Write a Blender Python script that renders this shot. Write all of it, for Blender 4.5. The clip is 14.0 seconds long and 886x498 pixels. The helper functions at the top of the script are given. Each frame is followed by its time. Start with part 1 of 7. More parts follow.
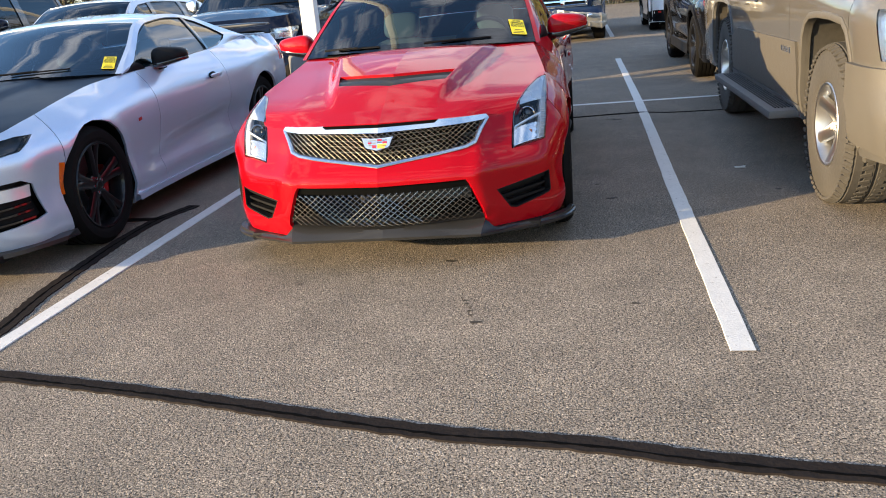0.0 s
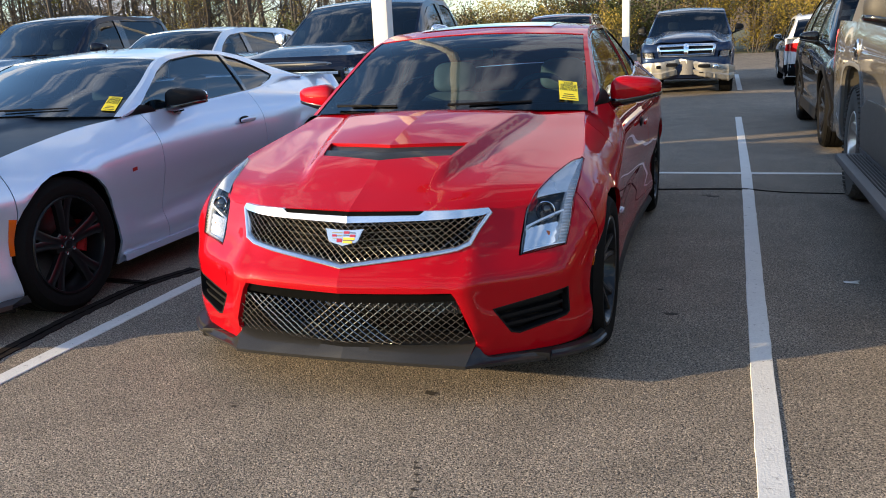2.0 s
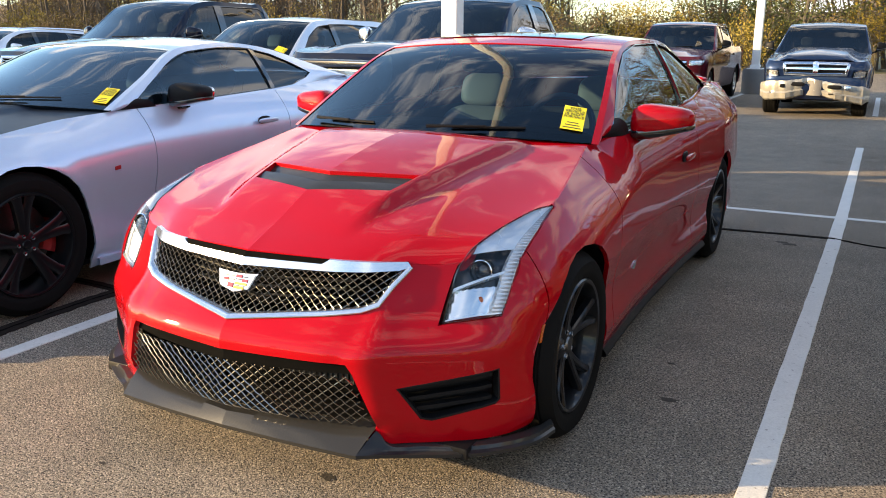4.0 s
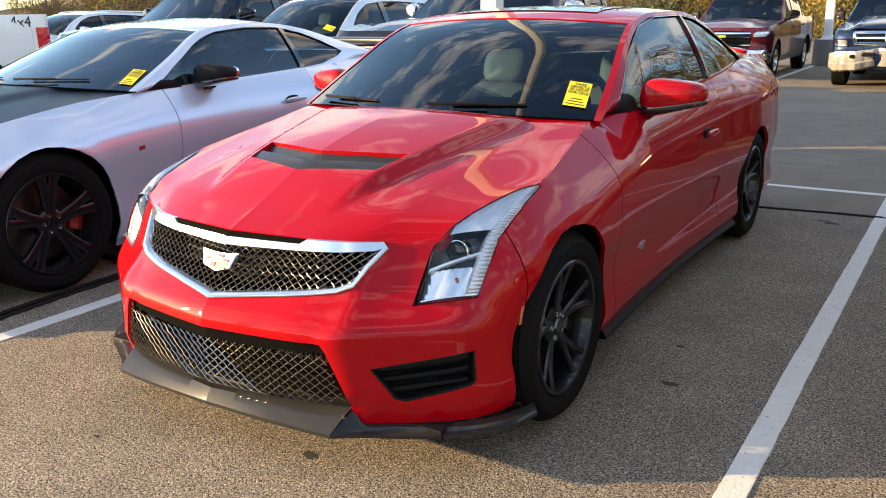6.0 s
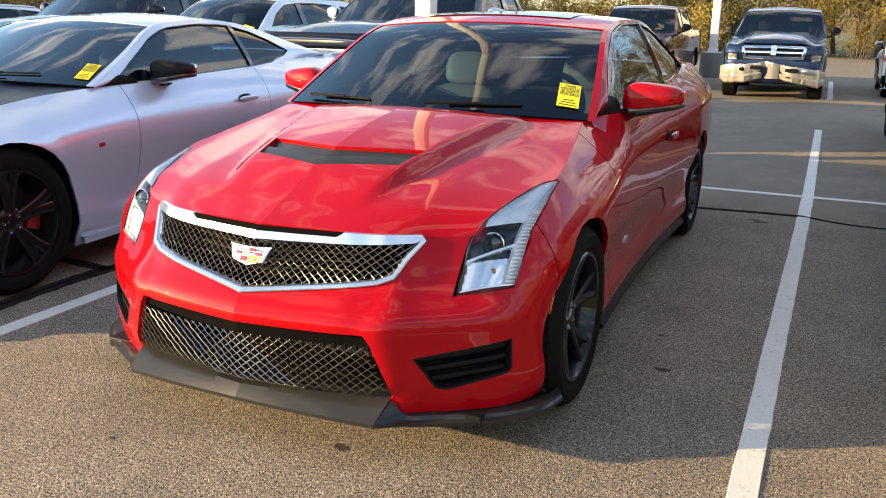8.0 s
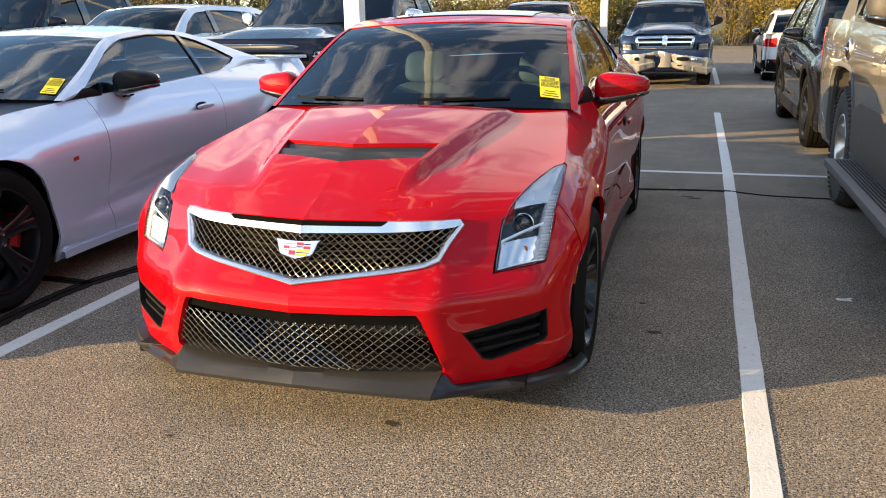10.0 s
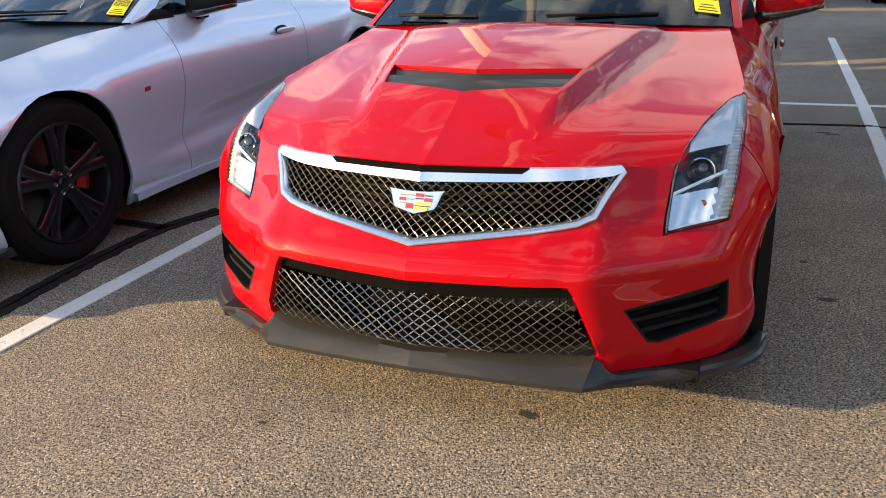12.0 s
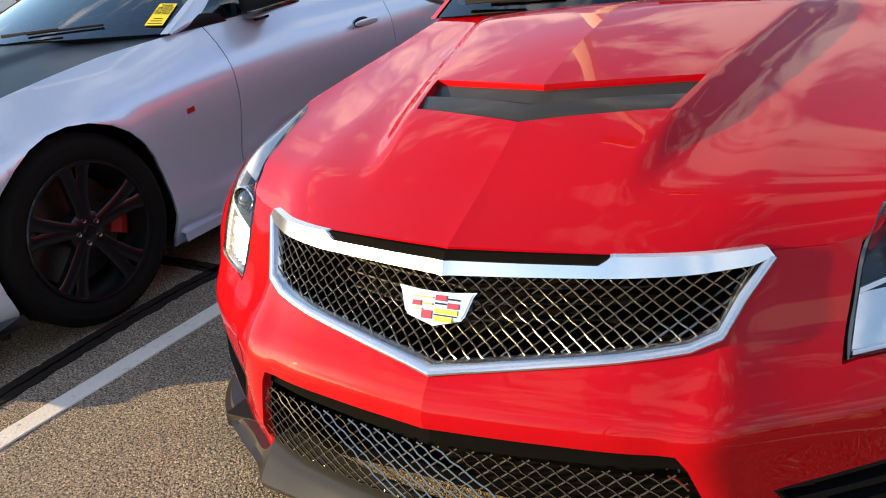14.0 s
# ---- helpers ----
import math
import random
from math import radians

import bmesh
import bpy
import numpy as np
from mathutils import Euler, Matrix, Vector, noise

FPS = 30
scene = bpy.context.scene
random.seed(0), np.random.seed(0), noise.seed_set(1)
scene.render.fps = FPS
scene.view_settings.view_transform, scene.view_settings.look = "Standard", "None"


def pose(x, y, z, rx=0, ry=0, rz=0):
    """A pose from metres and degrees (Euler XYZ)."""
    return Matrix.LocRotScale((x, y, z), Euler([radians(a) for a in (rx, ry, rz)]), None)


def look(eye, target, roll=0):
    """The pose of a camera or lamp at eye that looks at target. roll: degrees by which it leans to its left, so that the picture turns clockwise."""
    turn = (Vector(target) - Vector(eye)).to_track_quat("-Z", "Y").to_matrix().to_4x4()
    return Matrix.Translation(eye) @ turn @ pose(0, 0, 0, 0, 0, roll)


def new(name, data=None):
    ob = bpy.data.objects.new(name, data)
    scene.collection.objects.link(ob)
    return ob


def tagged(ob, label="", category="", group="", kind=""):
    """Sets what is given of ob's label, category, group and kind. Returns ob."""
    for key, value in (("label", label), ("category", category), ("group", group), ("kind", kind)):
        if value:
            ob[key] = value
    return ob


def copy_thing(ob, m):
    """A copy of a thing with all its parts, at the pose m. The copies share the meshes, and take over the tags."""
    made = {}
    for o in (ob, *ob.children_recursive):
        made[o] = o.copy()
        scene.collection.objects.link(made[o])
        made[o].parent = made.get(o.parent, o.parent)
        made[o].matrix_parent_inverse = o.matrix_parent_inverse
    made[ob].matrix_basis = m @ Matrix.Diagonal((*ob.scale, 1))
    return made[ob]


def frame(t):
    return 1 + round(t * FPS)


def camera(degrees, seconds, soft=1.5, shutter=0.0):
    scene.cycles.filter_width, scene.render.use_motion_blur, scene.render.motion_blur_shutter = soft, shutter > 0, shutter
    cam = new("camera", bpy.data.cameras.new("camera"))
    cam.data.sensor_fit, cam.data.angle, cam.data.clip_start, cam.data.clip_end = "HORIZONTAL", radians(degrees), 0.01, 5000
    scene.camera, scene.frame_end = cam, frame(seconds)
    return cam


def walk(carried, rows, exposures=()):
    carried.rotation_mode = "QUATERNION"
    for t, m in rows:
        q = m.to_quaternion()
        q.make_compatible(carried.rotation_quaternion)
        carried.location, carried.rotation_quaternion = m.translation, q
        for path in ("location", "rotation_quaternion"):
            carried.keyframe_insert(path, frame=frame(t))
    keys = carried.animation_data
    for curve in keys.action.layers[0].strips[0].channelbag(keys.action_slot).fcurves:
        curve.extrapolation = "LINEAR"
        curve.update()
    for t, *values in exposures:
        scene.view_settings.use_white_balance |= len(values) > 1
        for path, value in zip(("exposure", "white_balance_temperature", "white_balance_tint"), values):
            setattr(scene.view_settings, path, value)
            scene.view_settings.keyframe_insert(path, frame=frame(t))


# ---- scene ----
cam = camera(56.1, 14.0, 1.0)
PATH = [
    (0, (0.959, -3.862, 1.283), (0.623, -1.981, 0.693), -5.3),
    (0.5, (1.015, -3.555, 1.325), (0.68, -1.655, 0.795), -3.6),
    (1, (1.065, -3.296, 1.328), (0.712, -1.385, 0.855), -2.1),
    (1.5, (1.125, -2.998, 1.32), (0.673, -1.11, 0.839), -2.2),
    (2, (1.305, -2.755, 1.32), (0.69, -0.917, 0.826), -2.7),
    (2.5, (1.498, -2.53, 1.353), (0.723, -0.752, 0.864), -3.7),
    (3, (1.553, -2.267, 1.347), (0.716, -0.517, 0.86), -1.7),
    (3.2, (1.567, -2.177, 1.357), (0.729, -0.428, 0.872), -0.8),
    (5.3, (1.936, -1.786, 1.351), (0.954, -0.127, 0.82), 0.3),
    (5.5, (1.942, -1.778, 1.346), (0.939, -0.134, 0.809), -0.1),
    (6, (1.929, -1.769, 1.357), (0.911, -0.136, 0.81), -0.7),
    (6.5, (1.828, -1.777, 1.349), (0.856, -0.116, 0.802), -0.5),
    (7, (1.668, -1.802, 1.351), (0.736, -0.12, 0.802), -0.4),
    (7.5, (1.575, -1.877, 1.349), (0.772, -0.126, 0.813), 1.4),
    (8, (1.569, -2.053, 1.336), (0.787, -0.291, 0.803), 1.0),
    (8.2, (1.549, -2.135, 1.352), (0.792, -0.363, 0.817), 1.1),
    (10.3, (1.184, -2.423, 1.334), (0.65, -0.571, 0.801), -0.9),
    (10.5, (1.169, -2.4, 1.331), (0.638, -0.548, 0.795), -0.6),
    (11, (1.124, -2.316, 1.322), (0.598, -0.465, 0.778), -0.1),
    (11.5, (1.017, -2.103, 1.3), (0.509, -0.272, 0.677), -0.6),
    (12, (0.835, -1.967, 1.248), (0.153, -0.215, 0.566), -1.8),
    (12.5, (0.548, -1.805, 1.221), (-0.257, -0.109, 0.53), -3.1),
    (13, (0.52, -1.612, 1.231), (-0.357, 0.041, 0.526), -4.7),
    (13.5, (0.653, -1.357, 1.248), (-0.23, 0.306, 0.575), -5.8),
    (14, (0.733, -1.102, 1.228), (-0.278, 0.466, 0.506), -7.6),
]
walk(cam, [(t, look(eye, target, roll)) for t, eye, target, roll in PATH],
     [(0.0, 1.46, 5950, 10), (1.0, 1.26, 5950, 10), (1.5, 1.14, 5900, 10), (2.0, 1.14, 5900, 10), (3.0, 1.42, 6150, 10), (5.5, 1.72, 6950, 10), (6.5, 1.76, 6950, 10), (8.0, 1.70, 6950, 10), (10.5, 1.6, 6850, 10), (12.0, 1.58, 6850, 10), (14.0, 1.38, 6900, 10)])

# ---- light ----
SUN_AZ, SUN_EL = 30.5, 11.5          # the sun stands low on the -x side, a little towards -y
_sd = Vector((-math.cos(radians(SUN_AZ)) * math.cos(radians(SUN_EL)), -math.sin(radians(SUN_AZ)) * math.cos(radians(SUN_EL)), math.sin(radians(SUN_EL))))
sun = new("sun", bpy.data.lights.new("sun", "SUN"))
sun.data.energy, sun.data.angle, sun.data.color = 5.0, radians(0.6), (1.0, 0.715, 0.37)
sun.matrix_world = look(_sd * 60, (0, 0, 0))
world = bpy.data.worlds.new("sky")
scene.world = world
world.use_nodes = True
_n, _l = world.node_tree.nodes, world.node_tree.links
_bg = _n["Background"]
_sky = _n.new("ShaderNodeTexSky")
_sky.sky_type, _sky.sun_disc = "NISHITA", False
_sky.sun_elevation, _sky.sun_rotation = radians(SUN_EL), math.atan2(_sd.x, _sd.y)
_sky.air_density, _sky.dust_density, _sky.ozone_density = 1.0, 0.25, 2.5
# thin broken cloud over the whole dome
_tc = _n.new("ShaderNodeTexCoord")
_mp = _n.new("ShaderNodeMapping")
_mp.inputs["Scale"].default_value = (1.2, 1.4, 2.4)
_cn = _n.new("ShaderNodeTexNoise")
_cn.inputs["Scale"].default_value, _cn.inputs["Detail"].default_value, _cn.inputs["Roughness"].default_value = 3.6, 9.0, 0.60
_cr = _n.new("ShaderNodeValToRGB")
_cr.color_ramp.elements[0].position, _cr.color_ramp.elements[1].position = 0.50, 0.60
_mx = _n.new("ShaderNodeMix")
_mx.data_type = "RGBA"
_mx.inputs["B"].default_value = (4.3, 4.25, 4.3, 1)
_l.new(_tc.outputs["Generated"], _mp.inputs["Vector"])
_l.new(_mp.outputs["Vector"], _cn.inputs["Vector"])
_l.new(_cn.outputs["Fac"], _cr.inputs["Fac"])
_sz, _fz, _cm = _n.new("ShaderNodeSeparateXYZ"), _n.new("ShaderNodeMapRange"), _n.new("ShaderNodeMath")
_fz.inputs["From Min"].default_value, _fz.inputs["From Max"].default_value = 0.30, 0.85
_fz.inputs["To Min"].default_value, _fz.inputs["To Max"].default_value = 1.0, 0.8
_cm.operation = "MULTIPLY"
_l.new(_tc.outputs["Generated"], _sz.inputs[0])
_l.new(_sz.outputs["Z"], _fz.inputs["Value"])
_l.new(_cr.outputs["Color"], _cm.inputs[0])
_l.new(_fz.outputs[0], _cm.inputs[1])
_l.new(_cm.outputs[0], _mx.inputs["Factor"])
_l.new(_sky.outputs["Color"], _mx.inputs["A"])
_l.new(_mx.outputs["Result"], _bg.inputs["Color"])
_bg.inputs["Strength"].default_value = 0.155


# ---- materials ----
def material(name, color, rough=0.5, metal=0.0, coat=0.0, grain=0.0, scale=40.0, bump=0.0, blotch=0.0, spec=0.5, coat_rough=0.03):
    """A principled material whose colour and roughness vary at two scales; bump in metres."""
    m = bpy.data.materials.new(name)
    m.use_nodes = True
    n, l = m.node_tree.nodes, m.node_tree.links
    p = n["Principled BSDF"]
    p.inputs["Base Color"].default_value = (*color, 1)
    p.inputs["Roughness"].default_value, p.inputs["Metallic"].default_value = rough, metal
    p.inputs["Coat Weight"].default_value, p.inputs["Coat Roughness"].default_value = coat, coat_rough
    p.inputs["Specular IOR Level"].default_value = spec
    if grain or blotch or bump:
        tc = n.new("ShaderNodeTexCoord")
        fine, wide = n.new("ShaderNodeTexNoise"), n.new("ShaderNodeTexNoise")
        fine.inputs["Scale"].default_value, fine.inputs["Detail"].default_value = scale, 4
        wide.inputs["Scale"].default_value, wide.inputs["Detail"].default_value = scale * 0.06, 5
        for t in (fine, wide):
            l.new(tc.outputs["Object"], t.inputs["Vector"])
        a, b = n.new("ShaderNodeMath"), n.new("ShaderNodeMath")
        a.operation = b.operation = "MULTIPLY_ADD"
        a.inputs[1].default_value, a.inputs[2].default_value = grain * 2, 1 - grain
        b.inputs[1].default_value, b.inputs[2].default_value = blotch * 2, -blotch
        l.new(fine.outputs["Fac"], a.inputs[0])
        l.new(wide.outputs["Fac"], b.inputs[0])
        s = n.new("ShaderNodeMath")
        l.new(a.outputs[0], s.inputs[0])
        l.new(b.outputs[0], s.inputs[1])
        v = n.new("ShaderNodeVectorMath")
        v.operation = "SCALE"
        v.inputs[0].default_value = color
        l.new(s.outputs[0], v.inputs["Scale"])
        l.new(v.outputs[0], p.inputs["Base Color"])
        r = n.new("ShaderNodeMath")
        r.operation = "MULTIPLY_ADD"
        r.inputs[1].default_value, r.inputs[2].default_value = 0.25 * rough, 0.87 * rough
        l.new(wide.outputs["Fac"], r.inputs[0])
        l.new(r.outputs[0], p.inputs["Roughness"])
        if bump:
            q = n.new("ShaderNodeBump")
            q.inputs["Strength"].default_value, q.inputs["Distance"].default_value = 0.6, bump
            l.new(fine.outputs["Fac"], q.inputs["Height"])
            l.new(q.outputs["Normal"], p.inputs["Normal"])
    return m


def car_paint(name, color, metal=0.35, rough=0.32, dust=0.12, ior=1.5):
    """Lacquered paint: fine flake under a clear coat, a thin uneven film of dust over it."""
    m = bpy.data.materials.new(name)
    m.use_nodes = True
    n, l = m.node_tree.nodes, m.node_tree.links
    p = n["Principled BSDF"]
    p.inputs["Metallic"].default_value, p.inputs["Roughness"].default_value = metal, rough
    p.inputs["Coat Weight"].default_value, p.inputs["Coat IOR"].default_value = 1.0, ior
    p.inputs["Specular IOR Level"].default_value = 0.02
    tc = n.new("ShaderNodeTexCoord")
    flake, film = n.new("ShaderNodeTexVoronoi"), n.new("ShaderNodeTexNoise")
    flake.inputs["Scale"].default_value = 900
    film.inputs["Scale"].default_value, film.inputs["Detail"].default_value, film.inputs["Roughness"].default_value = 3.0, 8, 0.65
    for t in (flake, film):
        l.new(tc.outputs["Object"], t.inputs["Vector"])
    f = n.new("ShaderNodeMapRange")
    f.inputs["To Min"].default_value, f.inputs["To Max"].default_value = 0.92, 1.08
    l.new(flake.outputs["Color"], f.inputs["Value"])
    v = n.new("ShaderNodeVectorMath")
    v.operation = "SCALE"
    v.inputs[0].default_value = color
    l.new(f.outputs[0], v.inputs["Scale"])
    l.new(v.outputs[0], p.inputs["Base Color"])
    c = n.new("ShaderNodeMapRange")
    c.inputs["From Min"].default_value, c.inputs["From Max"].default_value = 0.4, 0.75
    c.inputs["To Min"].default_value, c.inputs["To Max"].default_value = 0.004, 0.004 + dust
    l.new(film.outputs["Fac"], c.inputs["Value"])
    l.new(c.outputs[0], p.inputs["Coat Roughness"])
    return m


def pane(name, tint, gloss_ior=1.5):
    """Glass sheet: clear with a tint, mirror gloss by Fresnel."""
    m = bpy.data.materials.new(name)
    m.use_nodes = True
    n, l = m.node_tree.nodes, m.node_tree.links
    n.remove(n["Principled BSDF"])
    t, g, x, f = n.new("ShaderNodeBsdfTransparent"), n.new("ShaderNodeBsdfGlossy"), n.new("ShaderNodeMixShader"), n.new("ShaderNodeFresnel")
    t.inputs["Color"].default_value = (*tint, 1)
    g.inputs["Color"].default_value, g.inputs["Roughness"].default_value = (1, 1, 1, 1), 0.01
    f.inputs["IOR"].default_value = gloss_ior
    l.new(f.outputs[0], x.inputs[0])
    l.new(t.outputs[0], x.inputs[1])
    l.new(g.outputs[0], x.inputs[2])
    l.new(x.outputs[0], n["Material Output"].inputs["Surface"])
    return m


def asphalt_material():
    m = bpy.data.materials.new("asphalt")
    m.use_nodes = True
    n, l = m.node_tree.nodes, m.node_tree.links
    p = n["Principled BSDF"]
    p.inputs["Roughness"].default_value, p.inputs["Specular IOR Level"].default_value = 0.86, 0.35
    tc = n.new("ShaderNodeTexCoord")

    def tex(kind, scale, detail=3.0):
        t = n.new(kind)
        t.inputs["Scale"].default_value = scale
        if kind.endswith("Noise"):
            t.inputs["Detail"].default_value = detail
        l.new(tc.outputs["Object"], t.inputs["Vector"])
        return t

    stones, pits, wide, mid = tex("ShaderNodeTexVoronoi", 210.0), tex("ShaderNodeTexNoise", 130.0, 4), tex("ShaderNodeTexNoise", 0.35, 7), tex("ShaderNodeTexNoise", 3.0, 6)
    ramp = n.new("ShaderNodeValToRGB")
    e = ramp.color_ramp.elements
    e[0].position, e[0].color = 0.0, (0.085, 0.078, 0.07, 1)
    e[1].position, e[1].color = 1.0, (0.52, 0.44, 0.34, 1)
    for pos, col in ((0.30, (0.20, 0.167, 0.13, 1)), (0.62, (0.262, 0.218, 0.168, 1)), (0.86, (0.33, 0.28, 0.22, 1))):
        k = e.new(pos)
        k.color = col
    sep = n.new("ShaderNodeSeparateColor")
    l.new(stones.outputs["Color"], sep.inputs[0])
    l.new(sep.outputs[0], ramp.inputs["Fac"])
    pit = n.new("ShaderNodeMapRange")
    pit.inputs["From Min"].default_value, pit.inputs["From Max"].default_value = 0.36, 0.5
    pit.inputs["To Min"].default_value, pit.inputs["To Max"].default_value = 0.10, 1.04
    l.new(pits.outputs["Fac"], pit.inputs["Value"])
    w1 = n.new("ShaderNodeMapRange")
    w1.inputs["From Min"].default_value, w1.inputs["From Max"].default_value = 0.3, 0.7
    w1.inputs["To Min"].default_value, w1.inputs["To Max"].default_value = 0.82, 1.15
    l.new(wide.outputs["Fac"], w1.inputs["Value"])
    w2 = n.new("ShaderNodeMapRange")
    w2.inputs["From Min"].default_value, w2.inputs["From Max"].default_value = 0.3, 0.7
    w2.inputs["To Min"].default_value, w2.inputs["To Max"].default_value = 0.85, 1.12
    l.new(mid.outputs["Fac"], w2.inputs["Value"])
    a, b = n.new("ShaderNodeMath"), n.new("ShaderNodeMath")
    a.operation = b.operation = "MULTIPLY"
    l.new(pit.outputs[0], a.inputs[0])
    l.new(w1.outputs[0], a.inputs[1])
    l.new(a.outputs[0], b.inputs[0])
    l.new(w2.outputs[0], b.inputs[1])
    v = n.new("ShaderNodeVectorMath")
    v.operation = "SCALE"
    l.new(ramp.outputs["Color"], v.inputs[0])
    l.new(b.outputs[0], v.inputs["Scale"])
    l.new(v.outputs[0], p.inputs["Base Color"])
    q = n.new("ShaderNodeBump")
    q.inputs["Strength"].default_value, q.inputs["Distance"].default_value = 0.7, 0.0035
    h = n.new("ShaderNodeMath")
    h.operation = "MULTIPLY"
    l.new(stones.outputs["Distance"], h.inputs[0])
    h.inputs[1].default_value = -1.0
    h2 = n.new("ShaderNodeMath")
    l.new(h.outputs[0], h2.inputs[0])
    l.new(pit.outputs[0], h2.inputs[1])
    l.new(h2.outputs[0], q.inputs["Height"])
    l.new(q.outputs["Normal"], p.inputs["Normal"])
    return m


def worn_paint_material(name, color):
    """Road paint worn through to the stone."""
    m = material(name, color, 0.75, grain=0.18, scale=120, bump=0.003, blotch=0.1)
    n, l = m.node_tree.nodes, m.node_tree.links
    p = n["Principled BSDF"]
    tc, w, c = n.new("ShaderNodeTexCoord"), n.new("ShaderNodeTexNoise"), n.new("ShaderNodeMapRange")
    w.inputs["Scale"].default_value, w.inputs["Detail"].default_value, w.inputs["Roughness"].default_value = 28, 8, 0.75
    c.inputs["From Min"].default_value, c.inputs["From Max"].default_value = 0.33, 0.40
    l.new(tc.outputs["Object"], w.inputs["Vector"])
    l.new(w.outputs["Fac"], c.inputs["Value"])
    x = n.new("ShaderNodeMix")
    x.data_type = "RGBA"
    x.inputs["A"].default_value = (0.17, 0.155, 0.14, 1)
    l.new(c.outputs[0], x.inputs["Factor"])
    l.new(p.inputs["Base Color"].links[0].from_socket, x.inputs["B"])
    l.new(x.outputs["Result"], p.inputs["Base Color"])
    return m


def carbon_material():
    m = material("carbon_fibre", (0.03, 0.03, 0.032), 0.5, coat=0.5, coat_rough=0.12, spec=0.12)
    n, l = m.node_tree.nodes, m.node_tree.links
    p = n["Principled BSDF"]
    tc, a, b, x = n.new("ShaderNodeTexCoord"), n.new("ShaderNodeTexWave"), n.new("ShaderNodeTexWave"), n.new("ShaderNodeMath")
    for w, d in ((a, "X"), (b, "Y")):
        w.bands_direction = d
        w.inputs["Scale"].default_value = 160
        l.new(tc.outputs["Object"], w.inputs["Vector"])
    x.operation = "MULTIPLY"
    l.new(a.outputs["Fac"], x.inputs[0])
    l.new(b.outputs["Fac"], x.inputs[1])
    r = n.new("ShaderNodeValToRGB")
    r.color_ramp.elements[0].color, r.color_ramp.elements[1].color = (0.020, 0.020, 0.020, 1), (0.034, 0.033, 0.032, 1)
    l.new(x.outputs[0], r.inputs["Fac"])
    l.new(r.outputs["Color"], p.inputs["Base Color"])
    return m


ASPHALT = asphalt_material()
LINE = worn_paint_material("line_paint", (0.62, 0.61, 0.58))
TAR = material("crack_sealer", (0.021, 0.017, 0.015), 0.85, grain=0.35, scale=60, bump=0.005, blotch=0.35, spec=0.06)
OIL = material("oil_spot", (0.055, 0.047, 0.038), 0.8, grain=0.4, scale=120, bump=0.003, blotch=0.3, spec=0.2)
GRASS = material("dry_grass", (0.10, 0.095, 0.035), 0.9, grain=0.5, scale=30, bump=0.03, blotch=0.3)
RED = car_paint("red_paint", (0.335, 0.0005, 0.005), 0.0, 0.45, 0.005, 1.34)
SILVER = car_paint("silver_paint", (0.54, 0.63, 0.76), 0.45, 0.30, 0.015, 1.5)
NAVY = car_paint("navy_paint", (0.004, 0.006, 0.017), 0.2, 0.3, 0.03, 1.33)
BLACKP = car_paint("black_paint", (0.005, 0.005, 0.006), 0.2, 0.25, 0.01, 1.42)
WINE = car_paint("wine_paint", (0.08, 0.006, 0.011), 0.4, 0.3, 0.15)
WHITEP = car_paint("white_paint", (0.74, 0.75, 0.76), 0.0, 0.35, 0.15)
ICE = car_paint("pale_silver_paint", (0.62, 0.66, 0.72), 0.55, 0.3, 0.15)
PEWTER = car_paint("pewter_paint", (0.15, 0.14, 0.122), 0.4, 0.32, 0.06, 1.5)
BLUEP = car_paint("blue_paint", (0.006, 0.014, 0.045), 0.3, 0.35, 0.2)
CLADDING = material("tan_cladding", (0.088, 0.08, 0.067), 0.6, grain=0.08, scale=300, bump=0.001, blotch=0.08)
STONE_CLAD = material("grey_cladding", (0.10, 0.10, 0.10), 0.62, grain=0.1, scale=300, bump=0.001, blotch=0.08)
BLACK = material("black_plastic", (0.007, 0.007, 0.008), 0.5, grain=0.15, scale=200, bump=0.0006, spec=0.14)
GLOSSB = material("gloss_black", (0.006, 0.006, 0.007), 0.12, coat=1.0)
SATINB = material("satin_black", (0.010, 0.010, 0.012), 0.38, grain=0.1, scale=120, coat=0.3, coat_rough=0.2)
HOODB = material("satin_hood_wrap", (0.008, 0.013, 0.024), 0.42, grain=0.1, scale=120, coat=0.07, coat_rough=0.12, blotch=0.2, spec=0.10)
CARBON = carbon_material()
RUBBER = material("tyre_rubber", (0.006, 0.0058, 0.0056), 0.8, grain=0.25, scale=60, bump=0.001, blotch=0.3, spec=0.1)
DUSTY_RUBBER = material("dusty_tyre_rubber", (0.055, 0.050, 0.043), 0.9, grain=0.3, scale=60, bump=0.002, blotch=0.35)
WHEELB = material("black_wheel", (0.006, 0.006, 0.007), 0.3, coat=0.36, grain=0.15, scale=80, spec=0.2)
ALLOY = material("worn_alloy", (0.62, 0.60, 0.56), 0.32, metal=1.0, grain=0.1, scale=60, blotch=0.12)
CHROME = material("chrome", (0.80, 0.81, 0.83), 0.10, metal=1.0, grain=0.03, scale=30, blotch=0.04)
SATIN_CHROME = material("satin_chrome", (0.72, 0.73, 0.75), 0.22, metal=1.0, grain=0.03, scale=30, blotch=0.04)
MESHM = material("grille_wire", (0.27, 0.265, 0.25), 0.24, metal=1.0, grain=0.08, scale=90)
# Blacker than real plastic: shade of deep openings put into the colour; also trim.
SHADE_BLACK = material("shade_and_trim_black", (0.004, 0.004, 0.004), 0.9, grain=0.3, scale=60, spec=0.02)
GOLDE = material("gold_enamel", (0.42, 0.31, 0.12), 0.3, metal=0.8, grain=0.05)
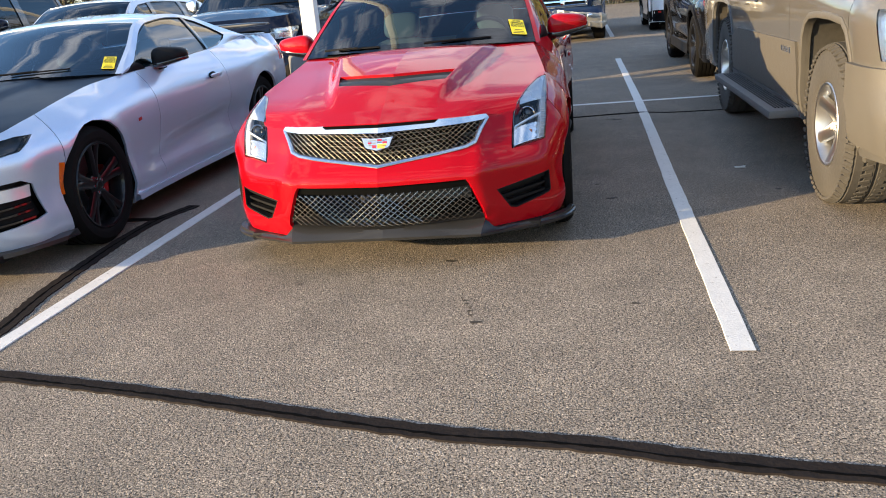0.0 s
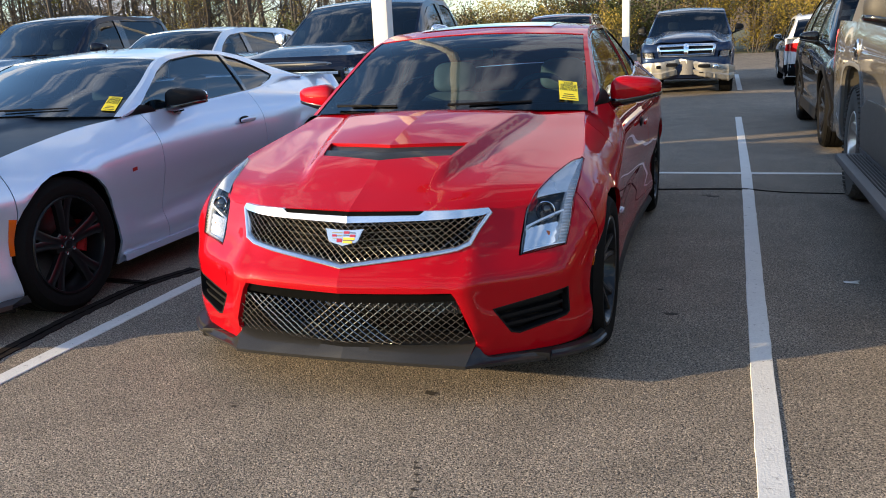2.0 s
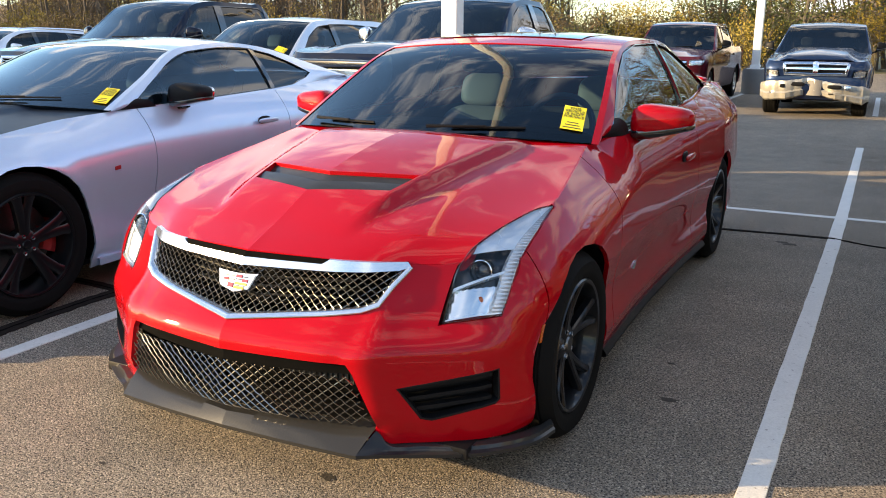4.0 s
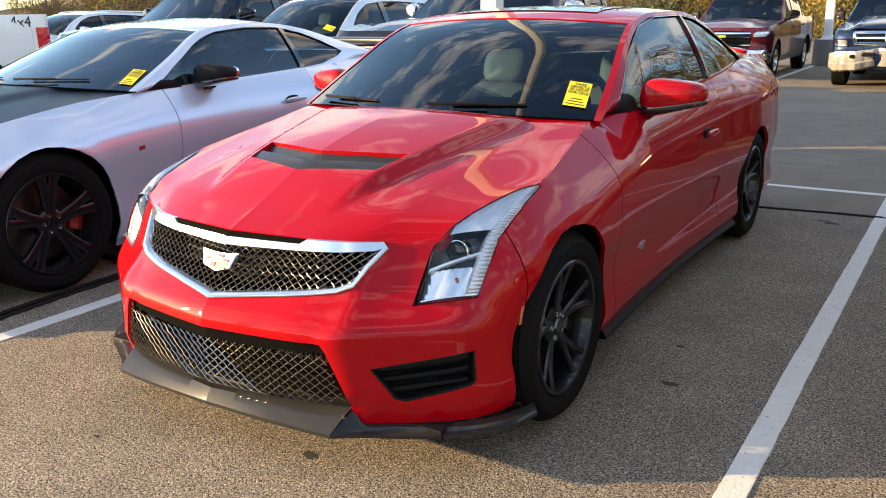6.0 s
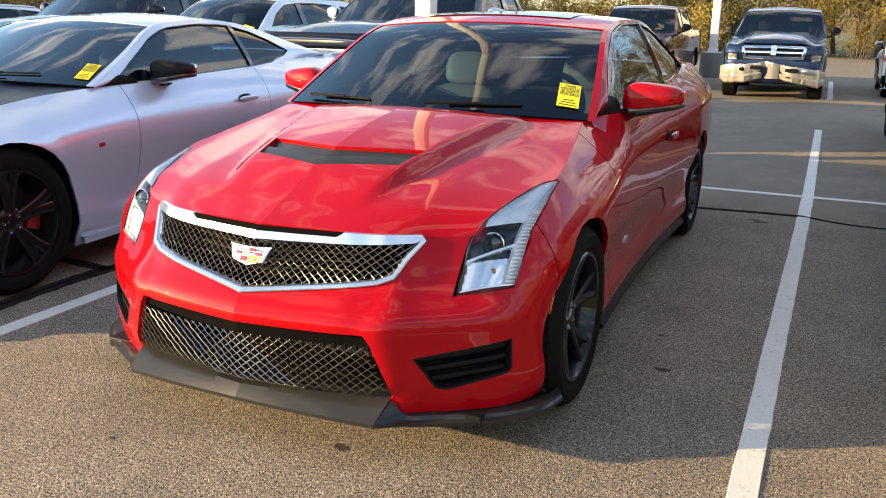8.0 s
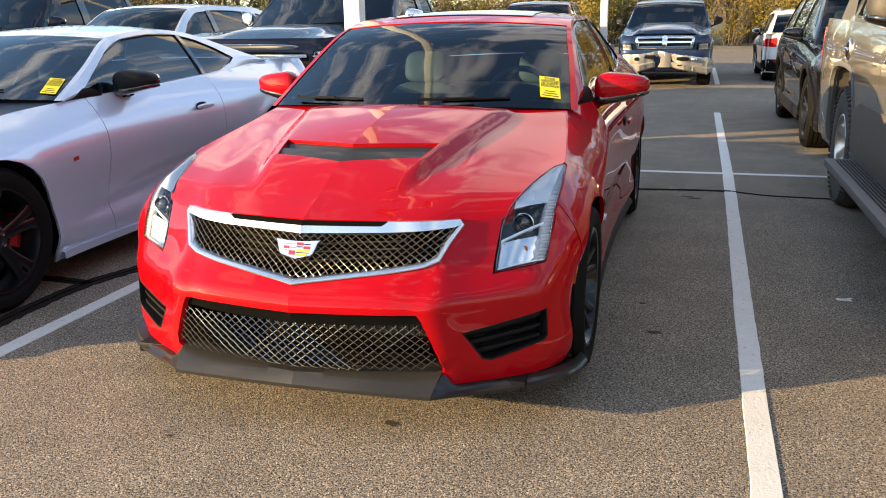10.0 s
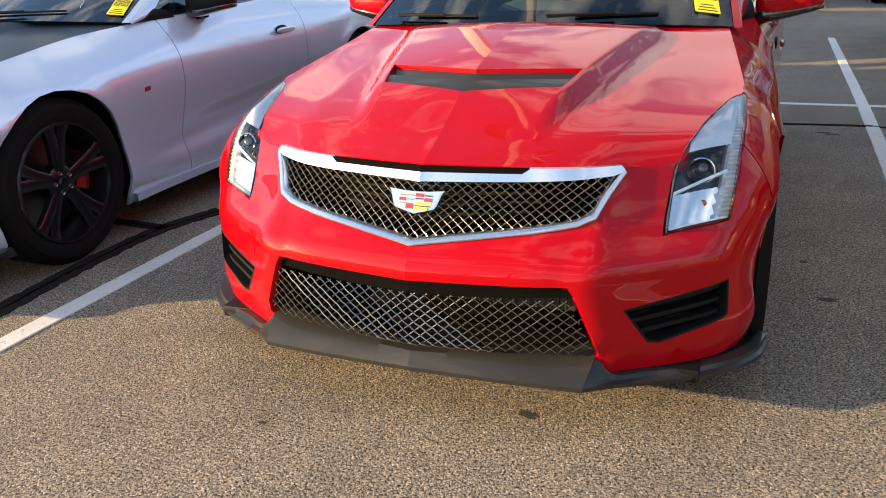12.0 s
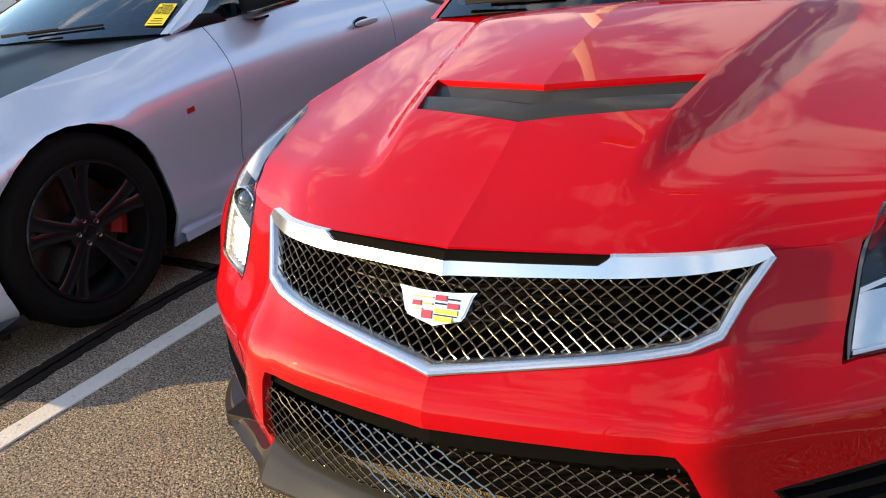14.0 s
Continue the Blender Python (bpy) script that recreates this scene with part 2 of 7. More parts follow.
STEEL = material("brake_steel", (0.16, 0.155, 0.15), 0.35, metal=1.0, grain=0.2, scale=90)
CALIPER = material("red_caliper", (0.28, 0.008, 0.01), 0.4, coat=0.5, grain=0.05)
AMBER = material("amber_lens", (0.58, 0.11, 0.006), 0.15, coat=1.0, grain=0.05, scale=150)
REDLENS = material("red_lens", (0.55, 0.012, 0.015), 0.12, coat=1.0, grain=0.05, scale=150)
LAMPW = material("lamp_reflector", (0.82, 0.83, 0.85), 0.18, metal=1.0, grain=0.25, scale=70, bump=0.004)
LAMPD = material("lamp_housing", (0.035, 0.038, 0.044), 0.2, metal=0.3, grain=0.1, scale=60)
LAMPC = material("lamp_chrome", (0.84, 0.88, 0.92), 0.28, metal=0.4, grain=0.05, scale=60)
LAMPF = material("faceted_reflector", (0.80, 0.80, 0.80), 0.16, metal=0.9, grain=0.05, scale=60)
PALE = material("pale_lamp_trim", (0.62, 0.66, 0.70), 0.22, metal=0.35, grain=0.05, scale=60, coat=0.5)
LINER = material("dusty_arch_liner", (0.055, 0.05, 0.042), 0.9, grain=0.3, scale=40, bump=0.003, blotch=0.3)
GUIDE = material("light_guide", (0.90, 0.91, 0.93), 0.22, metal=0.5, grain=0.05, scale=200, coat=0.6)
POLEW = material("white_pole_paint", (0.80, 0.80, 0.78), 0.5, grain=0.04, scale=30, blotch=0.06)
MASONRY = material("tan_masonry", (0.46, 0.38, 0.27), 0.85, grain=0.12, scale=12, bump=0.01, blotch=0.12)
CONCRETE = material("grey_concrete", (0.17, 0.165, 0.16), 0.9, grain=0.15, scale=60, bump=0.004, blotch=0.15)
BARK = material("bark", (0.085, 0.072, 0.06), 0.95, grain=0.3, scale=20, bump=0.02, blotch=0.2)
LEAFY = material("yellow_leaf", (0.22, 0.165, 0.018), 0.7, grain=0.35, scale=3, blotch=0.3)
LEAFG = material("green_leaf", (0.075, 0.09, 0.02), 0.7, grain=0.35, scale=3, blotch=0.3)
LEAFB = material("brown_leaf", (0.12, 0.08, 0.032), 0.8, grain=0.35, scale=3, blotch=0.3)
TWIG = material("bare_twigs", (0.095, 0.08, 0.066), 0.95, grain=0.3, scale=8, blotch=0.2)
LEATHER = material("pale_leather", (0.27, 0.24, 0.19), 0.55, grain=0.08, scale=150, bump=0.001, blotch=0.06)
GREYLEATHER = material("grey_leather", (0.10, 0.10, 0.105), 0.6, grain=0.1, scale=150, bump=0.001)
DASH = material("dashboard_plastic", (0.014, 0.0135, 0.0135), 0.6, grain=0.12, scale=200, bump=0.0006, spec=0.3)
STICKER = material("yellow_card", (0.86, 0.68, 0.01), 0.55, grain=0.04, scale=60, blotch=0.04)
INK = material("black_ink", (0.02, 0.02, 0.02), 0.6, grain=0.1, scale=90)
MIRRORB = material("olive_plastic", (0.035, 0.032, 0.027), 0.6, grain=0.1, scale=200, bump=0.001)
GLASS = pane("window_glass", (0.29, 0.41, 0.50), 1.42)
MIDGLASS = pane("tinted_glass", (0.20, 0.245, 0.27), 1.5)
DARKGLASS = pane("privacy_glass", (0.07, 0.085, 0.095), 1.5)
LENS = pane("clear_lens", (0.93, 0.94, 0.95), 1.42)
PAPER = material("pale_paper", (0.7, 0.7, 0.68), 0.7, grain=0.05, scale=60)
YELLOWE = material("yellow_enamel", (0.75, 0.50, 0.03), 0.25, coat=1.0, grain=0.04)
REDE = material("dark_red_enamel", (0.30, 0.01, 0.02), 0.25, coat=1.0, grain=0.04)


# ---- geometry helpers ----
def lerp(a, b, t):
    return a + (b - a) * t


def smooth(a, b, x):
    t = min(1.0, max(0.0, (x - a) / (b - a)))
    return t * t * (3 - 2 * t)


class Curve:
    """Smooth curve through points, by a parameter (chord length unless given); ends clamp."""

    def __init__(self, pts, ks=None):
        self.p = [Vector(q) if len(q) > 1 else Vector((q[0], 0)) for q in pts]
        if ks is None:
            ks = [0.0]
            for a, b in zip(self.p, self.p[1:]):
                ks.append(ks[-1] + (b - a).length)
        self.k = list(ks)
        n = len(self.p)
        self.m = []
        for i in range(n):
            if i == 0:
                d = (self.p[1] - self.p[0]) / (self.k[1] - self.k[0])
            elif i == n - 1:
                d = (self.p[-1] - self.p[-2]) / (self.k[-1] - self.k[-2])
            else:
                h0, h1 = self.k[i] - self.k[i - 1], self.k[i + 1] - self.k[i]
                d = ((self.p[i] - self.p[i - 1]) / h0 * h1 + (self.p[i + 1] - self.p[i]) / h1 * h0) / (h0 + h1)
            self.m.append(d)

    def __call__(self, t):
        k = self.k
        t = min(k[-1], max(k[0], t))
        i = 0
        while i < len(k) - 2 and t > k[i + 1]:
            i += 1
        h = k[i + 1] - k[i]
        u = (t - k[i]) / h
        return ((2 * u ** 3 - 3 * u * u + 1) * self.p[i] + (u ** 3 - 2 * u * u + u) * h * self.m[i]
                + (-2 * u ** 3 + 3 * u * u) * self.p[i + 1] + (u ** 3 - u * u) * h * self.m[i + 1])


def table(rows):
    """A scalar function through (x, y) rows, straight between them, clamped."""
    def f(x):
        if x <= rows[0][0]:
            return rows[0][1]
        for (a, p), (b, q) in zip(rows, rows[1:]):
            if x <= b:
                return p + (q - p) * (x - a) / (b - a)
        return rows[-1][1]
    return f


def soft_table(rows):
    c = Curve([(r[1],) for r in rows], [r[0] for r in rows])
    return lambda x: c(x).x


def spread(a, b, step):
    n = max(1, int(math.ceil(abs(b - a) / step - 1e-6)))
    return [a + (b - a) * i / n for i in range(n + 1)]


def within(poly, u, v):
    odd = False
    j = len(poly) - 1
    for i in range(len(poly)):
        (x0, y0), (x1, y1) = poly[i], poly[j]
        if (y0 > v) != (y1 > v) and u < (x1 - x0) * (v - y0) / (y1 - y0) + x0:
            odd = not odd
        j = i
    return odd


def trim(us, vs, keep=None, holes=()):
    """A flat sheet over us x vs, cut exactly along the polygons; returns the bmesh and the edges along the holes."""
    bm = bmesh.new()
    g = [[bm.verts.new((u, v, 0)) for v in vs] for u in us]
    for i in range(len(us) - 1):
        for j in range(len(vs) - 1):
            bm.faces.new((g[i][j], g[i + 1][j], g[i + 1][j + 1], g[i][j + 1]))
    polys = ([keep] if keep else []) + list(holes)
    mu, mv = max(b - a for a, b in zip(us, us[1:])), max(b - a for a, b in zip(vs, vs[1:]))
    for poly in polys:
        for a, b in zip(poly, poly[1:] + poly[:1]):
            dx, dy = b[0] - a[0], b[1] - a[1]
            if abs(dx) + abs(dy) < 1e-7:
                continue
            lo = (min(a[0], b[0]) - 1e-4, min(a[1], b[1]) - 1e-4)
            hi = (max(a[0], b[0]) + 1e-4, max(a[1], b[1]) + 1e-4)
            x0, y0, x1, y1 = lo[0] - mu, lo[1] - mv, hi[0] + mu, hi[1] + mv
            geom = set()
            for w in bm.verts:
                c = w.co
                if x0 <= c.x <= x1 and y0 <= c.y <= y1:
                    for f in w.link_faces:
                        if f not in geom:
                            geom.add(f)
                            geom.update(f.edges)
                            geom.update(f.verts)
            if geom:
                bmesh.ops.bisect_plane(bm, geom=list(geom), dist=1e-6, plane_co=(a[0], a[1], 0), plane_no=(-dy, dx, 0))
    dead = []
    for f in bm.faces:
        c = f.calc_center_median()
        if (keep and not within(keep, c.x, c.y)) or any(within(h, c.x, c.y) for h in holes):
            dead.append(f)
    bmesh.ops.delete(bm, geom=dead, context="FACES")
    edges = []
    for e in bm.edges:
        if e.is_boundary:
            c = (e.verts[0].co + e.verts[1].co) / 2
            for h in holes:
                if any(near_segment(c.x, c.y, p, q) for p, q in zip(h, h[1:] + h[:1])):
                    edges.append(e)
                    break
    return bm, edges


def near_segment(x, y, p, q):
    dx, dy = q[0] - p[0], q[1] - p[1]
    t = max(0, min(1, ((x - p[0]) * dx + (y - p[1]) * dy) / max(1e-12, dx * dx + dy * dy)))
    return (x - p[0] - t * dx) ** 2 + (y - p[1] - t * dy) ** 2 < 4e-7


def bend(bm, f):
    for v in bm.verts:
        v.co = f(v.co.x, v.co.y)


def rim(bm, edges, move):
    """Returns the open edges inward by move(vertex place), a lip of real depth."""
    edges = [e for e in edges if e.is_valid]
    if not edges:
        return
    out = bmesh.ops.extrude_edge_only(bm, edges=edges)["geom"]
    for v in out:
        if isinstance(v, bmesh.types.BMVert):
            v.co += move(v.co)


def both(bm, weld=True):
    """Adds the mirror image in x."""
    geom = bm.verts[:] + bm.edges[:] + bm.faces[:]
    out = bmesh.ops.duplicate(bm, geom=geom)["geom"]
    fs = [f for f in out if isinstance(f, bmesh.types.BMFace)]
    for v in out:
        if isinstance(v, bmesh.types.BMVert):
            v.co.x = -v.co.x
    bmesh.ops.reverse_faces(bm, faces=fs)
    if weld:
        bmesh.ops.remove_doubles(bm, verts=[v for v in bm.verts if abs(v.co.x) < 1e-4], dist=2e-4)
    return bm


def mirrored(bm):
    b = bm.copy()
    for v in b.verts:
        v.co.x = -v.co.x
    bmesh.ops.reverse_faces(b, faces=b.faces[:])
    return b


def part(name, bm, mat, parent=None, label="", sharp=38, thick=0.0):
    """Links a bmesh as one mesh object under parent."""
    if thick:
        bmesh.ops.solidify(bm, geom=bm.faces[:], thickness=thick)
    me = bpy.data.meshes.new(name)
    bm.to_mesh(me)
    bm.free()
    me.polygons.foreach_set("use_smooth", [True] * len(me.polygons))
    me.set_sharp_from_angle(angle=radians(sharp))
    me.materials.append(mat)
    ob = new(name, me)
    if parent is not None:
        ob.parent = parent
    if label:
        ob["label"] = label
    return ob


def root(name, label, category, m=None, group="", kind=""):
    ob = new(name)
    ob.empty_display_size = 0.2
    ob.matrix_world = m or Matrix()
    return tagged(ob, label, category, group, kind)


def box(cx, cy, cz, sx, sy, sz, bevel=0.0, m=None, segs=2):
    bm = bmesh.new()
    bmesh.ops.create_cube(bm, size=1.0)
    for v in bm.verts:
        v.co = Vector((v.co.x * sx, v.co.y * sy, v.co.z * sz))
    if bevel:
        bmesh.ops.bevel(bm, geom=bm.edges[:], offset=bevel, segments=segs, profile=0.6, affect="EDGES")
    if m is not None:
        bm.transform(m)
    bmesh.ops.translate(bm, verts=bm.verts, vec=(cx, cy, cz))
    return bm


def join(*bms):
    out = bms[0]
    for b in bms[1:]:
        me = bpy.data.meshes.new("tmp")
        b.to_mesh(me)
        b.free()
        out.from_mesh(me)
        bpy.data.meshes.remove(me)
    return out


def lathe(rows, n=40, axis="x"):
    """Turns (radius, along) rows round the axis."""
    bm = bmesh.new()
    rings = []
    for r, a in rows:
        ring = []
        for i in range(n):
            c, s = math.cos(2 * math.pi * i / n) * r, math.sin(2 * math.pi * i / n) * r
            ring.append(bm.verts.new((a, c, s) if axis == "x" else (c, s, a) if axis == "z" else (c, a, s)))
        rings.append(ring)
    for p, q in zip(rings, rings[1:]):
        for i in range(n):
            bm.faces.new((p[i], p[(i + 1) % n], q[(i + 1) % n], q[i]))
    bmesh.ops.recalc_face_normals(bm, faces=bm.faces[:])
    return bm


def tube(points, radii, n=8, cap=True, bm=None):
    bm = bm or bmesh.new()
    pts = [Vector(p) for p in points]
    if not isinstance(radii, (list, tuple)):
        radii = [radii] * len(pts)
    rings = []
    for i, p in enumerate(pts):
        d = (pts[min(i + 1, len(pts) - 1)] - pts[max(i - 1, 0)]).normalized()
        a = d.orthogonal().normalized() if i == 0 else (ref - d * ref.dot(d)).normalized()
        ref = a
        b = d.cross(a)
        rings.append([bm.verts.new(p + (a * math.cos(2 * math.pi * k / n) + b * math.sin(2 * math.pi * k / n)) * radii[i]) for k in range(n)])
    for p, q in zip(rings, rings[1:]):
        for k in range(n):
            bm.faces.new((p[k], p[(k + 1) % n], q[(k + 1) % n], q[k]))
    if cap:
        bm.faces.new(rings[0][::-1])
        bm.faces.new(rings[-1])
    return bm


def loft(rows, closed=False):
    """Skin through rows of points of equal length."""
    bm = bmesh.new()
    g = [[bm.verts.new(p) for p in r] for r in rows]
    n = len(rows[0])
    for a, b in zip(g, g[1:]):
        for i in range(n if closed else n - 1):
            j = (i + 1) % n
            bm.faces.new((a[i], a[j], b[j], b[i]))
    return bm


def slab(poly, z0, z1):
    """A flat polygon in x, y raised from z0 to z1."""
    bm = bmesh.new()
    lo = [bm.verts.new((x, y, z0)) for x, y in poly]
    hi = [bm.verts.new((x, y, z1)) for x, y in poly]
    bm.faces.new(hi)
    bm.faces.new(lo[::-1])
    for i in range(len(poly)):
        j = (i + 1) % len(poly)
        bm.faces.new((lo[i], lo[j], hi[j], hi[i]))
    bmesh.ops.recalc_face_normals(bm, faces=bm.faces[:])
    return bm


def blob(center, size, power=2.6, nu=20, nv=12, f=None):
    """A rounded block (superellipsoid)."""
    def e(c, p):
        return math.copysign(abs(c) ** (2 / p), c)
    bm = bmesh.new()
    rows = []
    for j in range(nv + 1):
        t = -math.pi / 2 + math.pi * j / nv
        rows.append([Vector((center[0] + size[0] / 2 * e(math.cos(t), power) * e(math.cos(2 * math.pi * i / nu), power),
                             center[1] + size[1] / 2 * e(math.cos(t), power) * e(math.sin(2 * math.pi * i / nu), power),
                             center[2] + size[2] / 2 * e(math.sin(t), power))) for i in range(nu)])
    bm = loft(rows, closed=True)
    bmesh.ops.remove_doubles(bm, verts=bm.verts, dist=1e-5)
    if f:
        for v in bm.verts:
            v.co = f(v.co)
    bmesh.ops.recalc_face_normals(bm, faces=bm.faces[:])
    return bm


# ---- the lot ----
def strip(points, width, z0=0.0, z1=0.004, wobble=0.0, rng=None, step=0.12):
    """A band along a polyline, lying on the ground, with an uneven edge."""
    c = Curve([(*p, 0) for p in points])
    rows = []
    for t in spread(0, c.k[-1], step):
        p = c(t)
        d = (c(t + 0.02) - c(t - 0.02)).normalized()
        n = Vector((-d.y, d.x, 0))
        a = width / 2 * (1 + (rng.uniform(-wobble, wobble) if rng else 0))
        b = width / 2 * (1 + (rng.uniform(-wobble, wobble) if rng else 0))
        rows.append([p - n * a + Vector((0, 0, z0)), p - n * a * 0.96 + Vector((0, 0, z1)), p + n * b * 0.96 + Vector((0, 0, z1)), p + n * b + Vector((0, 0, z0))])
    bm = loft(rows)
    bmesh.ops.recalc_face_normals(bm, faces=bm.faces[:])
    if sum(f.normal.z for f in bm.faces) < 0:
        bmesh.ops.reverse_faces(bm, faces=bm.faces[:])
    return bm


tagged(part("ground", box(0, 60, -0.53, 1200, 1200, 1.0), GRASS), "dry grass ground reaching to the trees", "ground", kind="structure")
tagged(part("pavement", box(-12, 3, -0.25, 100, 69, 0.5), ASPHALT), "worn grey asphalt parking lot with coarse aggregate", "pavement", kind="structure")
_r = random.Random(5)
for _x in (-19.95, -16.88, -13.81, -10.74, -7.68, -4.61, -1.54, 1.53, 4.6, 7.67):
    _a = _x + (0.0 if _x < 0 else -0.04)
    _pts = [(_a, -1.1), (_x - 0.015, 1.0), (_x + 0.04, 4.5), (_x + 0.075, 10.1)] if _x > 0 else [(_a, -1.1), (_x - 0.01, 3.0), (_x + 0.03, 10.15)]
    tagged(part("parking_line", strip(_pts, 0.088, wobble=0.05, rng=_r), LINE), "worn white painted parking bay line", "line", "bay lines", "structure")
tagged(part("parking_line", strip([(-24, 5.14), (-4, 5.16), (1, 5.17), (8, 5.2)], 0.075, z1=0.0025, wobble=0.05, rng=_r), LINE), "thin white painted line between the bay rows", "line", "bay lines", "structure")
for _x in (-10.7, -7.6, -4.5, -1.35, 1.74, 4.8):
    tagged(part("parking_line", strip([(_x, 15.3), (_x + 0.03, 21.0)], 0.1, wobble=0.05, rng=_r), LINE), "faded white painted parking bay line", "line", "bay lines", "structure")
CRACKS = [
    ([(-6.0, -0.5), (-3.6, -0.9), (-1.31, -1.21), (-0.28, -1.45), (0.01, -1.53), (0.54, -1.66), (0.91, -1.71), (1.33, -1.81), (1.68, -1.87), (3.2, -2.1), (6, -2.3)], 0.082),
    ([(-1.6, -1.6), (-1.66, -0.73), (-1.75, -0.28), (-1.80, 0.2), (-1.84, 0.72), (-1.83, 1.12), (-1.73, 1.47)], 0.10),
    ([(-2.7, 1.02), (-2.3, 1.15), (-2.0, 1.15), (-1.83, 1.14)], 0.075),
    ([(-0.6, 4.25), (0.3, 4.30), (0.92, 4.32), (1.3, 4.36), (1.57, 4.37)], 0.045),
    ([(1.57, 4.37), (1.77, 4.27), (2.2, 4.22), (3.2, 4.18)], 0.02),
]
for _p, _w in CRACKS:
    tagged(part("crack_sealer", strip(_p, _w, z1=0.006, wobble=0.13, rng=_r, step=0.03), TAR), "black tar sealing a crack in the asphalt", "tar seam", "tar seams", "structure")
    # The crack's dark depth is drawn as a near-black strip on the tar.
    tagged(part("crack", strip([(x + 0.004, y - 0.16 * _w) for x, y in _p], 0.010, z0=0.003, z1=0.0072, wobble=0.9, rng=_r, step=0.03), SHADE_BLACK), "open crack running along the tar", "crack", "tar seams", "structure")


def stain(x, y, r, squash=1.0, seed=0):
    g = random.Random(seed)
    pts = []
    for i in range(14):
        a = 2 * math.pi * i / 14
        k = r * g.uniform(0.6, 1.25)
        pts.append((x + k * math.cos(a), y + k * squash * math.sin(a)))
    tagged(part("oil_stain", slab(pts, 0.0002, 0.0016), OIL), "small dark oil spot on the asphalt", "oil stain", "oil stains", "structure")


for _i, (_x, _y, _s) in enumerate(((0.512, -0.775, 0.026), (0.485, -0.70, 0.012), (0.475, -0.655, 0.013), (0.47, -0.61, 0.010), (0.455, -0.57, 0.012), (0.44, -0.53, 0.011), (0.425, -0.5, 0.008),
                                   (1.154, -0.618, 0.022), (1.13, 1.12, 0.035), (1.06, 1.5, 0.018), (0.3, 0.02, 0.03), (1.3, 4.05, 0.05), (1.25, 4.1, 0.04), (-0.4, -0.25, 0.014), (2.1, 1.15, 0.02))):
    stain(_x, _y, _s, 0.6, _i)
tagged(part("paper_scrap", join(box(0, 0, 0.006, 0.07, 0.02, 0.004, 0.001, pose(0, 0, 0, 4, 5, 15)), box(0.02, 0.012, 0.009, 0.05, 0.012, 0.003, 0.001, pose(0, 0, 0, -8, 3, 40))), PAPER), "small pale scrap of paper on the asphalt", "litter").location = (1.99, 1.76, 0)


def lamp_pole(x, y, h, w, base, label):
    r = root("lamp_pole", label, "lamp pole", pose(x, y, 0), "lamp poles")
    part("shaft", box(0, 0, base + h / 2, w, w, h, w * 0.12), POLEW, r)
    part("base_plate", join(box(0, 0, base + 0.012, w * 2, w * 2, 0.024, 0.004), box(0, 0, base + 0.06, w * 1.25, w * 1.25, 0.09, 0.01)), POLEW, r)
    for i in (-1, 1):
        for j in (-1, 1):
            part("bolt", lathe([(0.0005, base + 0.055), (0.016, base + 0.055), (0.016, base + 0.02)], 8, "z"), STEEL, r).location = (i * w * 0.8, j * w * 0.8, 0)
    part("footing", lathe([(0.30, -0.02), (0.30, base - 0.02), (0.285, base), (0.001, base)], 28, "z"), CONCRETE, r, "round grey concrete footing")
    for s in (-1, 1):
        part("arm", tube([(0, 0, base + h - 0.2), (s * 0.5, 0, base + h - 0.12)], 0.035, 8), POLEW, r)
        part("lamp_head", box(s * 0.8, 0, base + h - 0.1, 0.7, 0.4, 0.14, 0.03), POLEW, r)
    return r


lamp_pole(-1.93, 5.34, 10.5, 0.165, 0.75, "tall square white lamp pole between the bay rows")
lamp_pole(-1.10, 20.9, 8.5, 0.19, 0.62, "tall white lamp pole on a grey concrete footing")


# ---- a plain building beyond the bays, on the sunlit side ----
def plain_building(m):
    r = root("building", "plain tan masonry building with a flat roof", "building", m)
    part("wall", box(0, 0, 2.9, 12.0, 34.0, 5.8, 0.02), MASONRY, r)
    part("roof", box(0, 0, 5.95, 12.5, 34.5, 0.3, 0.03), CONCRETE, r)
    for i in range(6):
        p = part("pilaster", box(-6.12, -15 + i * 6.0, 2.8, 0.3, 0.8, 5.6, 0.02), CONCRETE, r)
        part("window", box(-6.02, -12 + i * 6.0, 1.7, 0.06, 3.6, 2.2, 0.01), DARKGLASS, p) if i < 5 else None
    return r


plain_building(pose(31, -22, 0))


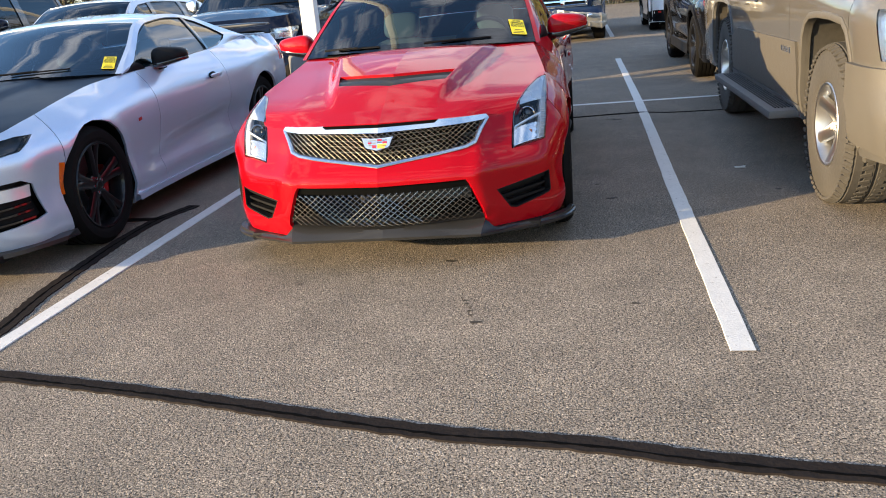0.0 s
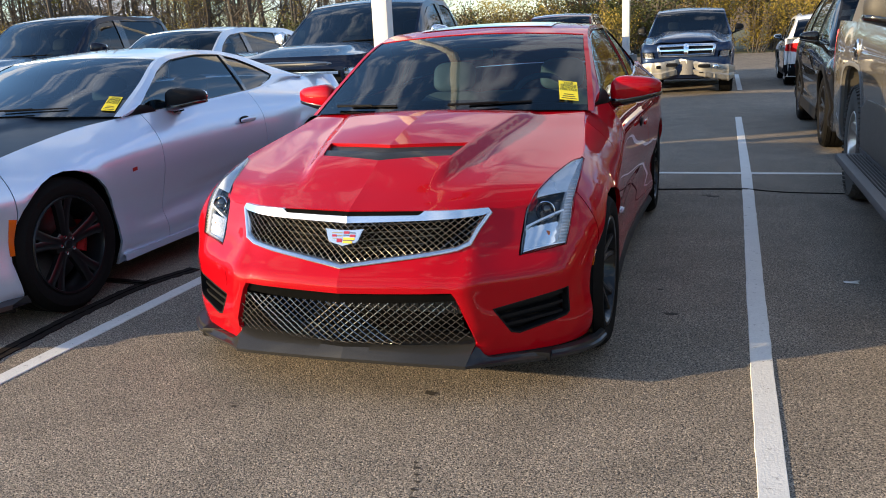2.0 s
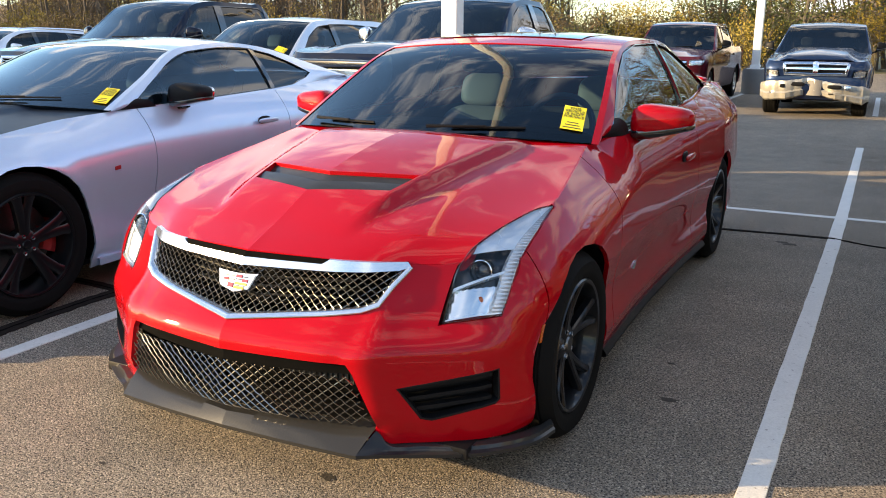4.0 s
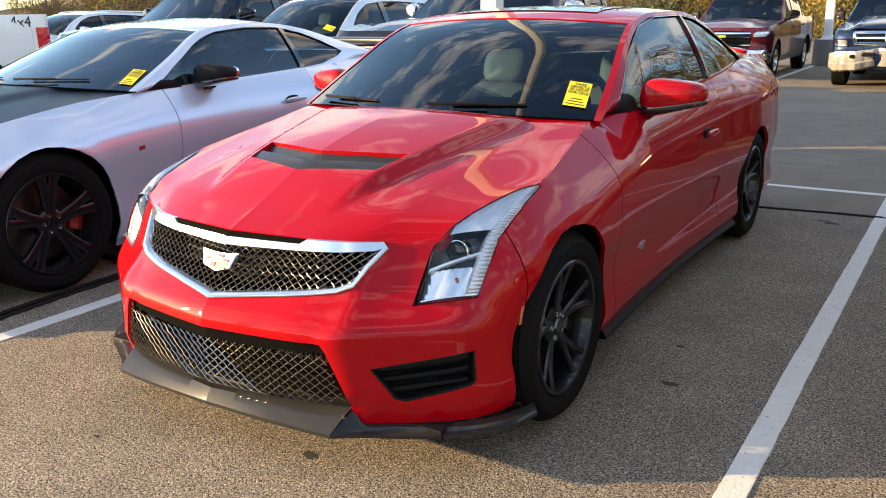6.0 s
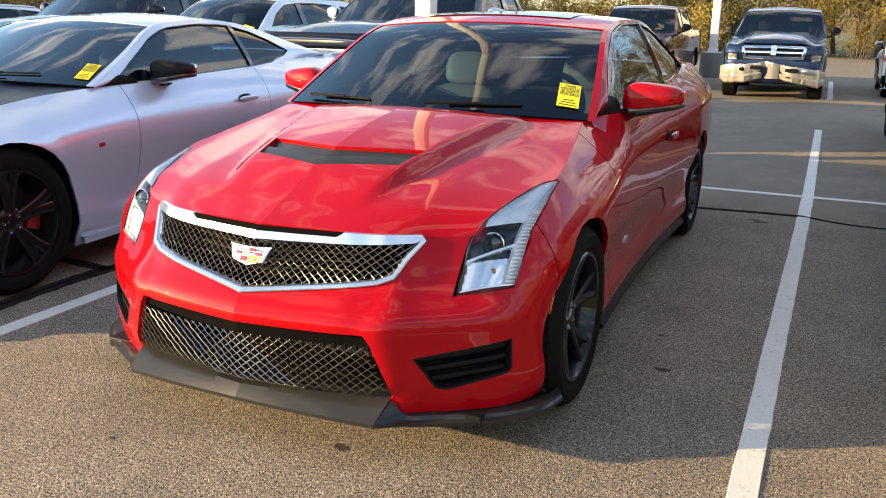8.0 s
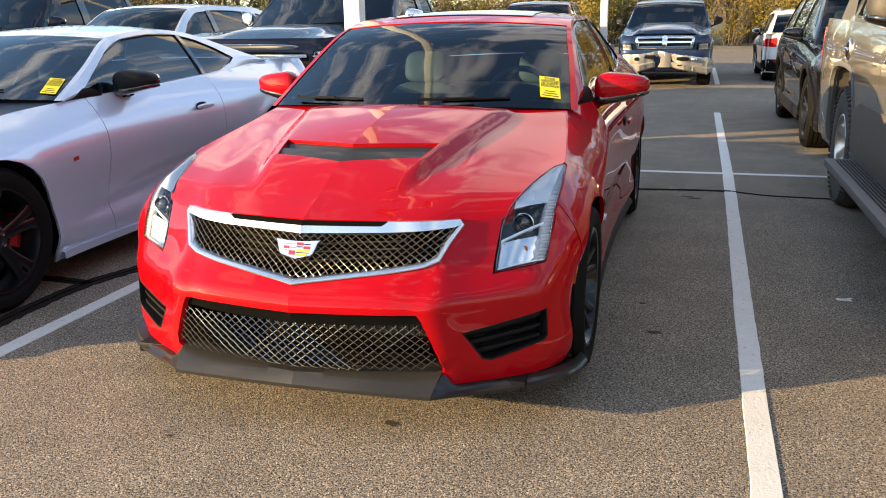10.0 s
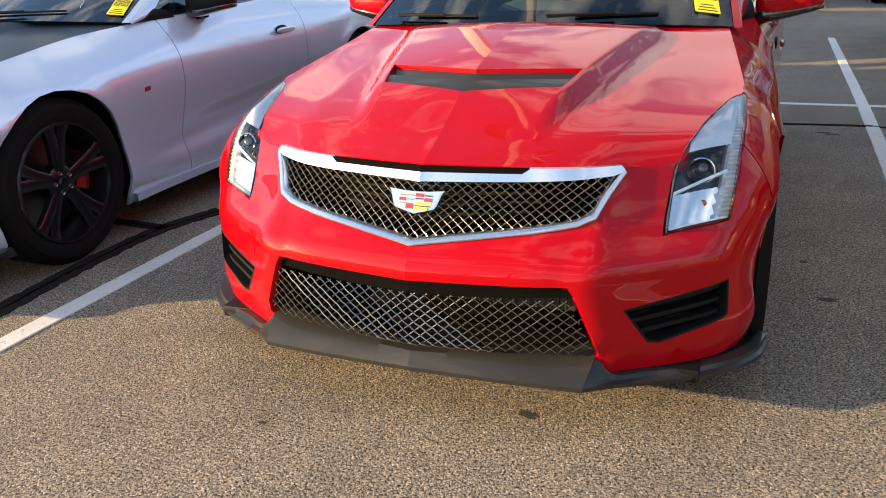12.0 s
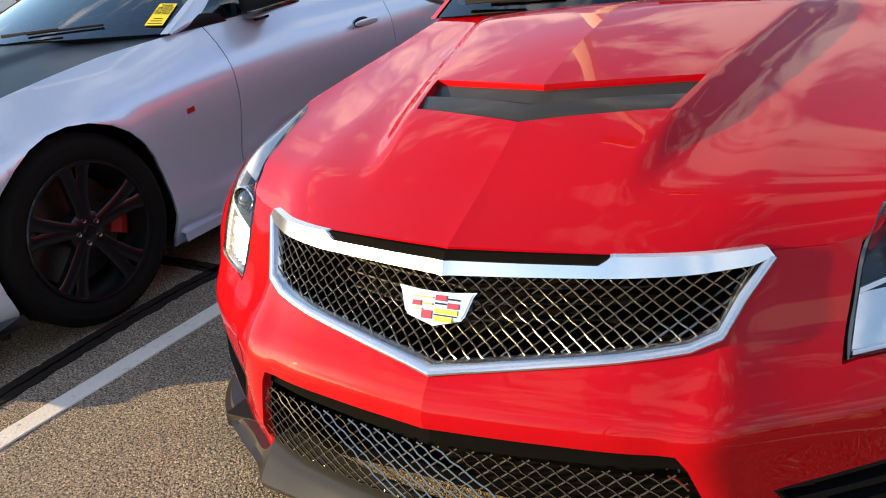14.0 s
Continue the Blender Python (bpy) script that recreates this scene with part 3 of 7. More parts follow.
# ---- wheels ----
def wheel(parent, x, y, z, side, R, W, rim_r, face, tyre_mat, groups=5, split=0.0, spoke_w=(0.05, 0.035), dish=0.035, red=False, tread=False, cap=None):
    """A wheel at the place of its hub's outer face; side is the sign of x that it faces."""
    n = 48
    t = R - rim_r
    prof = [(rim_r - 0.004, -W + 0.014), (rim_r + 0.012, -W), (rim_r + t * 0.6, -W - 0.004), (R - 0.022, -W + 0.006), (R - 0.004, -W + 0.03)]
    for k in range(4):
        a = -W + 0.03 + (W - 0.06) * (k + 0.5) / 4
        g = (W - 0.06) / 4
        prof += [(R, a - g * 0.38), (R, a + g * 0.30), (R - 0.007, a + g * 0.34), (R - 0.007, a + g * 0.46)]
    prof += [(R - 0.004, -0.03), (R - 0.022, -0.006), (rim_r + t * 0.62, 0.004), (rim_r + t * 0.3, 0.003), (rim_r + 0.014, 0.0), (rim_r - 0.002, -0.010)]
    bt = lathe(prof, n)
    if tread:
        for k in range(56):
            a = 2 * math.pi * k / 56
            for q, (pa, pw) in enumerate(((-0.012, 0.05), (-W * 0.36, 0.055), (-W * 0.66, 0.055), (-W + 0.014, 0.05))):
                aa = a + (0.07 if q % 2 else 0.0)
                b = box(0, 0, 0, pw, 0.026, 0.016, 0.003, segs=1)
                b.transform(Matrix.Rotation(aa, 4, "X") @ Matrix.Translation((pa, 0, R - (0.006 if q in (1, 2) else 0.020))) @ pose(0, 0, 0, 0, (0 if q in (1, 2) else (28 if q == 0 else -28)), 14 if q % 2 else -14))
                bt = join(bt, b)
    b = lathe([(rim_r - 0.001, -0.008), (rim_r - 0.006, -0.002), (rim_r - 0.016, -0.005), (rim_r - 0.026, -0.03), (rim_r - 0.04, -W * 0.55), (rim_r - 0.02, -W + 0.016)], n)
    hub = 0.062
    spokes = []
    for g in range(groups):
        a0 = 2 * math.pi * g / groups + math.pi / 2
        for sgn in ((-1, 1) if split else (0,)):
            rows = []
            for k in range(7):
                u = k / 6
                r = lerp(hub * 0.7, rim_r - 0.012, u)
                ang = a0 + sgn * split * (0.25 + 0.75 * u)
                w = lerp(spoke_w[0], spoke_w[1], u) * (1 + 0.35 * (u > 0.9))
                dep = lerp(-dish, -0.010, u ** 1.6)
                c, s = math.cos(ang), math.sin(ang)
                rad, tan = Vector((0, c, s)), Vector((0, -s, c))
                ctr = rad * r
                rows.append([ctr + tan * w / 2 + Vector((dep - 0.030, 0, 0)), ctr + tan * w * 0.46 + Vector((dep - 0.006, 0, 0)), ctr + tan * w * 0.25 + Vector((dep, 0, 0)),
                             ctr - tan * w * 0.25 + Vector((dep, 0, 0)), ctr - tan * w * 0.46 + Vector((dep - 0.006, 0, 0)), ctr - tan * w / 2 + Vector((dep - 0.030, 0, 0))])
            sb = loft(rows, closed=True)
            bmesh.ops.recalc_face_normals(sb, faces=sb.faces[:])
            spokes.append(sb)
    b = join(b, lathe([(0.0005, -dish + 0.002), (hub * 0.9, -dish - 0.002), (hub + 0.012, -dish - 0.012), (hub + 0.018, -dish - 0.05)], 24))
    flip = pose(x, y, z) if side > 0 else pose(x, y, z, 0, 0, 180)
    ob = part("wheel", b, face, parent)
    ob.matrix_local = flip
    for sb in spokes:
        part("spoke", sb, face, ob)
    part("tyre", bt, tyre_mat, ob, "", 30)
    part("brake_disc", lathe([(0.0005, -W * 0.5), (rim_r * 0.78, -W * 0.5), (rim_r * 0.78, -W * 0.5 - 0.026), (0.0005, -W * 0.5 - 0.026)], 32), STEEL, ob)
    rows = []
    for k in range(9):
        a = radians(lerp(-24, 24, k / 8)) + (0 if side > 0 else math.pi) + (math.pi if side < 0 else 0)
        c, s = math.cos(a), math.sin(a)
        rows.append([Vector((q, c * r, s * r)) for q, r in ((-W * 0.5 - 0.05, rim_r * 0.56), (-W * 0.5 + 0.035, rim_r * 0.56), (-W * 0.5 + 0.05, rim_r * 0.70), (-W * 0.5 + 0.035, rim_r * 0.84), (-W * 0.5 - 0.05, rim_r * 0.84))])
    cb = loft(rows, closed=True)
    bmesh.ops.recalc_face_normals(cb, faces=cb.faces[:])
    part("brake_caliper", cb, CALIPER if red else STEEL, ob)
    for k in range(5):
        a = 2 * math.pi * k / 5 + 0.6
        part("lug_nut", lathe([(0.0005, -dish + 0.006), (0.009, -dish + 0.004), (0.010, -dish - 0.012)], 6), CHROME, ob).location = (0, math.cos(a) * hub * 0.72, math.sin(a) * hub * 0.72)
    part("center_cap", lathe([(0.0005, -dish + 0.008), (0.022, -dish + 0.007), (0.026, -dish)], 20), cap or face, ob)
    return ob


# ---- car bodies ----
class Shell:
    """The lower body of a car: a plan outline from nose to tail, drawn in by a profile over the height. Nose at -y, x >= 0."""

    def __init__(self, plan, zb, front, side, rear, shoulder, h=0.22, blend=(0.05, 0.42), tail=(0.45, 0.12), power=1.7, extra=None):
        self.c = Curve(plan, None)
        self.L, self.zb, self.extra = self.c.k[-1], zb, extra
        self.front, self.side, self.rear = soft_table(front), soft_table(side), soft_table(rear)
        self.shoulder, self.h, self.blend, self.power = table(shoulder), h, blend, power
        self.ymax = plan[-1][1]
        self.tail = (self.ymax - tail[0], self.ymax - tail[1])
        self.wide = max((self.c(self.L * i / 200).x, self.L * i / 200) for i in range(110))[1]

    def top(self, s):
        return self.c(s).z

    def P(self, s, z, d=0.0):
        p = self.c(s)
        t = self.c(min(self.L, s + 0.01)) - self.c(max(0, s - 0.01))
        n = Vector((t.y, -t.x, 0)).normalized()
        wf = 1 - smooth(*self.blend, p.y)
        wr = smooth(*self.tail, p.y)
        k = max(0.0, 1 - max(0.0, p.z - z) / self.h)
        off = wf * self.front(z) + wr * self.rear(z) + (1 - wf - wr) * (self.side(z) + self.shoulder(p.y) * k ** self.power)
        if self.extra:
            off += self.extra(p.x, p.y, z)
        q = p - n * (off + d)
        return Vector((max(q.x, 0.0) if s < 0.02 or s > self.L - 0.02 else q.x, q.y, z))

    def find(self, axis, value, z=None):
        a, b = 0.0, self.L if axis else self.wide
        for _ in range(17):
            m = (a + b) / 2
            if self.P(m, z if z is not None else self.top(m))[axis] < value:
                a = m
            else:
                b = m
        return (a + b) / 2

    def sx(self, x, z=None):
        return 0.0 if x <= 0 else self.find(0, x, z)

    def sy(self, y, z=None):
        return self.find(1, y, z)

    def fpoly(self, pts):
        return [(self.sx(x, z), z) for x, z in pts]

    def spoly(self, pts):
        return [(self.sy(y, z), z) for y, z in pts]

    def edge(self, s0, s1, n=14):
        return [self.P(s, self.top(s)) for s in (lerp(s0, s1, i / n) for i in range(n + 1))]


def inward(yc, depth):
    return lambda co: Vector((-co.x, (yc - co.y) * 0.25, 0)).normalized() * depth if abs(co.x) > 0.02 else Vector((0, math.copysign(depth, yc - co.y), 0))


def panel(sh, s0, s1, holes=(), lo=None, hi=None, step=0.04, depth=0.02, zmax=None, yc=2.4):
    """A body panel between s0 and s1, up to the shell's top line, with openings; its edges turn in."""
    lo, hi = lo or (lambda s: sh.zb), hi or sh.top
    us = spread(s0, s1, step)
    zs = [hi(s) for s in us]
    vs = spread(min(lo(s) for s in us) - 0.001, max(zs) + 0.001, step)
    keep = [(s, lo(s)) for s in us] + [(s, hi(s)) for s in reversed(us)]
    bm, _ = trim(us, vs, keep, holes)
    bend(bm, sh.P)
    rim(bm, [e for e in bm.edges if e.is_boundary and not all(abs(v.co.x) < 1e-4 for v in e.verts)], inward(yc, depth))
    return bm


def fill(sh, poly, d, step=0.03, depth=0.0, yc=2.4):
    us = spread(min(p[0] for p in poly), max(p[0] for p in poly), step)
    vs = spread(min(p[1] for p in poly), max(p[1] for p in poly), step)
    bm, _ = trim(us, vs, poly)
    bend(bm, lambda s, z: sh.P(s, z, d))
    if depth:
        rim(bm, [e for e in bm.edges if e.is_boundary and not all(abs(v.co.x) < 1e-4 for v in e.verts)], inward(yc, depth))
    return bm


def frame_along(sh, poly, w, d, depth, closed=True, mid=False):
    """A raised surround along a polygon on the shell: width w, standing d proud."""
    pts = [Vector((s, z, 0)) for s, z in poly]
    c = sum(pts, Vector()) / len(pts)
    if mid:
        c.x = 0.0
    dense = []
    n = len(pts)
    for i in range(n if closed else n - 1):
        a, b = pts[i], pts[(i + 1) % n]
        k = max(1, int((b - a).length / 0.05))
        dense += [a.lerp(b, j / k) for j in range(k)]
    if not closed:
        dense.append(pts[-1])
    m = len(dense)
    rows = []
    for i, p in enumerate(dense):
        a, b = dense[(i - 1) % m] if closed or i else p, dense[(i + 1) % m] if closed or i < m - 1 else p
        t = (b - a).normalized()
        nn = Vector((-t.y, t.x, 0))
        if nn.dot(c - p) < 0:
            nn = -nn
        q = p + nn * w
        rows.append([sh.P(max(0, p.x), p.y, depth), sh.P(max(0, p.x), p.y, -d * 0.6), sh.P(max(0, lerp(p.x, q.x, 0.25)), lerp(p.y, q.y, 0.25), -d),
                     sh.P(max(0, lerp(p.x, q.x, 0.8)), lerp(p.y, q.y, 0.8), -d), sh.P(max(0, q.x), q.y, -d * 0.5), sh.P(max(0, q.x), q.y, depth)])
    if closed:
        rows.append(rows[0])
    bm = loft(rows)
    bmesh.ops.recalc_face_normals(bm, faces=bm.faces[:])
    return bm


def wires(sh, poly, d, pitch, rise, r=0.0016, n=4):
    """Woven wire over an opening, given in x and z: two families of diagonals laid on the shell."""
    xs, zs = [p[0] for p in poly], [p[1] for p in poly]
    x1, z0, z1 = max(xs), min(zs), max(zs)
    out = bmesh.new()
    k = rise / pitch
    span = x1 + (z1 - z0) / k
    cnt = int(2 * span / pitch) + 2
    st = max(6, int((z1 - z0) / 0.012))
    for fam in (1, -1):
        for i in range(-cnt // 2, cnt // 2 + 1):
            run = []
            for j in range(st + 1):
                z = lerp(z0, z1, j / st)
                x = i * pitch + fam * (z - z0) / k
                if abs(x) <= x1 and within(poly, abs(x), z):
                    p = sh.P(sh.sx(abs(x), z), z, d + 0.0012 * fam)
                    run.append(Vector((x, p.y + 0.0022 * math.sin(j * 2.6 + fam), z)))
                else:
                    if len(run) > 1:
                        tube(run, r, n, False, out)
                    run = []
            if len(run) > 1:
                tube(run, r, n, False, out)
    return out


def arch(y, z, r, zb, n=18, square=0.0):
    pts = []
    if square:
        for a, b in ((1.04, -0.2), (1.03, 0.3), (0.99, 0.62), (0.90, 0.90), (0.78, 1.05), (0.62, 1.12), (0.3, 1.15), (-0.2, 1.15), (-0.62, 1.12), (-0.80, 1.03), (-0.92, 0.85), (-1.0, 0.6), (-1.06, 0.3), (-1.08, -0.2)):
            pts.append((y + r * a, max(zb - 0.05, z + r * b * square)))
        return pts + [(y - r * 1.08, zb - 0.06), (y + r * 1.04, zb - 0.06)]
    for i in range(n + 1):
        a = lerp(-0.42, math.pi + 0.42, i / n)
        pts.append((y + r * math.cos(a), max(zb - 0.05, z + r * math.sin(a))))
    pts += [(y - r * 0.93, zb - 0.06), (y + r * 0.93, zb - 0.06)]
    return pts


class Cabin:
    """The glasshouse: a rail along the pillars and roof edge, over the shell's belt line."""

    def __init__(self, sh, rail, crown, bow):
        self.sh = sh
        self.rail = Curve([(p[0], p[2]) for p in rail], [p[1] for p in rail])
        self.y0, self.y1 = rail[0][1], rail[-1][1]
        self.crown, self.bow = table(crown), table(bow)
        ys = [lerp(self.y0 - 0.3, self.y1 + 0.3, i / 60) for i in range(61)]
        self.belt = Curve([(lambda s: (sh.P(s, sh.top(s)).x, sh.top(s)))(sh.sy(y)) for y in ys], ys)

    def R(self, y):
        p = self.rail(y)
        return Vector((p.x, y, p.y))

    def B(self, y):
        p = self.belt(y)
        return Vector((p.x, y, p.y))

    def G(self, y, v, d=0.0):
        p = self.B(y).lerp(self.R(y), v)
        return p + Vector((0.018 * 4 * v * (1 - v) - d, 0, 0))

    def T(self, w, y, d=0.0):
        r = self.R(y)
        k = 1 - w * w
        return Vector((w * r.x, y - self.bow(y) * k, r.z + self.crown(y) * k - d))


def coons(F, W, M, E):
    """A patch between four edges, each a function of 0..1."""
    c00, c10, c01, c11 = F(0), F(1), W(0), W(1)

    def f(u, v):
        return ((1 - v) * F(u) + v * W(u) + (1 - u) * M(v) + u * E(v)
                - ((1 - u) * (1 - v) * c00 + u * (1 - v) * c10 + (1 - u) * v * c01 + u * v * c11))
    return f


def seat(parent, x, y, z, mat, w=0.5, dark=None):
    def lean(co):
        return Vector((co.x, co.y + (co.z - z - 0.25) * 0.38, co.z))
    s = part("seat", blob((x, y - 0.12, z + 0.14), (w, 0.52, 0.2), 4), mat, parent)
    part("backrest", blob((x, y + 0.12, z + 0.45), (w, 0.17, 0.64), 4, f=lean), mat, s)
    for k in (-1, 1):
        part("bolster", blob((x + k * w * 0.45, y + 0.08, z + 0.42), (0.1, 0.2, 0.5), 3, f=lean), dark or mat, s)
        part("headrest_post", tube([(x + k * 0.06, y + 0.3, z + 0.70), (x + k * 0.06, y + 0.33, z + 0.82)], 0.008, 6), STEEL, s)
    part("headrest", blob((x, y + 0.12, z + 0.86), (0.28, 0.11, 0.19), 3.5, f=lean), mat, s)
    return s


def mirror_pair(r, x, y, z, paint, size=(0.23, 0.12, 0.15), arm=0.1, base=None):
    for s in (1, -1):
        def shape(co, s=s):
            k = (co.x * s - (x - size[0] / 2)) / size[0]
            h = lerp(1.08, 0.70, smooth(0.0, 1.0, k)) if co.z > z else lerp(1.0, 0.62, smooth(0.1, 1.0, k))
            return Vector((co.x, co.y + 0.07 * (k - 0.5), z + (co.z - z) * h + 0.012 * (k - 0.5)))
        m = part("door_mirror", blob((s * x, y, z), size, 3.2, f=shape), paint, r)
        part("mirror_glass", blob((s * x, y + size[1] * 0.45, z), (size[0] * 0.86, 0.03, size[2] * 0.8), 4, f=shape), CHROME, m)
        part("mirror_trim", blob((s * x, y + 0.006, z - size[2] * 0.33), (size[0] * 1.01, size[1] * 1.03, size[2] * 0.42), 3.4, f=shape), GLOSSB, m)
        part("mirror_arm", loft([[Vector((s * (x - size[0] / 2 - arm + q * (arm + 0.05)), y + 0.02 + a, z - size[2] * 0.45 + b - (1 - q) * 0.05)) for a, b in ((-0.035, -0.018), (0.035, -0.018), (0.035, 0.022), (-0.035, 0.022))] for q in (0, 0.5, 1)], True), base or BLACK, m)


def body(name, label, m, paint, sh, cabin, wheels, seams, hood, windows, category="car", group="", step=0.05, roof_span=(2.0, 3.2), glass=GLASS, rear_glass=None,
         front_holes=(), side_holes=(), pillar=None, hood_mat=None, bed=None, seats=LEATHER, seat_y=2.3, seat_z=0.28, dash_y=1.6, seat_x=0.36, clad=None, split_hood=False, tyre=RUBBER):
    """Builds a whole car body round its shell and cabin. Returns a dict with its parts."""
    r = root(name, label, category, m, group)
    out = {"root": r, "sh": sh, "cab": cabin}
    yf, yr, zc, ra = wheels["yf"], wheels["yr"], wheels["z"], wheels["arch"]
    rings = [arch(y, zc, ra, sh.zb, square=wheels.get("square", 0.0)) for y in (yf, yr)]
    arches = [sh.spoly(ring) for ring in rings]
    yc = sh.ymax / 2
    s_b = sh.sy(yf - ra * 0.86, zc + ra * 0.5)
    cuts = [sh.sy(y, 0.6 * sh.top(sh.L * 0.5)) for y in seams]
    g = 0.0025
    fb = panel(sh, 0.0, s_b - g, list(front_holes) + [arches[0]], step=step, yc=yc)
    out["front_bumper"] = part("front_bumper", both(fb, weld=not split_hood), paint, r)
    names = ["front_fender"] + ["door"] * (len(cuts) - 1) + ["rear_fender"]
    s_t = sh.sy(sh.ymax - 0.35, 0.6)
    ends = [s_b] + cuts + [s_t]
    for i, nm in enumerate(names):
        holes = [arches[0]] + list(front_holes) if i == 0 else [arches[1]] if yr - ra < (seams + [sh.ymax])[i] or nm == "rear_fender" else []
        bm = panel(sh, ends[i] + g, ends[i + 1] - g, holes + list(side_holes), step=step, yc=yc)
        for sd, b in ((1, bm.copy()), (-1, mirrored(bm))):
            ob = part(nm, b, paint, r)
            out.setdefault(nm, []).append(ob)
            if nm == "door":
                ym, zm = lerp(seams[i - 1], seams[i], 0.80), sh.top(ends[i]) - 0.14
                p = sh.P(sh.sy(ym, zm), zm)
                if wheels.get("oval"):
                    part("handle_bezel", blob((sd * (p.x + 0.004), ym, zm), (0.030, 0.115, 0.150), 2.4), wheels["handle"], ob)
                    part("handle_recess", blob((sd * (p.x + 0.010), ym, zm), (0.030, 0.085, 0.118), 2.4), BLACK, ob)
                    part("door_handle", blob((sd * (p.x + 0.022), ym, zm), (0.018, 0.095, 0.034), 3.0), wheels["handle"], ob)
                    continue
                part("door_handle", blob((sd * (p.x + 0.028), ym, zm), (0.022, 0.20, 0.032), 3.0), wheels.get("handle", paint), ob)
                part("handle_recess", blob((sd * (p.x + 0.001), ym - 0.01, zm), (0.012, 0.13, 0.055), 2.4), BLACK, ob)
        bm.free()
    rb = panel(sh, s_t + g, sh.L, [arches[1]], step=step, yc=yc)
    out["rear_bumper"] = part("rear_bumper", both(rb), paint, r)
    # hood between the top line, the nose and the windscreen
    sc, sw = sh.sx(hood["corner"]), sh.sy(hood["yw"])
    Fl, El = sh.edge(0, sc, 24), sh.edge(sc, sw, 24)
    Fc, Ec = Curve([tuple(p) for p in Fl]), Curve([tuple(p) for p in El])
    F, E = (lambda u: Fc(u * Fc.k[-1])), (lambda v: Ec(v * Ec.k[-1]))
    we = E(1)
    W = lambda u: Vector((we.x * u, we.y - hood["bow"] * (1 - u * u), we.z + hood["rise"] * (1 - u * u)))
    f0, w0 = F(0), W(0)
    M = lambda v: Vector((0, lerp(f0.y, w0.y, v), lerp(f0.z, w0.z, v) + hood["mid"] * 4 * v * (1 - v)))
    base = coons(F, W, M, E)
    shape = hood.get("shape", lambda x, y: 0.0)

    def hoodf(u, v):
        p = base(u, v)
        k = hood.get("crease", 0.0) * 1.7 * u * u * (1 - u)
        return p + Vector((0, 0, shape(p.x, p.y) - k * 4 * v * (1 - v)))
    out["hoodf"], out["hood_uv"] = hoodf, (F, E, W)
    holes = list(hood.get("holes", ()))
    for poly in hood.get("xy_holes", ()):
        holes.append([uv_of(base, x, y) for x, y in poly])
    us, vs = spread(0, hood.get("umax", 0.994), hood.get("du", 0.06)), spread(0.006, 0.992, hood.get("dv", 0.05))
    bm, he = trim(us, vs, None, holes)
    bend(bm, hoodf)
    he = [e for e in he if e.is_valid]
    rim(bm, he, lambda co: Vector((0, 0, -0.010)))
    rim(bm, [e for e in bm.edges if e.is_boundary and not all(abs(v.co.x) < 1e-4 for v in e.verts)], lambda co: Vector((0, 0, -0.018)))
    out["hood"] = part("hood", both(bm, weld=not split_hood), hood_mat or paint, r)
    # cowl under the windscreen
    cw = loft([[W(abs(u)) * 1.0 + Vector(((u - abs(u)) * we.x, dy, dz)) for u in spread(-1, 1, 0.1)] for dy, dz in ((-0.03, -0.03), (0.02, -0.012), (0.09, -0.012), (0.14, -0.05))])
    part("cowl", cw, BLACK, r)
    # glasshouse
    y0, y1 = cabin.y0, cabin.y1
    ya, yb = roof_span
    gw = 0.965
    side, he = trim(spread(y0 + 0.005, y1 - 0.002, 0.07), spread(0, 1, 0.12), None, windows)
    bend(side, cabin.G)
    rim(side, [e for e in he if e.is_valid], lambda co: Vector((-0.014, 0, 0)))
    for sd, b in ((1, side.copy()), (-1, mirrored(side))):
        out.setdefault("pillar", []).append(part("window_frame", b, pillar or paint, r))
    side.free()
    for i, poly in enumerate(windows):
        bm, _ = trim(spread(min(p[0] for p in poly), max(p[0] for p in poly), 0.08), spread(min(p[1] for p in poly), max(p[1] for p in poly), 0.12), poly)
        bend(bm, lambda y, v: cabin.G(y, v, 0.010))
        edge = [Vector((p[0], p[1], 0)) for p in poly]
        for sd, b in ((1, bm.copy()), (-1, mirrored(bm))):
            w = part("side_window", b, (rear_glass or glass) if i else glass, r)
            rows = []
            cen = sum(edge, Vector()) / len(edge)
            for p in edge + edge[:1]:
                q = p.lerp(cen, 0.028 if len(edge) > 5 else 0.05)
                rows.append([Vector((sd * k.x, k.y, k.z)) for k in (cabin.G(p.x, p.y, -0.003), cabin.G(q.x, q.y, -0.003), cabin.G(q.x, q.y, 0.012))])
            fb = loft(rows)
            bmesh.ops.recalc_face_normals(fb, faces=fb.faces[:])
            part("window_seal", fb, GLOSSB, w)
        bm.free()

    for wa, wb in zip(windows, windows[1:]):
        ya_, yb_ = max(p[0] for p in wa), min(p[0] for p in wb)
        hi = min(max(p[1] for p in wa), max(p[1] for p in wb))
        bm, _ = trim(spread(ya_ - 0.016, yb_ + 0.016, 0.02), spread(0.045, hi + 0.005, 0.12))
        bend(bm, lambda y, v: cabin.G(y, v, -0.004))
        for b in (bm.copy(), mirrored(bm)):
            part("window_divider", b, GLOSSB, r)
        bm.free()

    def top(wa, wb, a, b, d=0.0, nw=0.12, ny=0.08):
        bm, _ = trim(spread(wa, wb, nw), spread(a, b, ny))
        bend(bm, lambda w, y: cabin.T(w, y, d))
        return bm
    out["windshield"] = part("windshield", top(-gw, gw, y0 + 0.01, ya, 0.004), glass, r)
    bd = loft([[cabin.T(w, y0 + 0.01 + k * 0.045, 0.007) for w in spread(-gw, gw, 0.1)] for k in (0, 1)])
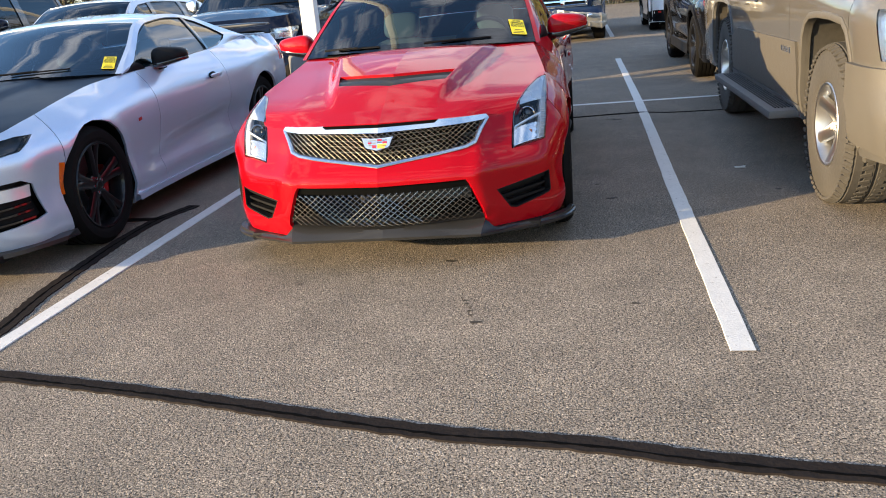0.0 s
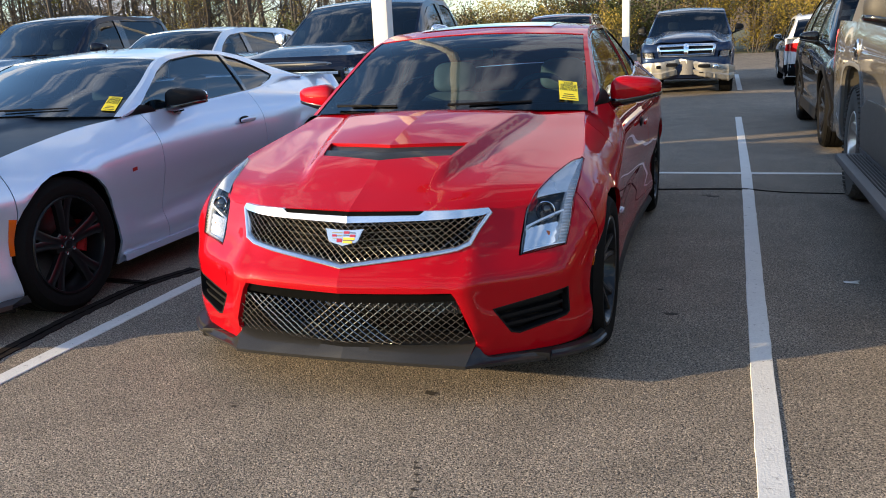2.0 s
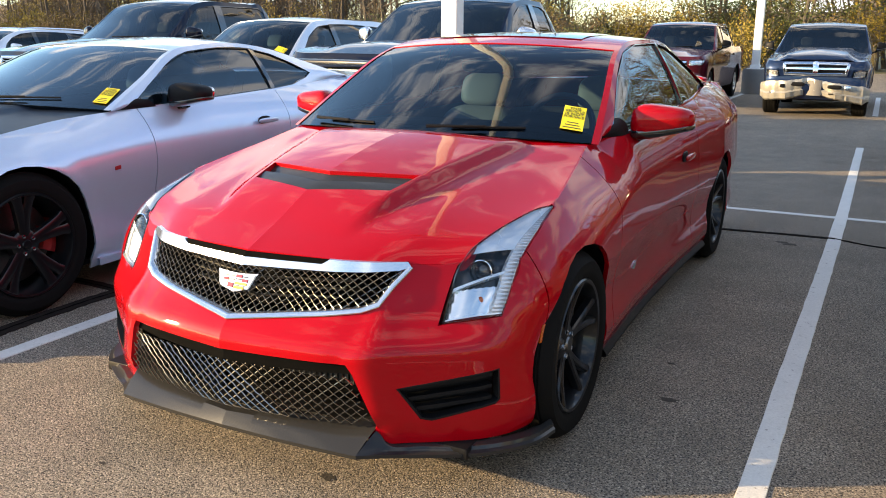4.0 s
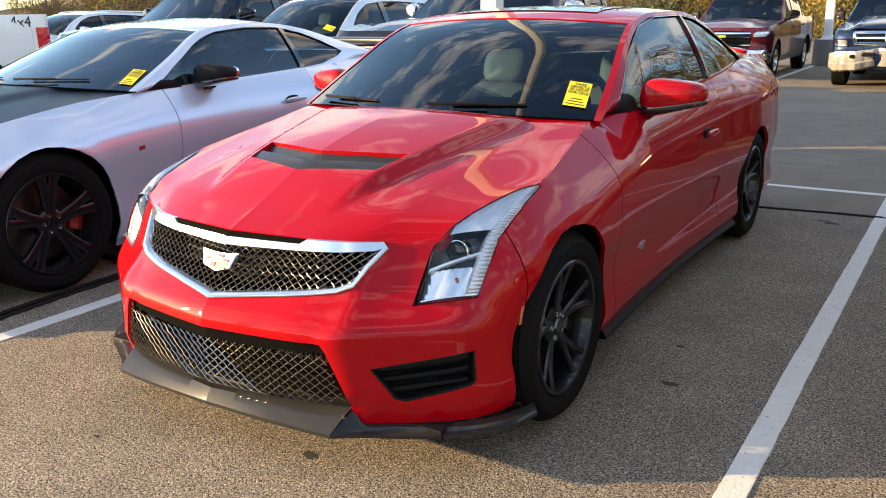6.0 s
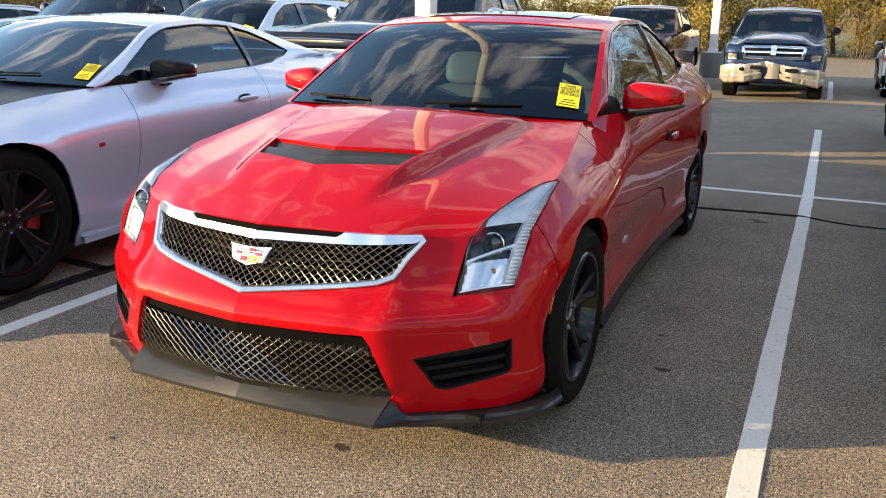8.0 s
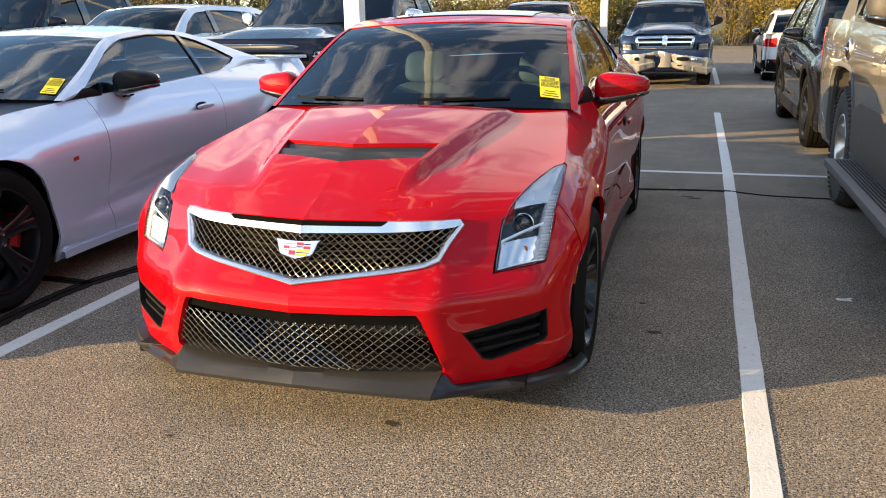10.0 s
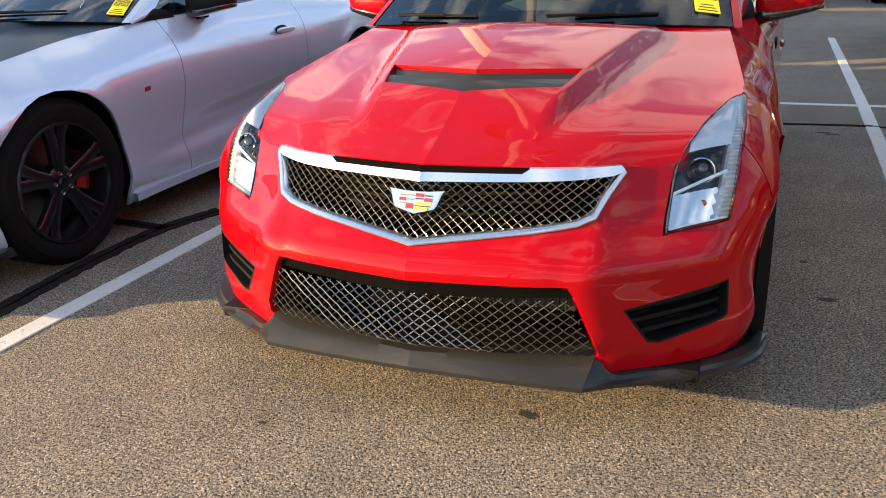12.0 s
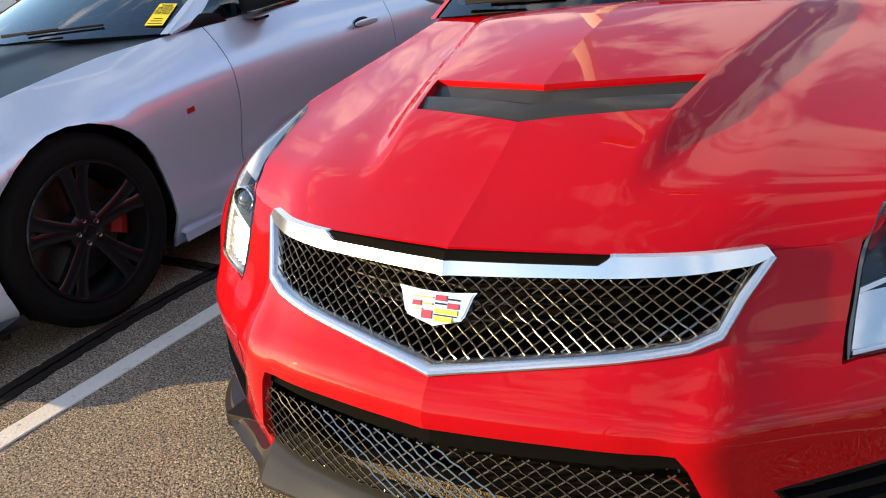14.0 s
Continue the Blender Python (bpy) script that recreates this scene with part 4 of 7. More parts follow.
    part("windshield_band", join(bd, loft([[cabin.T(w, ya - k * 0.05, 0.007) for w in spread(-gw, gw, 0.1)] for k in (1, 0)])), GLOSSB, out["windshield"])
    rf = top(-1, 1, ya, yb, 0.0, 0.08)
    rim(rf, [e for e in rf.edges if e.is_boundary], lambda co: Vector((0, 0, -0.02)))
    out["roof"] = part("roof", rf, paint, r)
    out["rear_window"] = part("rear_window", top(-gw, gw, yb, y1 - 0.01, 0.004), rear_glass or glass, r)
    for sd in (1, -1):
        part("front_pillar", top(*((gw, 1) if sd > 0 else (-1, -gw)), y0, ya, 0.0, 0.03), paint, r)
        part("rear_pillar", top(*((gw, 1) if sd > 0 else (-1, -gw)), yb, y1, 0.0, 0.03), paint, r)
    # deck or bed behind the glass
    sd0 = sh.sy(y1 - 0.02)
    Dl = sh.edge(sd0, sh.L, 24)
    if bed is None:
        rows = []
        n = len(Dl) - 1
        c0 = cabin.T(0, y1 - 0.02, 0.01)
        for i, e in enumerate(Dl):
            mid = Vector((0, lerp(c0.y, Dl[-1].y, i / n), lerp(c0.z, Dl[-1].z, i / n) + 0.02 * math.sin(math.pi * i / n)))
            rows.append([mid.lerp(e, u) + Vector((0, 0, 0.02 * (1 - u ** 3) * math.sin(math.pi * min(1, i / n * 1.0)))) for u in (0, 0.25, 0.5, 0.75, 0.9, 1)])
        bm = loft(rows)
        out["trunk_lid"] = part("trunk_lid", both(bm), paint, r)
    else:
        ins = [Vector((max(0, p.x - 0.08), p.y - (0.06 if i > 18 else 0), p.z)) for i, p in enumerate(Dl)]
        bm = loft([Dl, ins, [p - Vector((0, 0, 0.5)) for p in ins]])
        bmesh.ops.recalc_face_normals(bm, faces=bm.faces[:])
        out["bed"] = part("bed_rail", both(bm), bed, r)
        part("bed_floor", box(0, (y1 + sh.ymax) / 2, Dl[0].z - 0.5, Dl[3].x * 1.8, sh.ymax - y1 - 0.1, 0.04), BLACK, r)
        part("cab_back", box(0, y1 - 0.03, Dl[0].z - 0.25, Dl[3].x * 1.9, 0.04, 0.6), paint, r)
    # dark underside, arch liners, cabin trim
    zb = sh.zb
    part("underbody", box(0, yc, zb + 0.09, 1.5 * sh.c(sh.L * 0.5).x, sh.ymax - 0.9, 0.1, 0.03), BLACK, r)
    part("radiator_panel", box(0, 0.45, 0.55 * sh.top(0) + 0.12, 1.1, 0.03, sh.top(0) * 0.75, 0.01), BLACK, r)
    xw = sh.c(sh.sy(yf, 0.6)).x
    z0, z1 = zb + 0.02, sh.top(0) - 0.13
    # Solid unseen block added to stop sun shining through the hollow nose.
    part("nose_light_block", box(0, yf + 0.12, (z0 + z1) / 2, 2 * xw - 0.72, 0.95, z1 - z0, 0.02), BLACK, r)
    for y, ring in zip((yf, yr), rings):
        for sd in (1, -1):
            rows = []
            for py, pz in ring[:-2]:
                zz = max(zb + 0.01, pz)
                px = sh.P(sh.sy(py, zz), zz).x
                dy, dz = (py - y), (pz - zc)
                rows.append([Vector((sd * q, y + dy * e, zc + dz * e)) for q, e in ((px - 0.018, 0.999), (px - 0.03, 1.02), (xw - 0.42, 1.02), (xw - 0.42, 0.7))])
            bm = loft(rows)
            bmesh.ops.recalc_face_normals(bm, faces=bm.faces[:])
            part("wheel_liner", bm, wheels.get("liner", BLACK), r)
    s0, s1 = sh.sy(cabin.y0 + 0.05), sh.sy(y1 - 0.05)
    bm, _ = trim(spread(s0, s1, 0.15), [zb + 0.1, 0.5 * (zb + sh.top(s0)), sh.top(s0) - 0.02])
    bend(bm, lambda s, z: sh.P(s, z, 0.08))
    part("door_trim", mirrored(bm), DASH, r)
    part("door_trim", bm, DASH, r)
    part("cabin_floor", box(0, lerp(y0, y1, 0.5), zb + 0.12, 1.6 * xw, y1 - y0 - 0.2, 0.03), DASH, r)
    zt = sh.top(sh.sy(hood["yw"]))
    dw = we.x - 0.05
    out["dashboard"] = part("dashboard", blob((0, dash_y, zt - 0.12), (2 * dw, 0.55, 0.30), 4), DASH, r)
    part("instrument_binnacle", blob((seat_x, dash_y + 0.12, zt + 0.02), (0.36, 0.25, 0.12), 2.6), DASH, r)
    for sx in (1, -1):
        seat(r, sx * seat_x, seat_y, seat_z, seats, 0.5, GREYLEATHER)
    if y1 - y0 > 1.8:
        part("rear_bench", join(blob((0, seat_y + 0.82, seat_z + 0.16), (1.25, 0.5, 0.2), 4), blob((0, seat_y + 1.05, seat_z + 0.44), (1.25, 0.2, 0.56), 4)), seats, r)
    sw_ = lathe([(0.170 + 0.016 * math.cos(a), 0.016 * math.sin(a)) for a in spread(0, 2 * math.pi, 0.7)], 32, "y")
    sw_ = join(sw_, blob((0, 0.01, 0), (0.14, 0.05, 0.12), 2.5), box(0, 0.005, -0.005, 0.32, 0.02, 0.03, 0.006), box(0, 0.005, -0.09, 0.035, 0.02, 0.15, 0.006))
    sw_.transform(Matrix.Translation((seat_x, dash_y + 0.36, zt - 0.02)) @ pose(0, 0, 0, -24))
    part("steering_wheel", sw_, GREYLEATHER, r)
    part("rear_view_mirror", blob((0, ya - 0.16, cabin.T(0, ya).z - 0.11), (0.24, 0.03, 0.065), 3), DASH, r)
    # wheels
    for y in (yf, yr):
        for sd in (1, -1):
            wheel(r, sd * wheels["x"], y, zc, sd, wheels["R"], wheels["W"], wheels["rim"], wheels["face"], tyre, **wheels.get("kw", {}))
    return out


def uv_of(f, x, y):
    """The parameters of the patch f at which it passes over (x, y); beyond the edge it runs on outward."""
    best, at = 1e9, (0, 0)
    for i in range(61):
        for j in range(61):
            p = f(i / 60, j / 60)
            d = (p.x - x) ** 2 + (p.y - y) ** 2
            if d < best:
                best, at = d, (i / 60, j / 60)
    u, v = min(0.999, at[0]), min(0.999, at[1])
    for _ in range(8):
        p = f(u, v)
        h = 1e-3 if u < 0.99 else -1e-3
        k = 1e-3 if v < 0.99 else -1e-3
        a, b = (f(u + h, v) - p) / h, (f(u, v + k) - p) / k
        det = a.x * b.y - a.y * b.x
        if abs(det) < 1e-9:
            break
        ex, ey = x - p.x, y - p.y
        u = min(1.0, max(0.0, u + max(-0.1, min(0.1, (ex * b.y - ey * b.x) / det))))
        v = min(1.0, max(0.0, v + max(-0.1, min(0.1, (a.x * ey - a.y * ex) / det))))
    p = f(u, v)
    if x - p.x > 0.01:
        u = 1.05
    if p.y - y > 0.01:
        v = -0.05
    return (0.0 if x == 0 else u, v)


def lamp(out, name, poly, inset=0.05, base=LAMPW, cover=LENS, parts=()):
    """A lamp in an opening of the shell: reflector bowl, clear cover, optional bulbs, on both sides."""
    sh, r = out["sh"], out["root"]
    b = fill(sh, poly, inset, 0.03)
    rim(b, [e for e in b.edges if e.is_boundary], lambda co: inward(2.0, -inset)(co))
    c = fill(sh, poly, 0.001, 0.03)
    res = []
    for sd in (1, -1):
        ob = part(name, b.copy() if sd > 0 else mirrored(b), base, r)
        part("lens", c.copy() if sd > 0 else mirrored(c), cover, ob)
        for nm, (s, z), rad, mat, d in parts:
            p = sh.P(s, z, d)
            part(nm, blob((sd * p.x, p.y, p.z), (rad * 2, rad * 2, rad * 2), 2.1), mat, ob)
        res.append(ob)
    b.free()
    c.free()
    return res


def insert(out, name, poly, d, mat, depth=0.02, step=0.03, parent=None, label="", mid=False):
    """A patch on the shell, d inward (negative: proud), on both sides; mid: one piece across the middle."""
    b = fill(out["sh"], poly, d, step, depth)
    if mid:
        return part(name, both(b), mat, parent or out["root"], label)
    obs = [part(name, b.copy(), mat, parent or out["root"], label), part(name, mirrored(b), mat, parent or out["root"], label)]
    b.free()
    return obs


def window_card(out, w, y, size, lines, tilt=0.0):
    """A yellow price card lying flat on the windscreen, with its lettering where it can be read."""
    cab = out["cab"]
    p, px, py = cab.T(w, y, -0.001), cab.T(w + 0.02, y, -0.001), cab.T(w, y + 0.02, -0.001)
    ex = (px - p).normalized()
    n = ex.cross(py - p).normalized()
    ey = n.cross(ex)
    m = Matrix((ex, ey, n)).transposed().to_4x4()
    m.translation = p + n * 0.002
    m = out["root"].matrix_world @ m @ pose(0, 0, 0, 0, 0, tilt)
    card = part("window_card", box(0, 0, 0, size[0], size[1], 0.0012, 0.0003, segs=1), STICKER)
    card.matrix_world = m
    tagged(card, "yellow card on a windscreen with black lettering", "card", "window cards")
    rowh = size[1] / 8.5
    for i, t in enumerate(lines):
        if t:
            c = bpy.data.curves.new("lettering", "FONT")
            c.body, c.size, c.align_x, c.align_y, c.extrude = t, rowh * 1.25, "CENTER", "CENTER", 0.0003
            tmp = new("tmp", c)
            dg = bpy.context.evaluated_depsgraph_get()
            me = bpy.data.meshes.new_from_object(tmp.evaluated_get(dg))
            bpy.data.objects.remove(tmp)
            me.materials.clear()
            me.materials.append(INK)
            ob = new("lettering", me)
            wd = max(v.co.x for v in me.vertices) - min(v.co.x for v in me.vertices)
            ob.parent = card
            ob.location = (0, size[1] / 2 - rowh * (i + 0.95), 0.0016)
            k = min(1.0, size[0] * 0.88 / wd)
            ob.scale = (k, 1, 1)
    for i in range(3):
        ob = part("print_bar", box(0, -size[1] / 2 + rowh * (0.7 + i * 0.9), 0.001, size[0] * (0.8 - 0.15 * i), rowh * 0.3, 0.0006), INK, card)
    return card


CARD = ["THIS", "VEHICLE", "IS NOT", "FOR SALE"]

# ---- the red coupe ----
def r_crease(x, y, z):
    """The folded edge that runs from the grille's corner down past the mouth."""
    if z < 0.25 and x < 0.54 and y < 0.3:
        return 0.042 * (1 - smooth(0.19, 0.245, z)) * (1 - smooth(0.46, 0.53, x))
    if y > 0.3 or z > 0.72:
        return 0.0
    xr = lerp(0.45, 0.60, (z - 0.43) / 0.27) if z > 0.43 else 0.45 + (0.43 - z) * 0.38
    d = x - xr
    return -0.010 * max(0.0, 1 + d / 0.06 if d < 0 else 1 - d / 0.20) * smooth(0.19, 0.26, z) * (1 - smooth(0.60, 0.70, z))


RSH = Shell([(0, -0.105, 0.700), (0.2, -0.082, 0.700), (0.38, -0.050, 0.697), (0.48, -0.014, 0.694), (0.58, 0.050, 0.690), (0.70, 0.125, 0.690), (0.80, 0.20, 0.712), (0.87, 0.30, 0.740), (0.905, 0.45, 0.778),
             (0.918, 0.69, 0.822), (0.905, 1.05, 0.892), (0.893, 1.35, 0.952), (0.885, 1.6, 0.962), (0.885, 2.4, 0.985), (0.905, 3.0, 1.02), (0.925, 3.46, 1.05), (0.90, 3.95, 1.065),
             (0.84, 4.35, 1.06), (0.70, 4.56, 1.05), (0.40, 4.64, 1.05), (0, 4.66, 1.05)], 0.17,
            [(0.15, 0.010), (0.20, 0.006), (0.24, 0.001), (0.30, 0.0), (0.42, 0.0), (0.448, 0.0), (0.468, 0.007), (0.488, 0.022), (0.515, 0.050), (0.56, 0.085), (0.62, 0.115), (0.69, 0.145), (0.75, 0.17), (0.82, 0.2)],
            [(0.15, 0.05), (0.2, 0.025), (0.26, 0.012), (0.36, 0.024), (0.46, 0.020), (0.56, 0.0), (0.64, 0.0), (0.75, 0.008), (0.9, 0.02), (1.1, 0.03)],
            [(0.15, 0.08), (0.3, 0.03), (0.55, 0.0), (0.75, 0.0), (0.9, 0.03), (1.05, 0.09)],
            [(0.3, 0.12), (0.45, 0.125), (0.69, 0.118), (1.05, 0.145), (1.35, 0.175), (1.55, 0.085), (2.4, 0.075), (3.0, 0.10), (3.46, 0.16), (3.95, 0.2), (4.4, 0.2)], 0.2, extra=r_crease)
RCAB = Cabin(RSH, [(0.745, 1.30, 0.945), (0.690, 1.6, 1.115), (0.628, 1.9, 1.272), (0.603, 2.08, 1.322), (0.592, 2.5, 1.350), (0.588, 2.95, 1.335), (0.602, 3.35, 1.25), (0.635, 3.7, 1.135), (0.665, 3.95, 1.065)],
             [(1.3, 0.03), (2.0, 0.03), (2.5, 0.034), (3.2, 0.03), (3.9, 0.02)], [(1.3, 0.22), (2.0, 0.075), (2.3, 0.0), (3.1, 0.0), (3.3, -0.04), (3.95, -0.13)])
R_HEAD = RSH.fpoly([(0.628, 0.524), (0.788, 0.547), (0.797, 0.632)]) + RSH.spoly([(0.362, 0.70), (0.45, 0.743), (0.555, 0.779), (0.664, 0.808), (0.672, 0.84), (0.5, 0.86)]) + [(RSH.sx(0.60, 0.69), 0.86), (RSH.sx(0.640, 0.688), 0.692), (RSH.sx(0.630, 0.606), 0.606)]
R_GRILLE = RSH.fpoly([(0, 0.74), (0.505, 0.72), (0.522, 0.682), (0.462, 0.578), (0.42, 0.560), (0.2, 0.532), (0, 0.508)])
R_MOUTH = RSH.fpoly([(0, 0.424), (0.42, 0.426), (0.438, 0.40), (0.499, 0.228), (0.48, 0.205), (0, 0.198)])
R_FOG = RSH.fpoly([(0.553, 0.353), (0.80, 0.398), (0.805, 0.30), (0.795, 0.287), (0.64, 0.246), (0.612, 0.254)])


def r_hood(x, y):
    xr = lerp(0.272, 0.455, min(1.2, max(-0.2, (y - 0.26) / 0.89)))
    on = smooth(0.16, 0.46, y) * (1 - smooth(1.02, 1.26, y))
    return 0.027 * on * (1 - smooth(xr - 0.004, xr + 0.036, x)) - 0.003 * on * math.exp(-((x - xr - 0.085) / 0.05) ** 2)


red = body("red_coupe", "bright red two-door coupe with black wheels and chrome mesh grille", Matrix(), RED, RSH, RCAB,
           dict(yf=0.685, yr=3.463, z=0.328, arch=0.356, x=0.90, R=0.328, W=0.255, rim=0.236, face=WHEELB, kw=dict(groups=5, split=0.21, spoke_w=(0.034, 0.027), dish=0.045, cap=STEEL)),
           [1.15, 2.72], dict(corner=0.640, yw=1.33, bow=0.20, rise=0.012, mid=0.051, crease=0.035, du=0.03, dv=0.025, shape=r_hood,
                              xy_holes=[[(0.0, 0.372), (0.286, 0.448), (0.316, 0.600), (0.0, 0.508)], [(0.640, 0.235), (0.642, 0.253), (0.667, 0.328), (0.705, 0.458), (0.748, 0.595), (0.786, 0.664), (0.86, 0.68), (0.86, 0.235)]]),
           [[(1.42, 0.03), (1.46, 0.50), (1.55, 0.77), (1.75, 0.90), (2.02, 0.945), (2.3, 0.95), (2.717, 0.945), (2.717, 0.03)],
            [(2.723, 0.03), (2.723, 0.945), (2.95, 0.93), (3.2, 0.87), (3.42, 0.71), (3.58, 0.38), (3.68, 0.04)]],
           step=0.02, roof_span=(1.985, 3.2), front_holes=[R_HEAD, R_GRILLE, R_MOUTH, R_FOG], split_hood=True, seat_y=2.28, seat_z=0.20, dash_y=1.55, rear_glass=DARKGLASS)
H_IN = [(0.632, 0.155, 0.526), (0.634, 0.205, 0.606), (0.642, 0.253, 0.685), (0.667, 0.328, 0.741), (0.705, 0.458, 0.780), (0.748, 0.595, 0.808), (0.784, 0.662, 0.815)]
H_OUT = [(0.789, 0.256, 0.549), (0.797, 0.300, 0.627), (0.800, 0.362, 0.700), (0.801, 0.458, 0.750), (0.798, 0.560, 0.781), (0.793, 0.640, 0.805), (0.790, 0.669, 0.813)]


def coupe_headlight(r, sd):
    ci, co = Curve(H_IN, range(7)), Curve(H_OUT, range(7))

    def at(k, w, d=0.0):
        a, b = ci(k), co(k)
        n = Vector((0.45, -0.72, 0.52)).normalized()
        p = a.lerp(b, w) + n * (0.016 * 4 * w * (1 - w) * min(1, (6 - k) / 3) - d)
        return Vector((sd * p.x, p.y, p.z))

    def sheet(k0, k1, w0, w1, d, dk=0.25, nw=6):
        bm = loft([[at(k, lerp(w0, w1, i / nw), d) for i in range(nw + 1)] for k in spread(k0, k1, dk)])
        bmesh.ops.recalc_face_normals(bm, faces=bm.faces[:])
        if sum(f.normal.y for f in bm.faces) > 0:
            bmesh.ops.reverse_faces(bm, faces=bm.faces[:])
        return bm
    # bowl with walls up to the lens
    bowl = sheet(0.05, 5.7, 0.04, 0.96, 0.045)
    rim(bowl, [e for e in bowl.edges if e.is_boundary], lambda c: Vector((0.45 * sd, -0.72, 0.52)).normalized() * 0.043)
    h = part("headlight", bowl, LAMPD, r, "wedge-shaped clear headlight with a white light guide")
    part("lens", sheet(0, 6, 0, 1, 0.001), LENS, h)
    fac = loft([[at(k, lerp(0.06, 0.79, i / 14), 0.016 + 0.012 * ((i + j) % 2)) for i in range(15)] for j, k in enumerate(spread(0.10, 1.12, 0.17))])
    part("reflector", fac, LAMPF, h, "", 5)
    part("upper_reflector", sheet(2.45, 5.9, 0.04, 0.78, 0.007), LAMPC, h)
    edge = loft([[at(lerp(1.12, 1.55, w / 0.8) + q, w, d) for q, d in ((-0.06, 0.03), (-0.05, 0.005), (0.05, 0.005), (0.06, 0.03))] for w in spread(0.04, 0.80, 0.08)])
    bmesh.ops.recalc_face_normals(edge, faces=edge.faces[:])
    part("divider", edge, LAMPC, h)
    ks = spread(0.06, 5.8, 0.07)
    g = loft([[at(k, w, d + (0.0035 if j % 2 and 0.004 <= d <= 0.006 else 0)) for w, d in ((0.99, 0.022), (0.985, 0.006), (0.79, 0.004), (0.75, 0.012), (0.75, 0.03))] for j, k in enumerate(ks)])
    bmesh.ops.recalc_face_normals(g, faces=g.faces[:])
    part("light_guide", g, GUIDE, h, "", 8)
    ft = loft([[at(k, w, d) for k, d in ((0.02, 0.03), (0.03, 0.006), (0.13, 0.006), (0.15, 0.03))] for w in spread(0.06, 0.97, 0.13)])
    part("lower_guide", ft, GUIDE, h)
    p = at(1.72, 0.42, 0.022)
    n = Vector((0.1 * sd, -1, 0.12)).normalized()
    q = n.to_track_quat("X", "Z").to_matrix().to_4x4()
    ring = lathe([(0.036, -0.02), (0.036, 0.010), (0.0335, 0.012), (0.032, 0.004)], 32)
    ring.transform(Matrix.Translation(p) @ q)
    part("projector_ring", ring, CHROME, h)
    ball = blob((0, 0, 0), (0.060, 0.060, 0.060), 2.0)
    ball.transform(Matrix.Translation(p + Vector((0, 0.012, 0))))
    part("projector_lens", ball, GLOSSB, h)
    bulb = blob(tuple(at(0.72, 0.55, 0.028)), (0.02, 0.016, 0.018), 2.2)
    part("bulb", bulb, AMBER, h)
    seal = loft([[at(k, w, d) for w, d in ((-0.035, 0.004), (0.02, -0.002), (0.02, 0.02))] for k in spread(0, 6, 0.2)])
    part("lens_edge", join(seal, loft([[at(k, w, d) for k, d in ((-0.0, 0.006), (0.06, -0.002), (0.06, 0.02))] for w in spread(0, 1, 0.1)])), GLOSSB, h)
    return h


_rr, _fb = red["root"], red["front_bumper"]
for _sd in (1, -1):
    coupe_headlight(_rr, _sd)
# grille: backing with the recess's shade in its colour, woven wire, bright surround, crest
_g = insert(red, "grille", RSH.fpoly([(0, 0.690), (0.505, 0.688), (0.515, 0.668), (0.462, 0.578), (0.42, 0.560), (0.2, 0.532), (0, 0.508)]), 0.16, SHADE_BLACK, 0.0, 0.05, mid=True, label="dark mesh grille in a bright chrome surround")
_wm = [(0, 0.668), (0.508, 0.682), (0.512, 0.674), (0.456, 0.580), (0.42, 0.565), (0.2, 0.537), (0, 0.513)]
part("wire_mesh", wires(RSH, _wm, 0.010, 0.0285, 0.0215, 0.0019), MESHM, _g, "bright woven wire mesh")
for _i in range(5):
    _z = 0.545 + _i * 0.026
    part("cooling_fin", both(fill(RSH, RSH.fpoly([(0, _z), (0.30 + _i * 0.03, _z + 0.018), (0.30 + _i * 0.03, _z + 0.021), (0, _z + 0.003)]), 0.10, 0.1, 0.02), False), BLACK, _g)
_sur = frame_along(RSH, RSH.fpoly([(0, 0.507), (0.2, 0.531), (0.42, 0.559), (0.464, 0.577), (0.524, 0.680), (0.512, 0.692)]), 0.015, 0.009, 0.014, closed=False, mid=True)
part("chrome_surround", both(_sur, False), SATIN_CHROME, _g)
_bar = fill(RSH, RSH.fpoly([(0, 0.661), (0.49, 0.675), (0.518, 0.685), (0.507, 0.699), (0.292, 0.701), (0.270, 0.687), (0, 0.685)]), -0.009, 0.03, 0.025)
part("chrome_bar", both(_bar, False), SATIN_CHROME, _g)
# Black strip laid over the hood's edge, drawing the shaded gap above the bar.
part("hood_gap_shade", both(fill(RSH, RSH.fpoly([(0, 0.682), (0.272, 0.685), (0.290, 0.6995), (0, 0.6985)]), -0.003, 0.03, 0.02), False), SHADE_BLACK, _g)


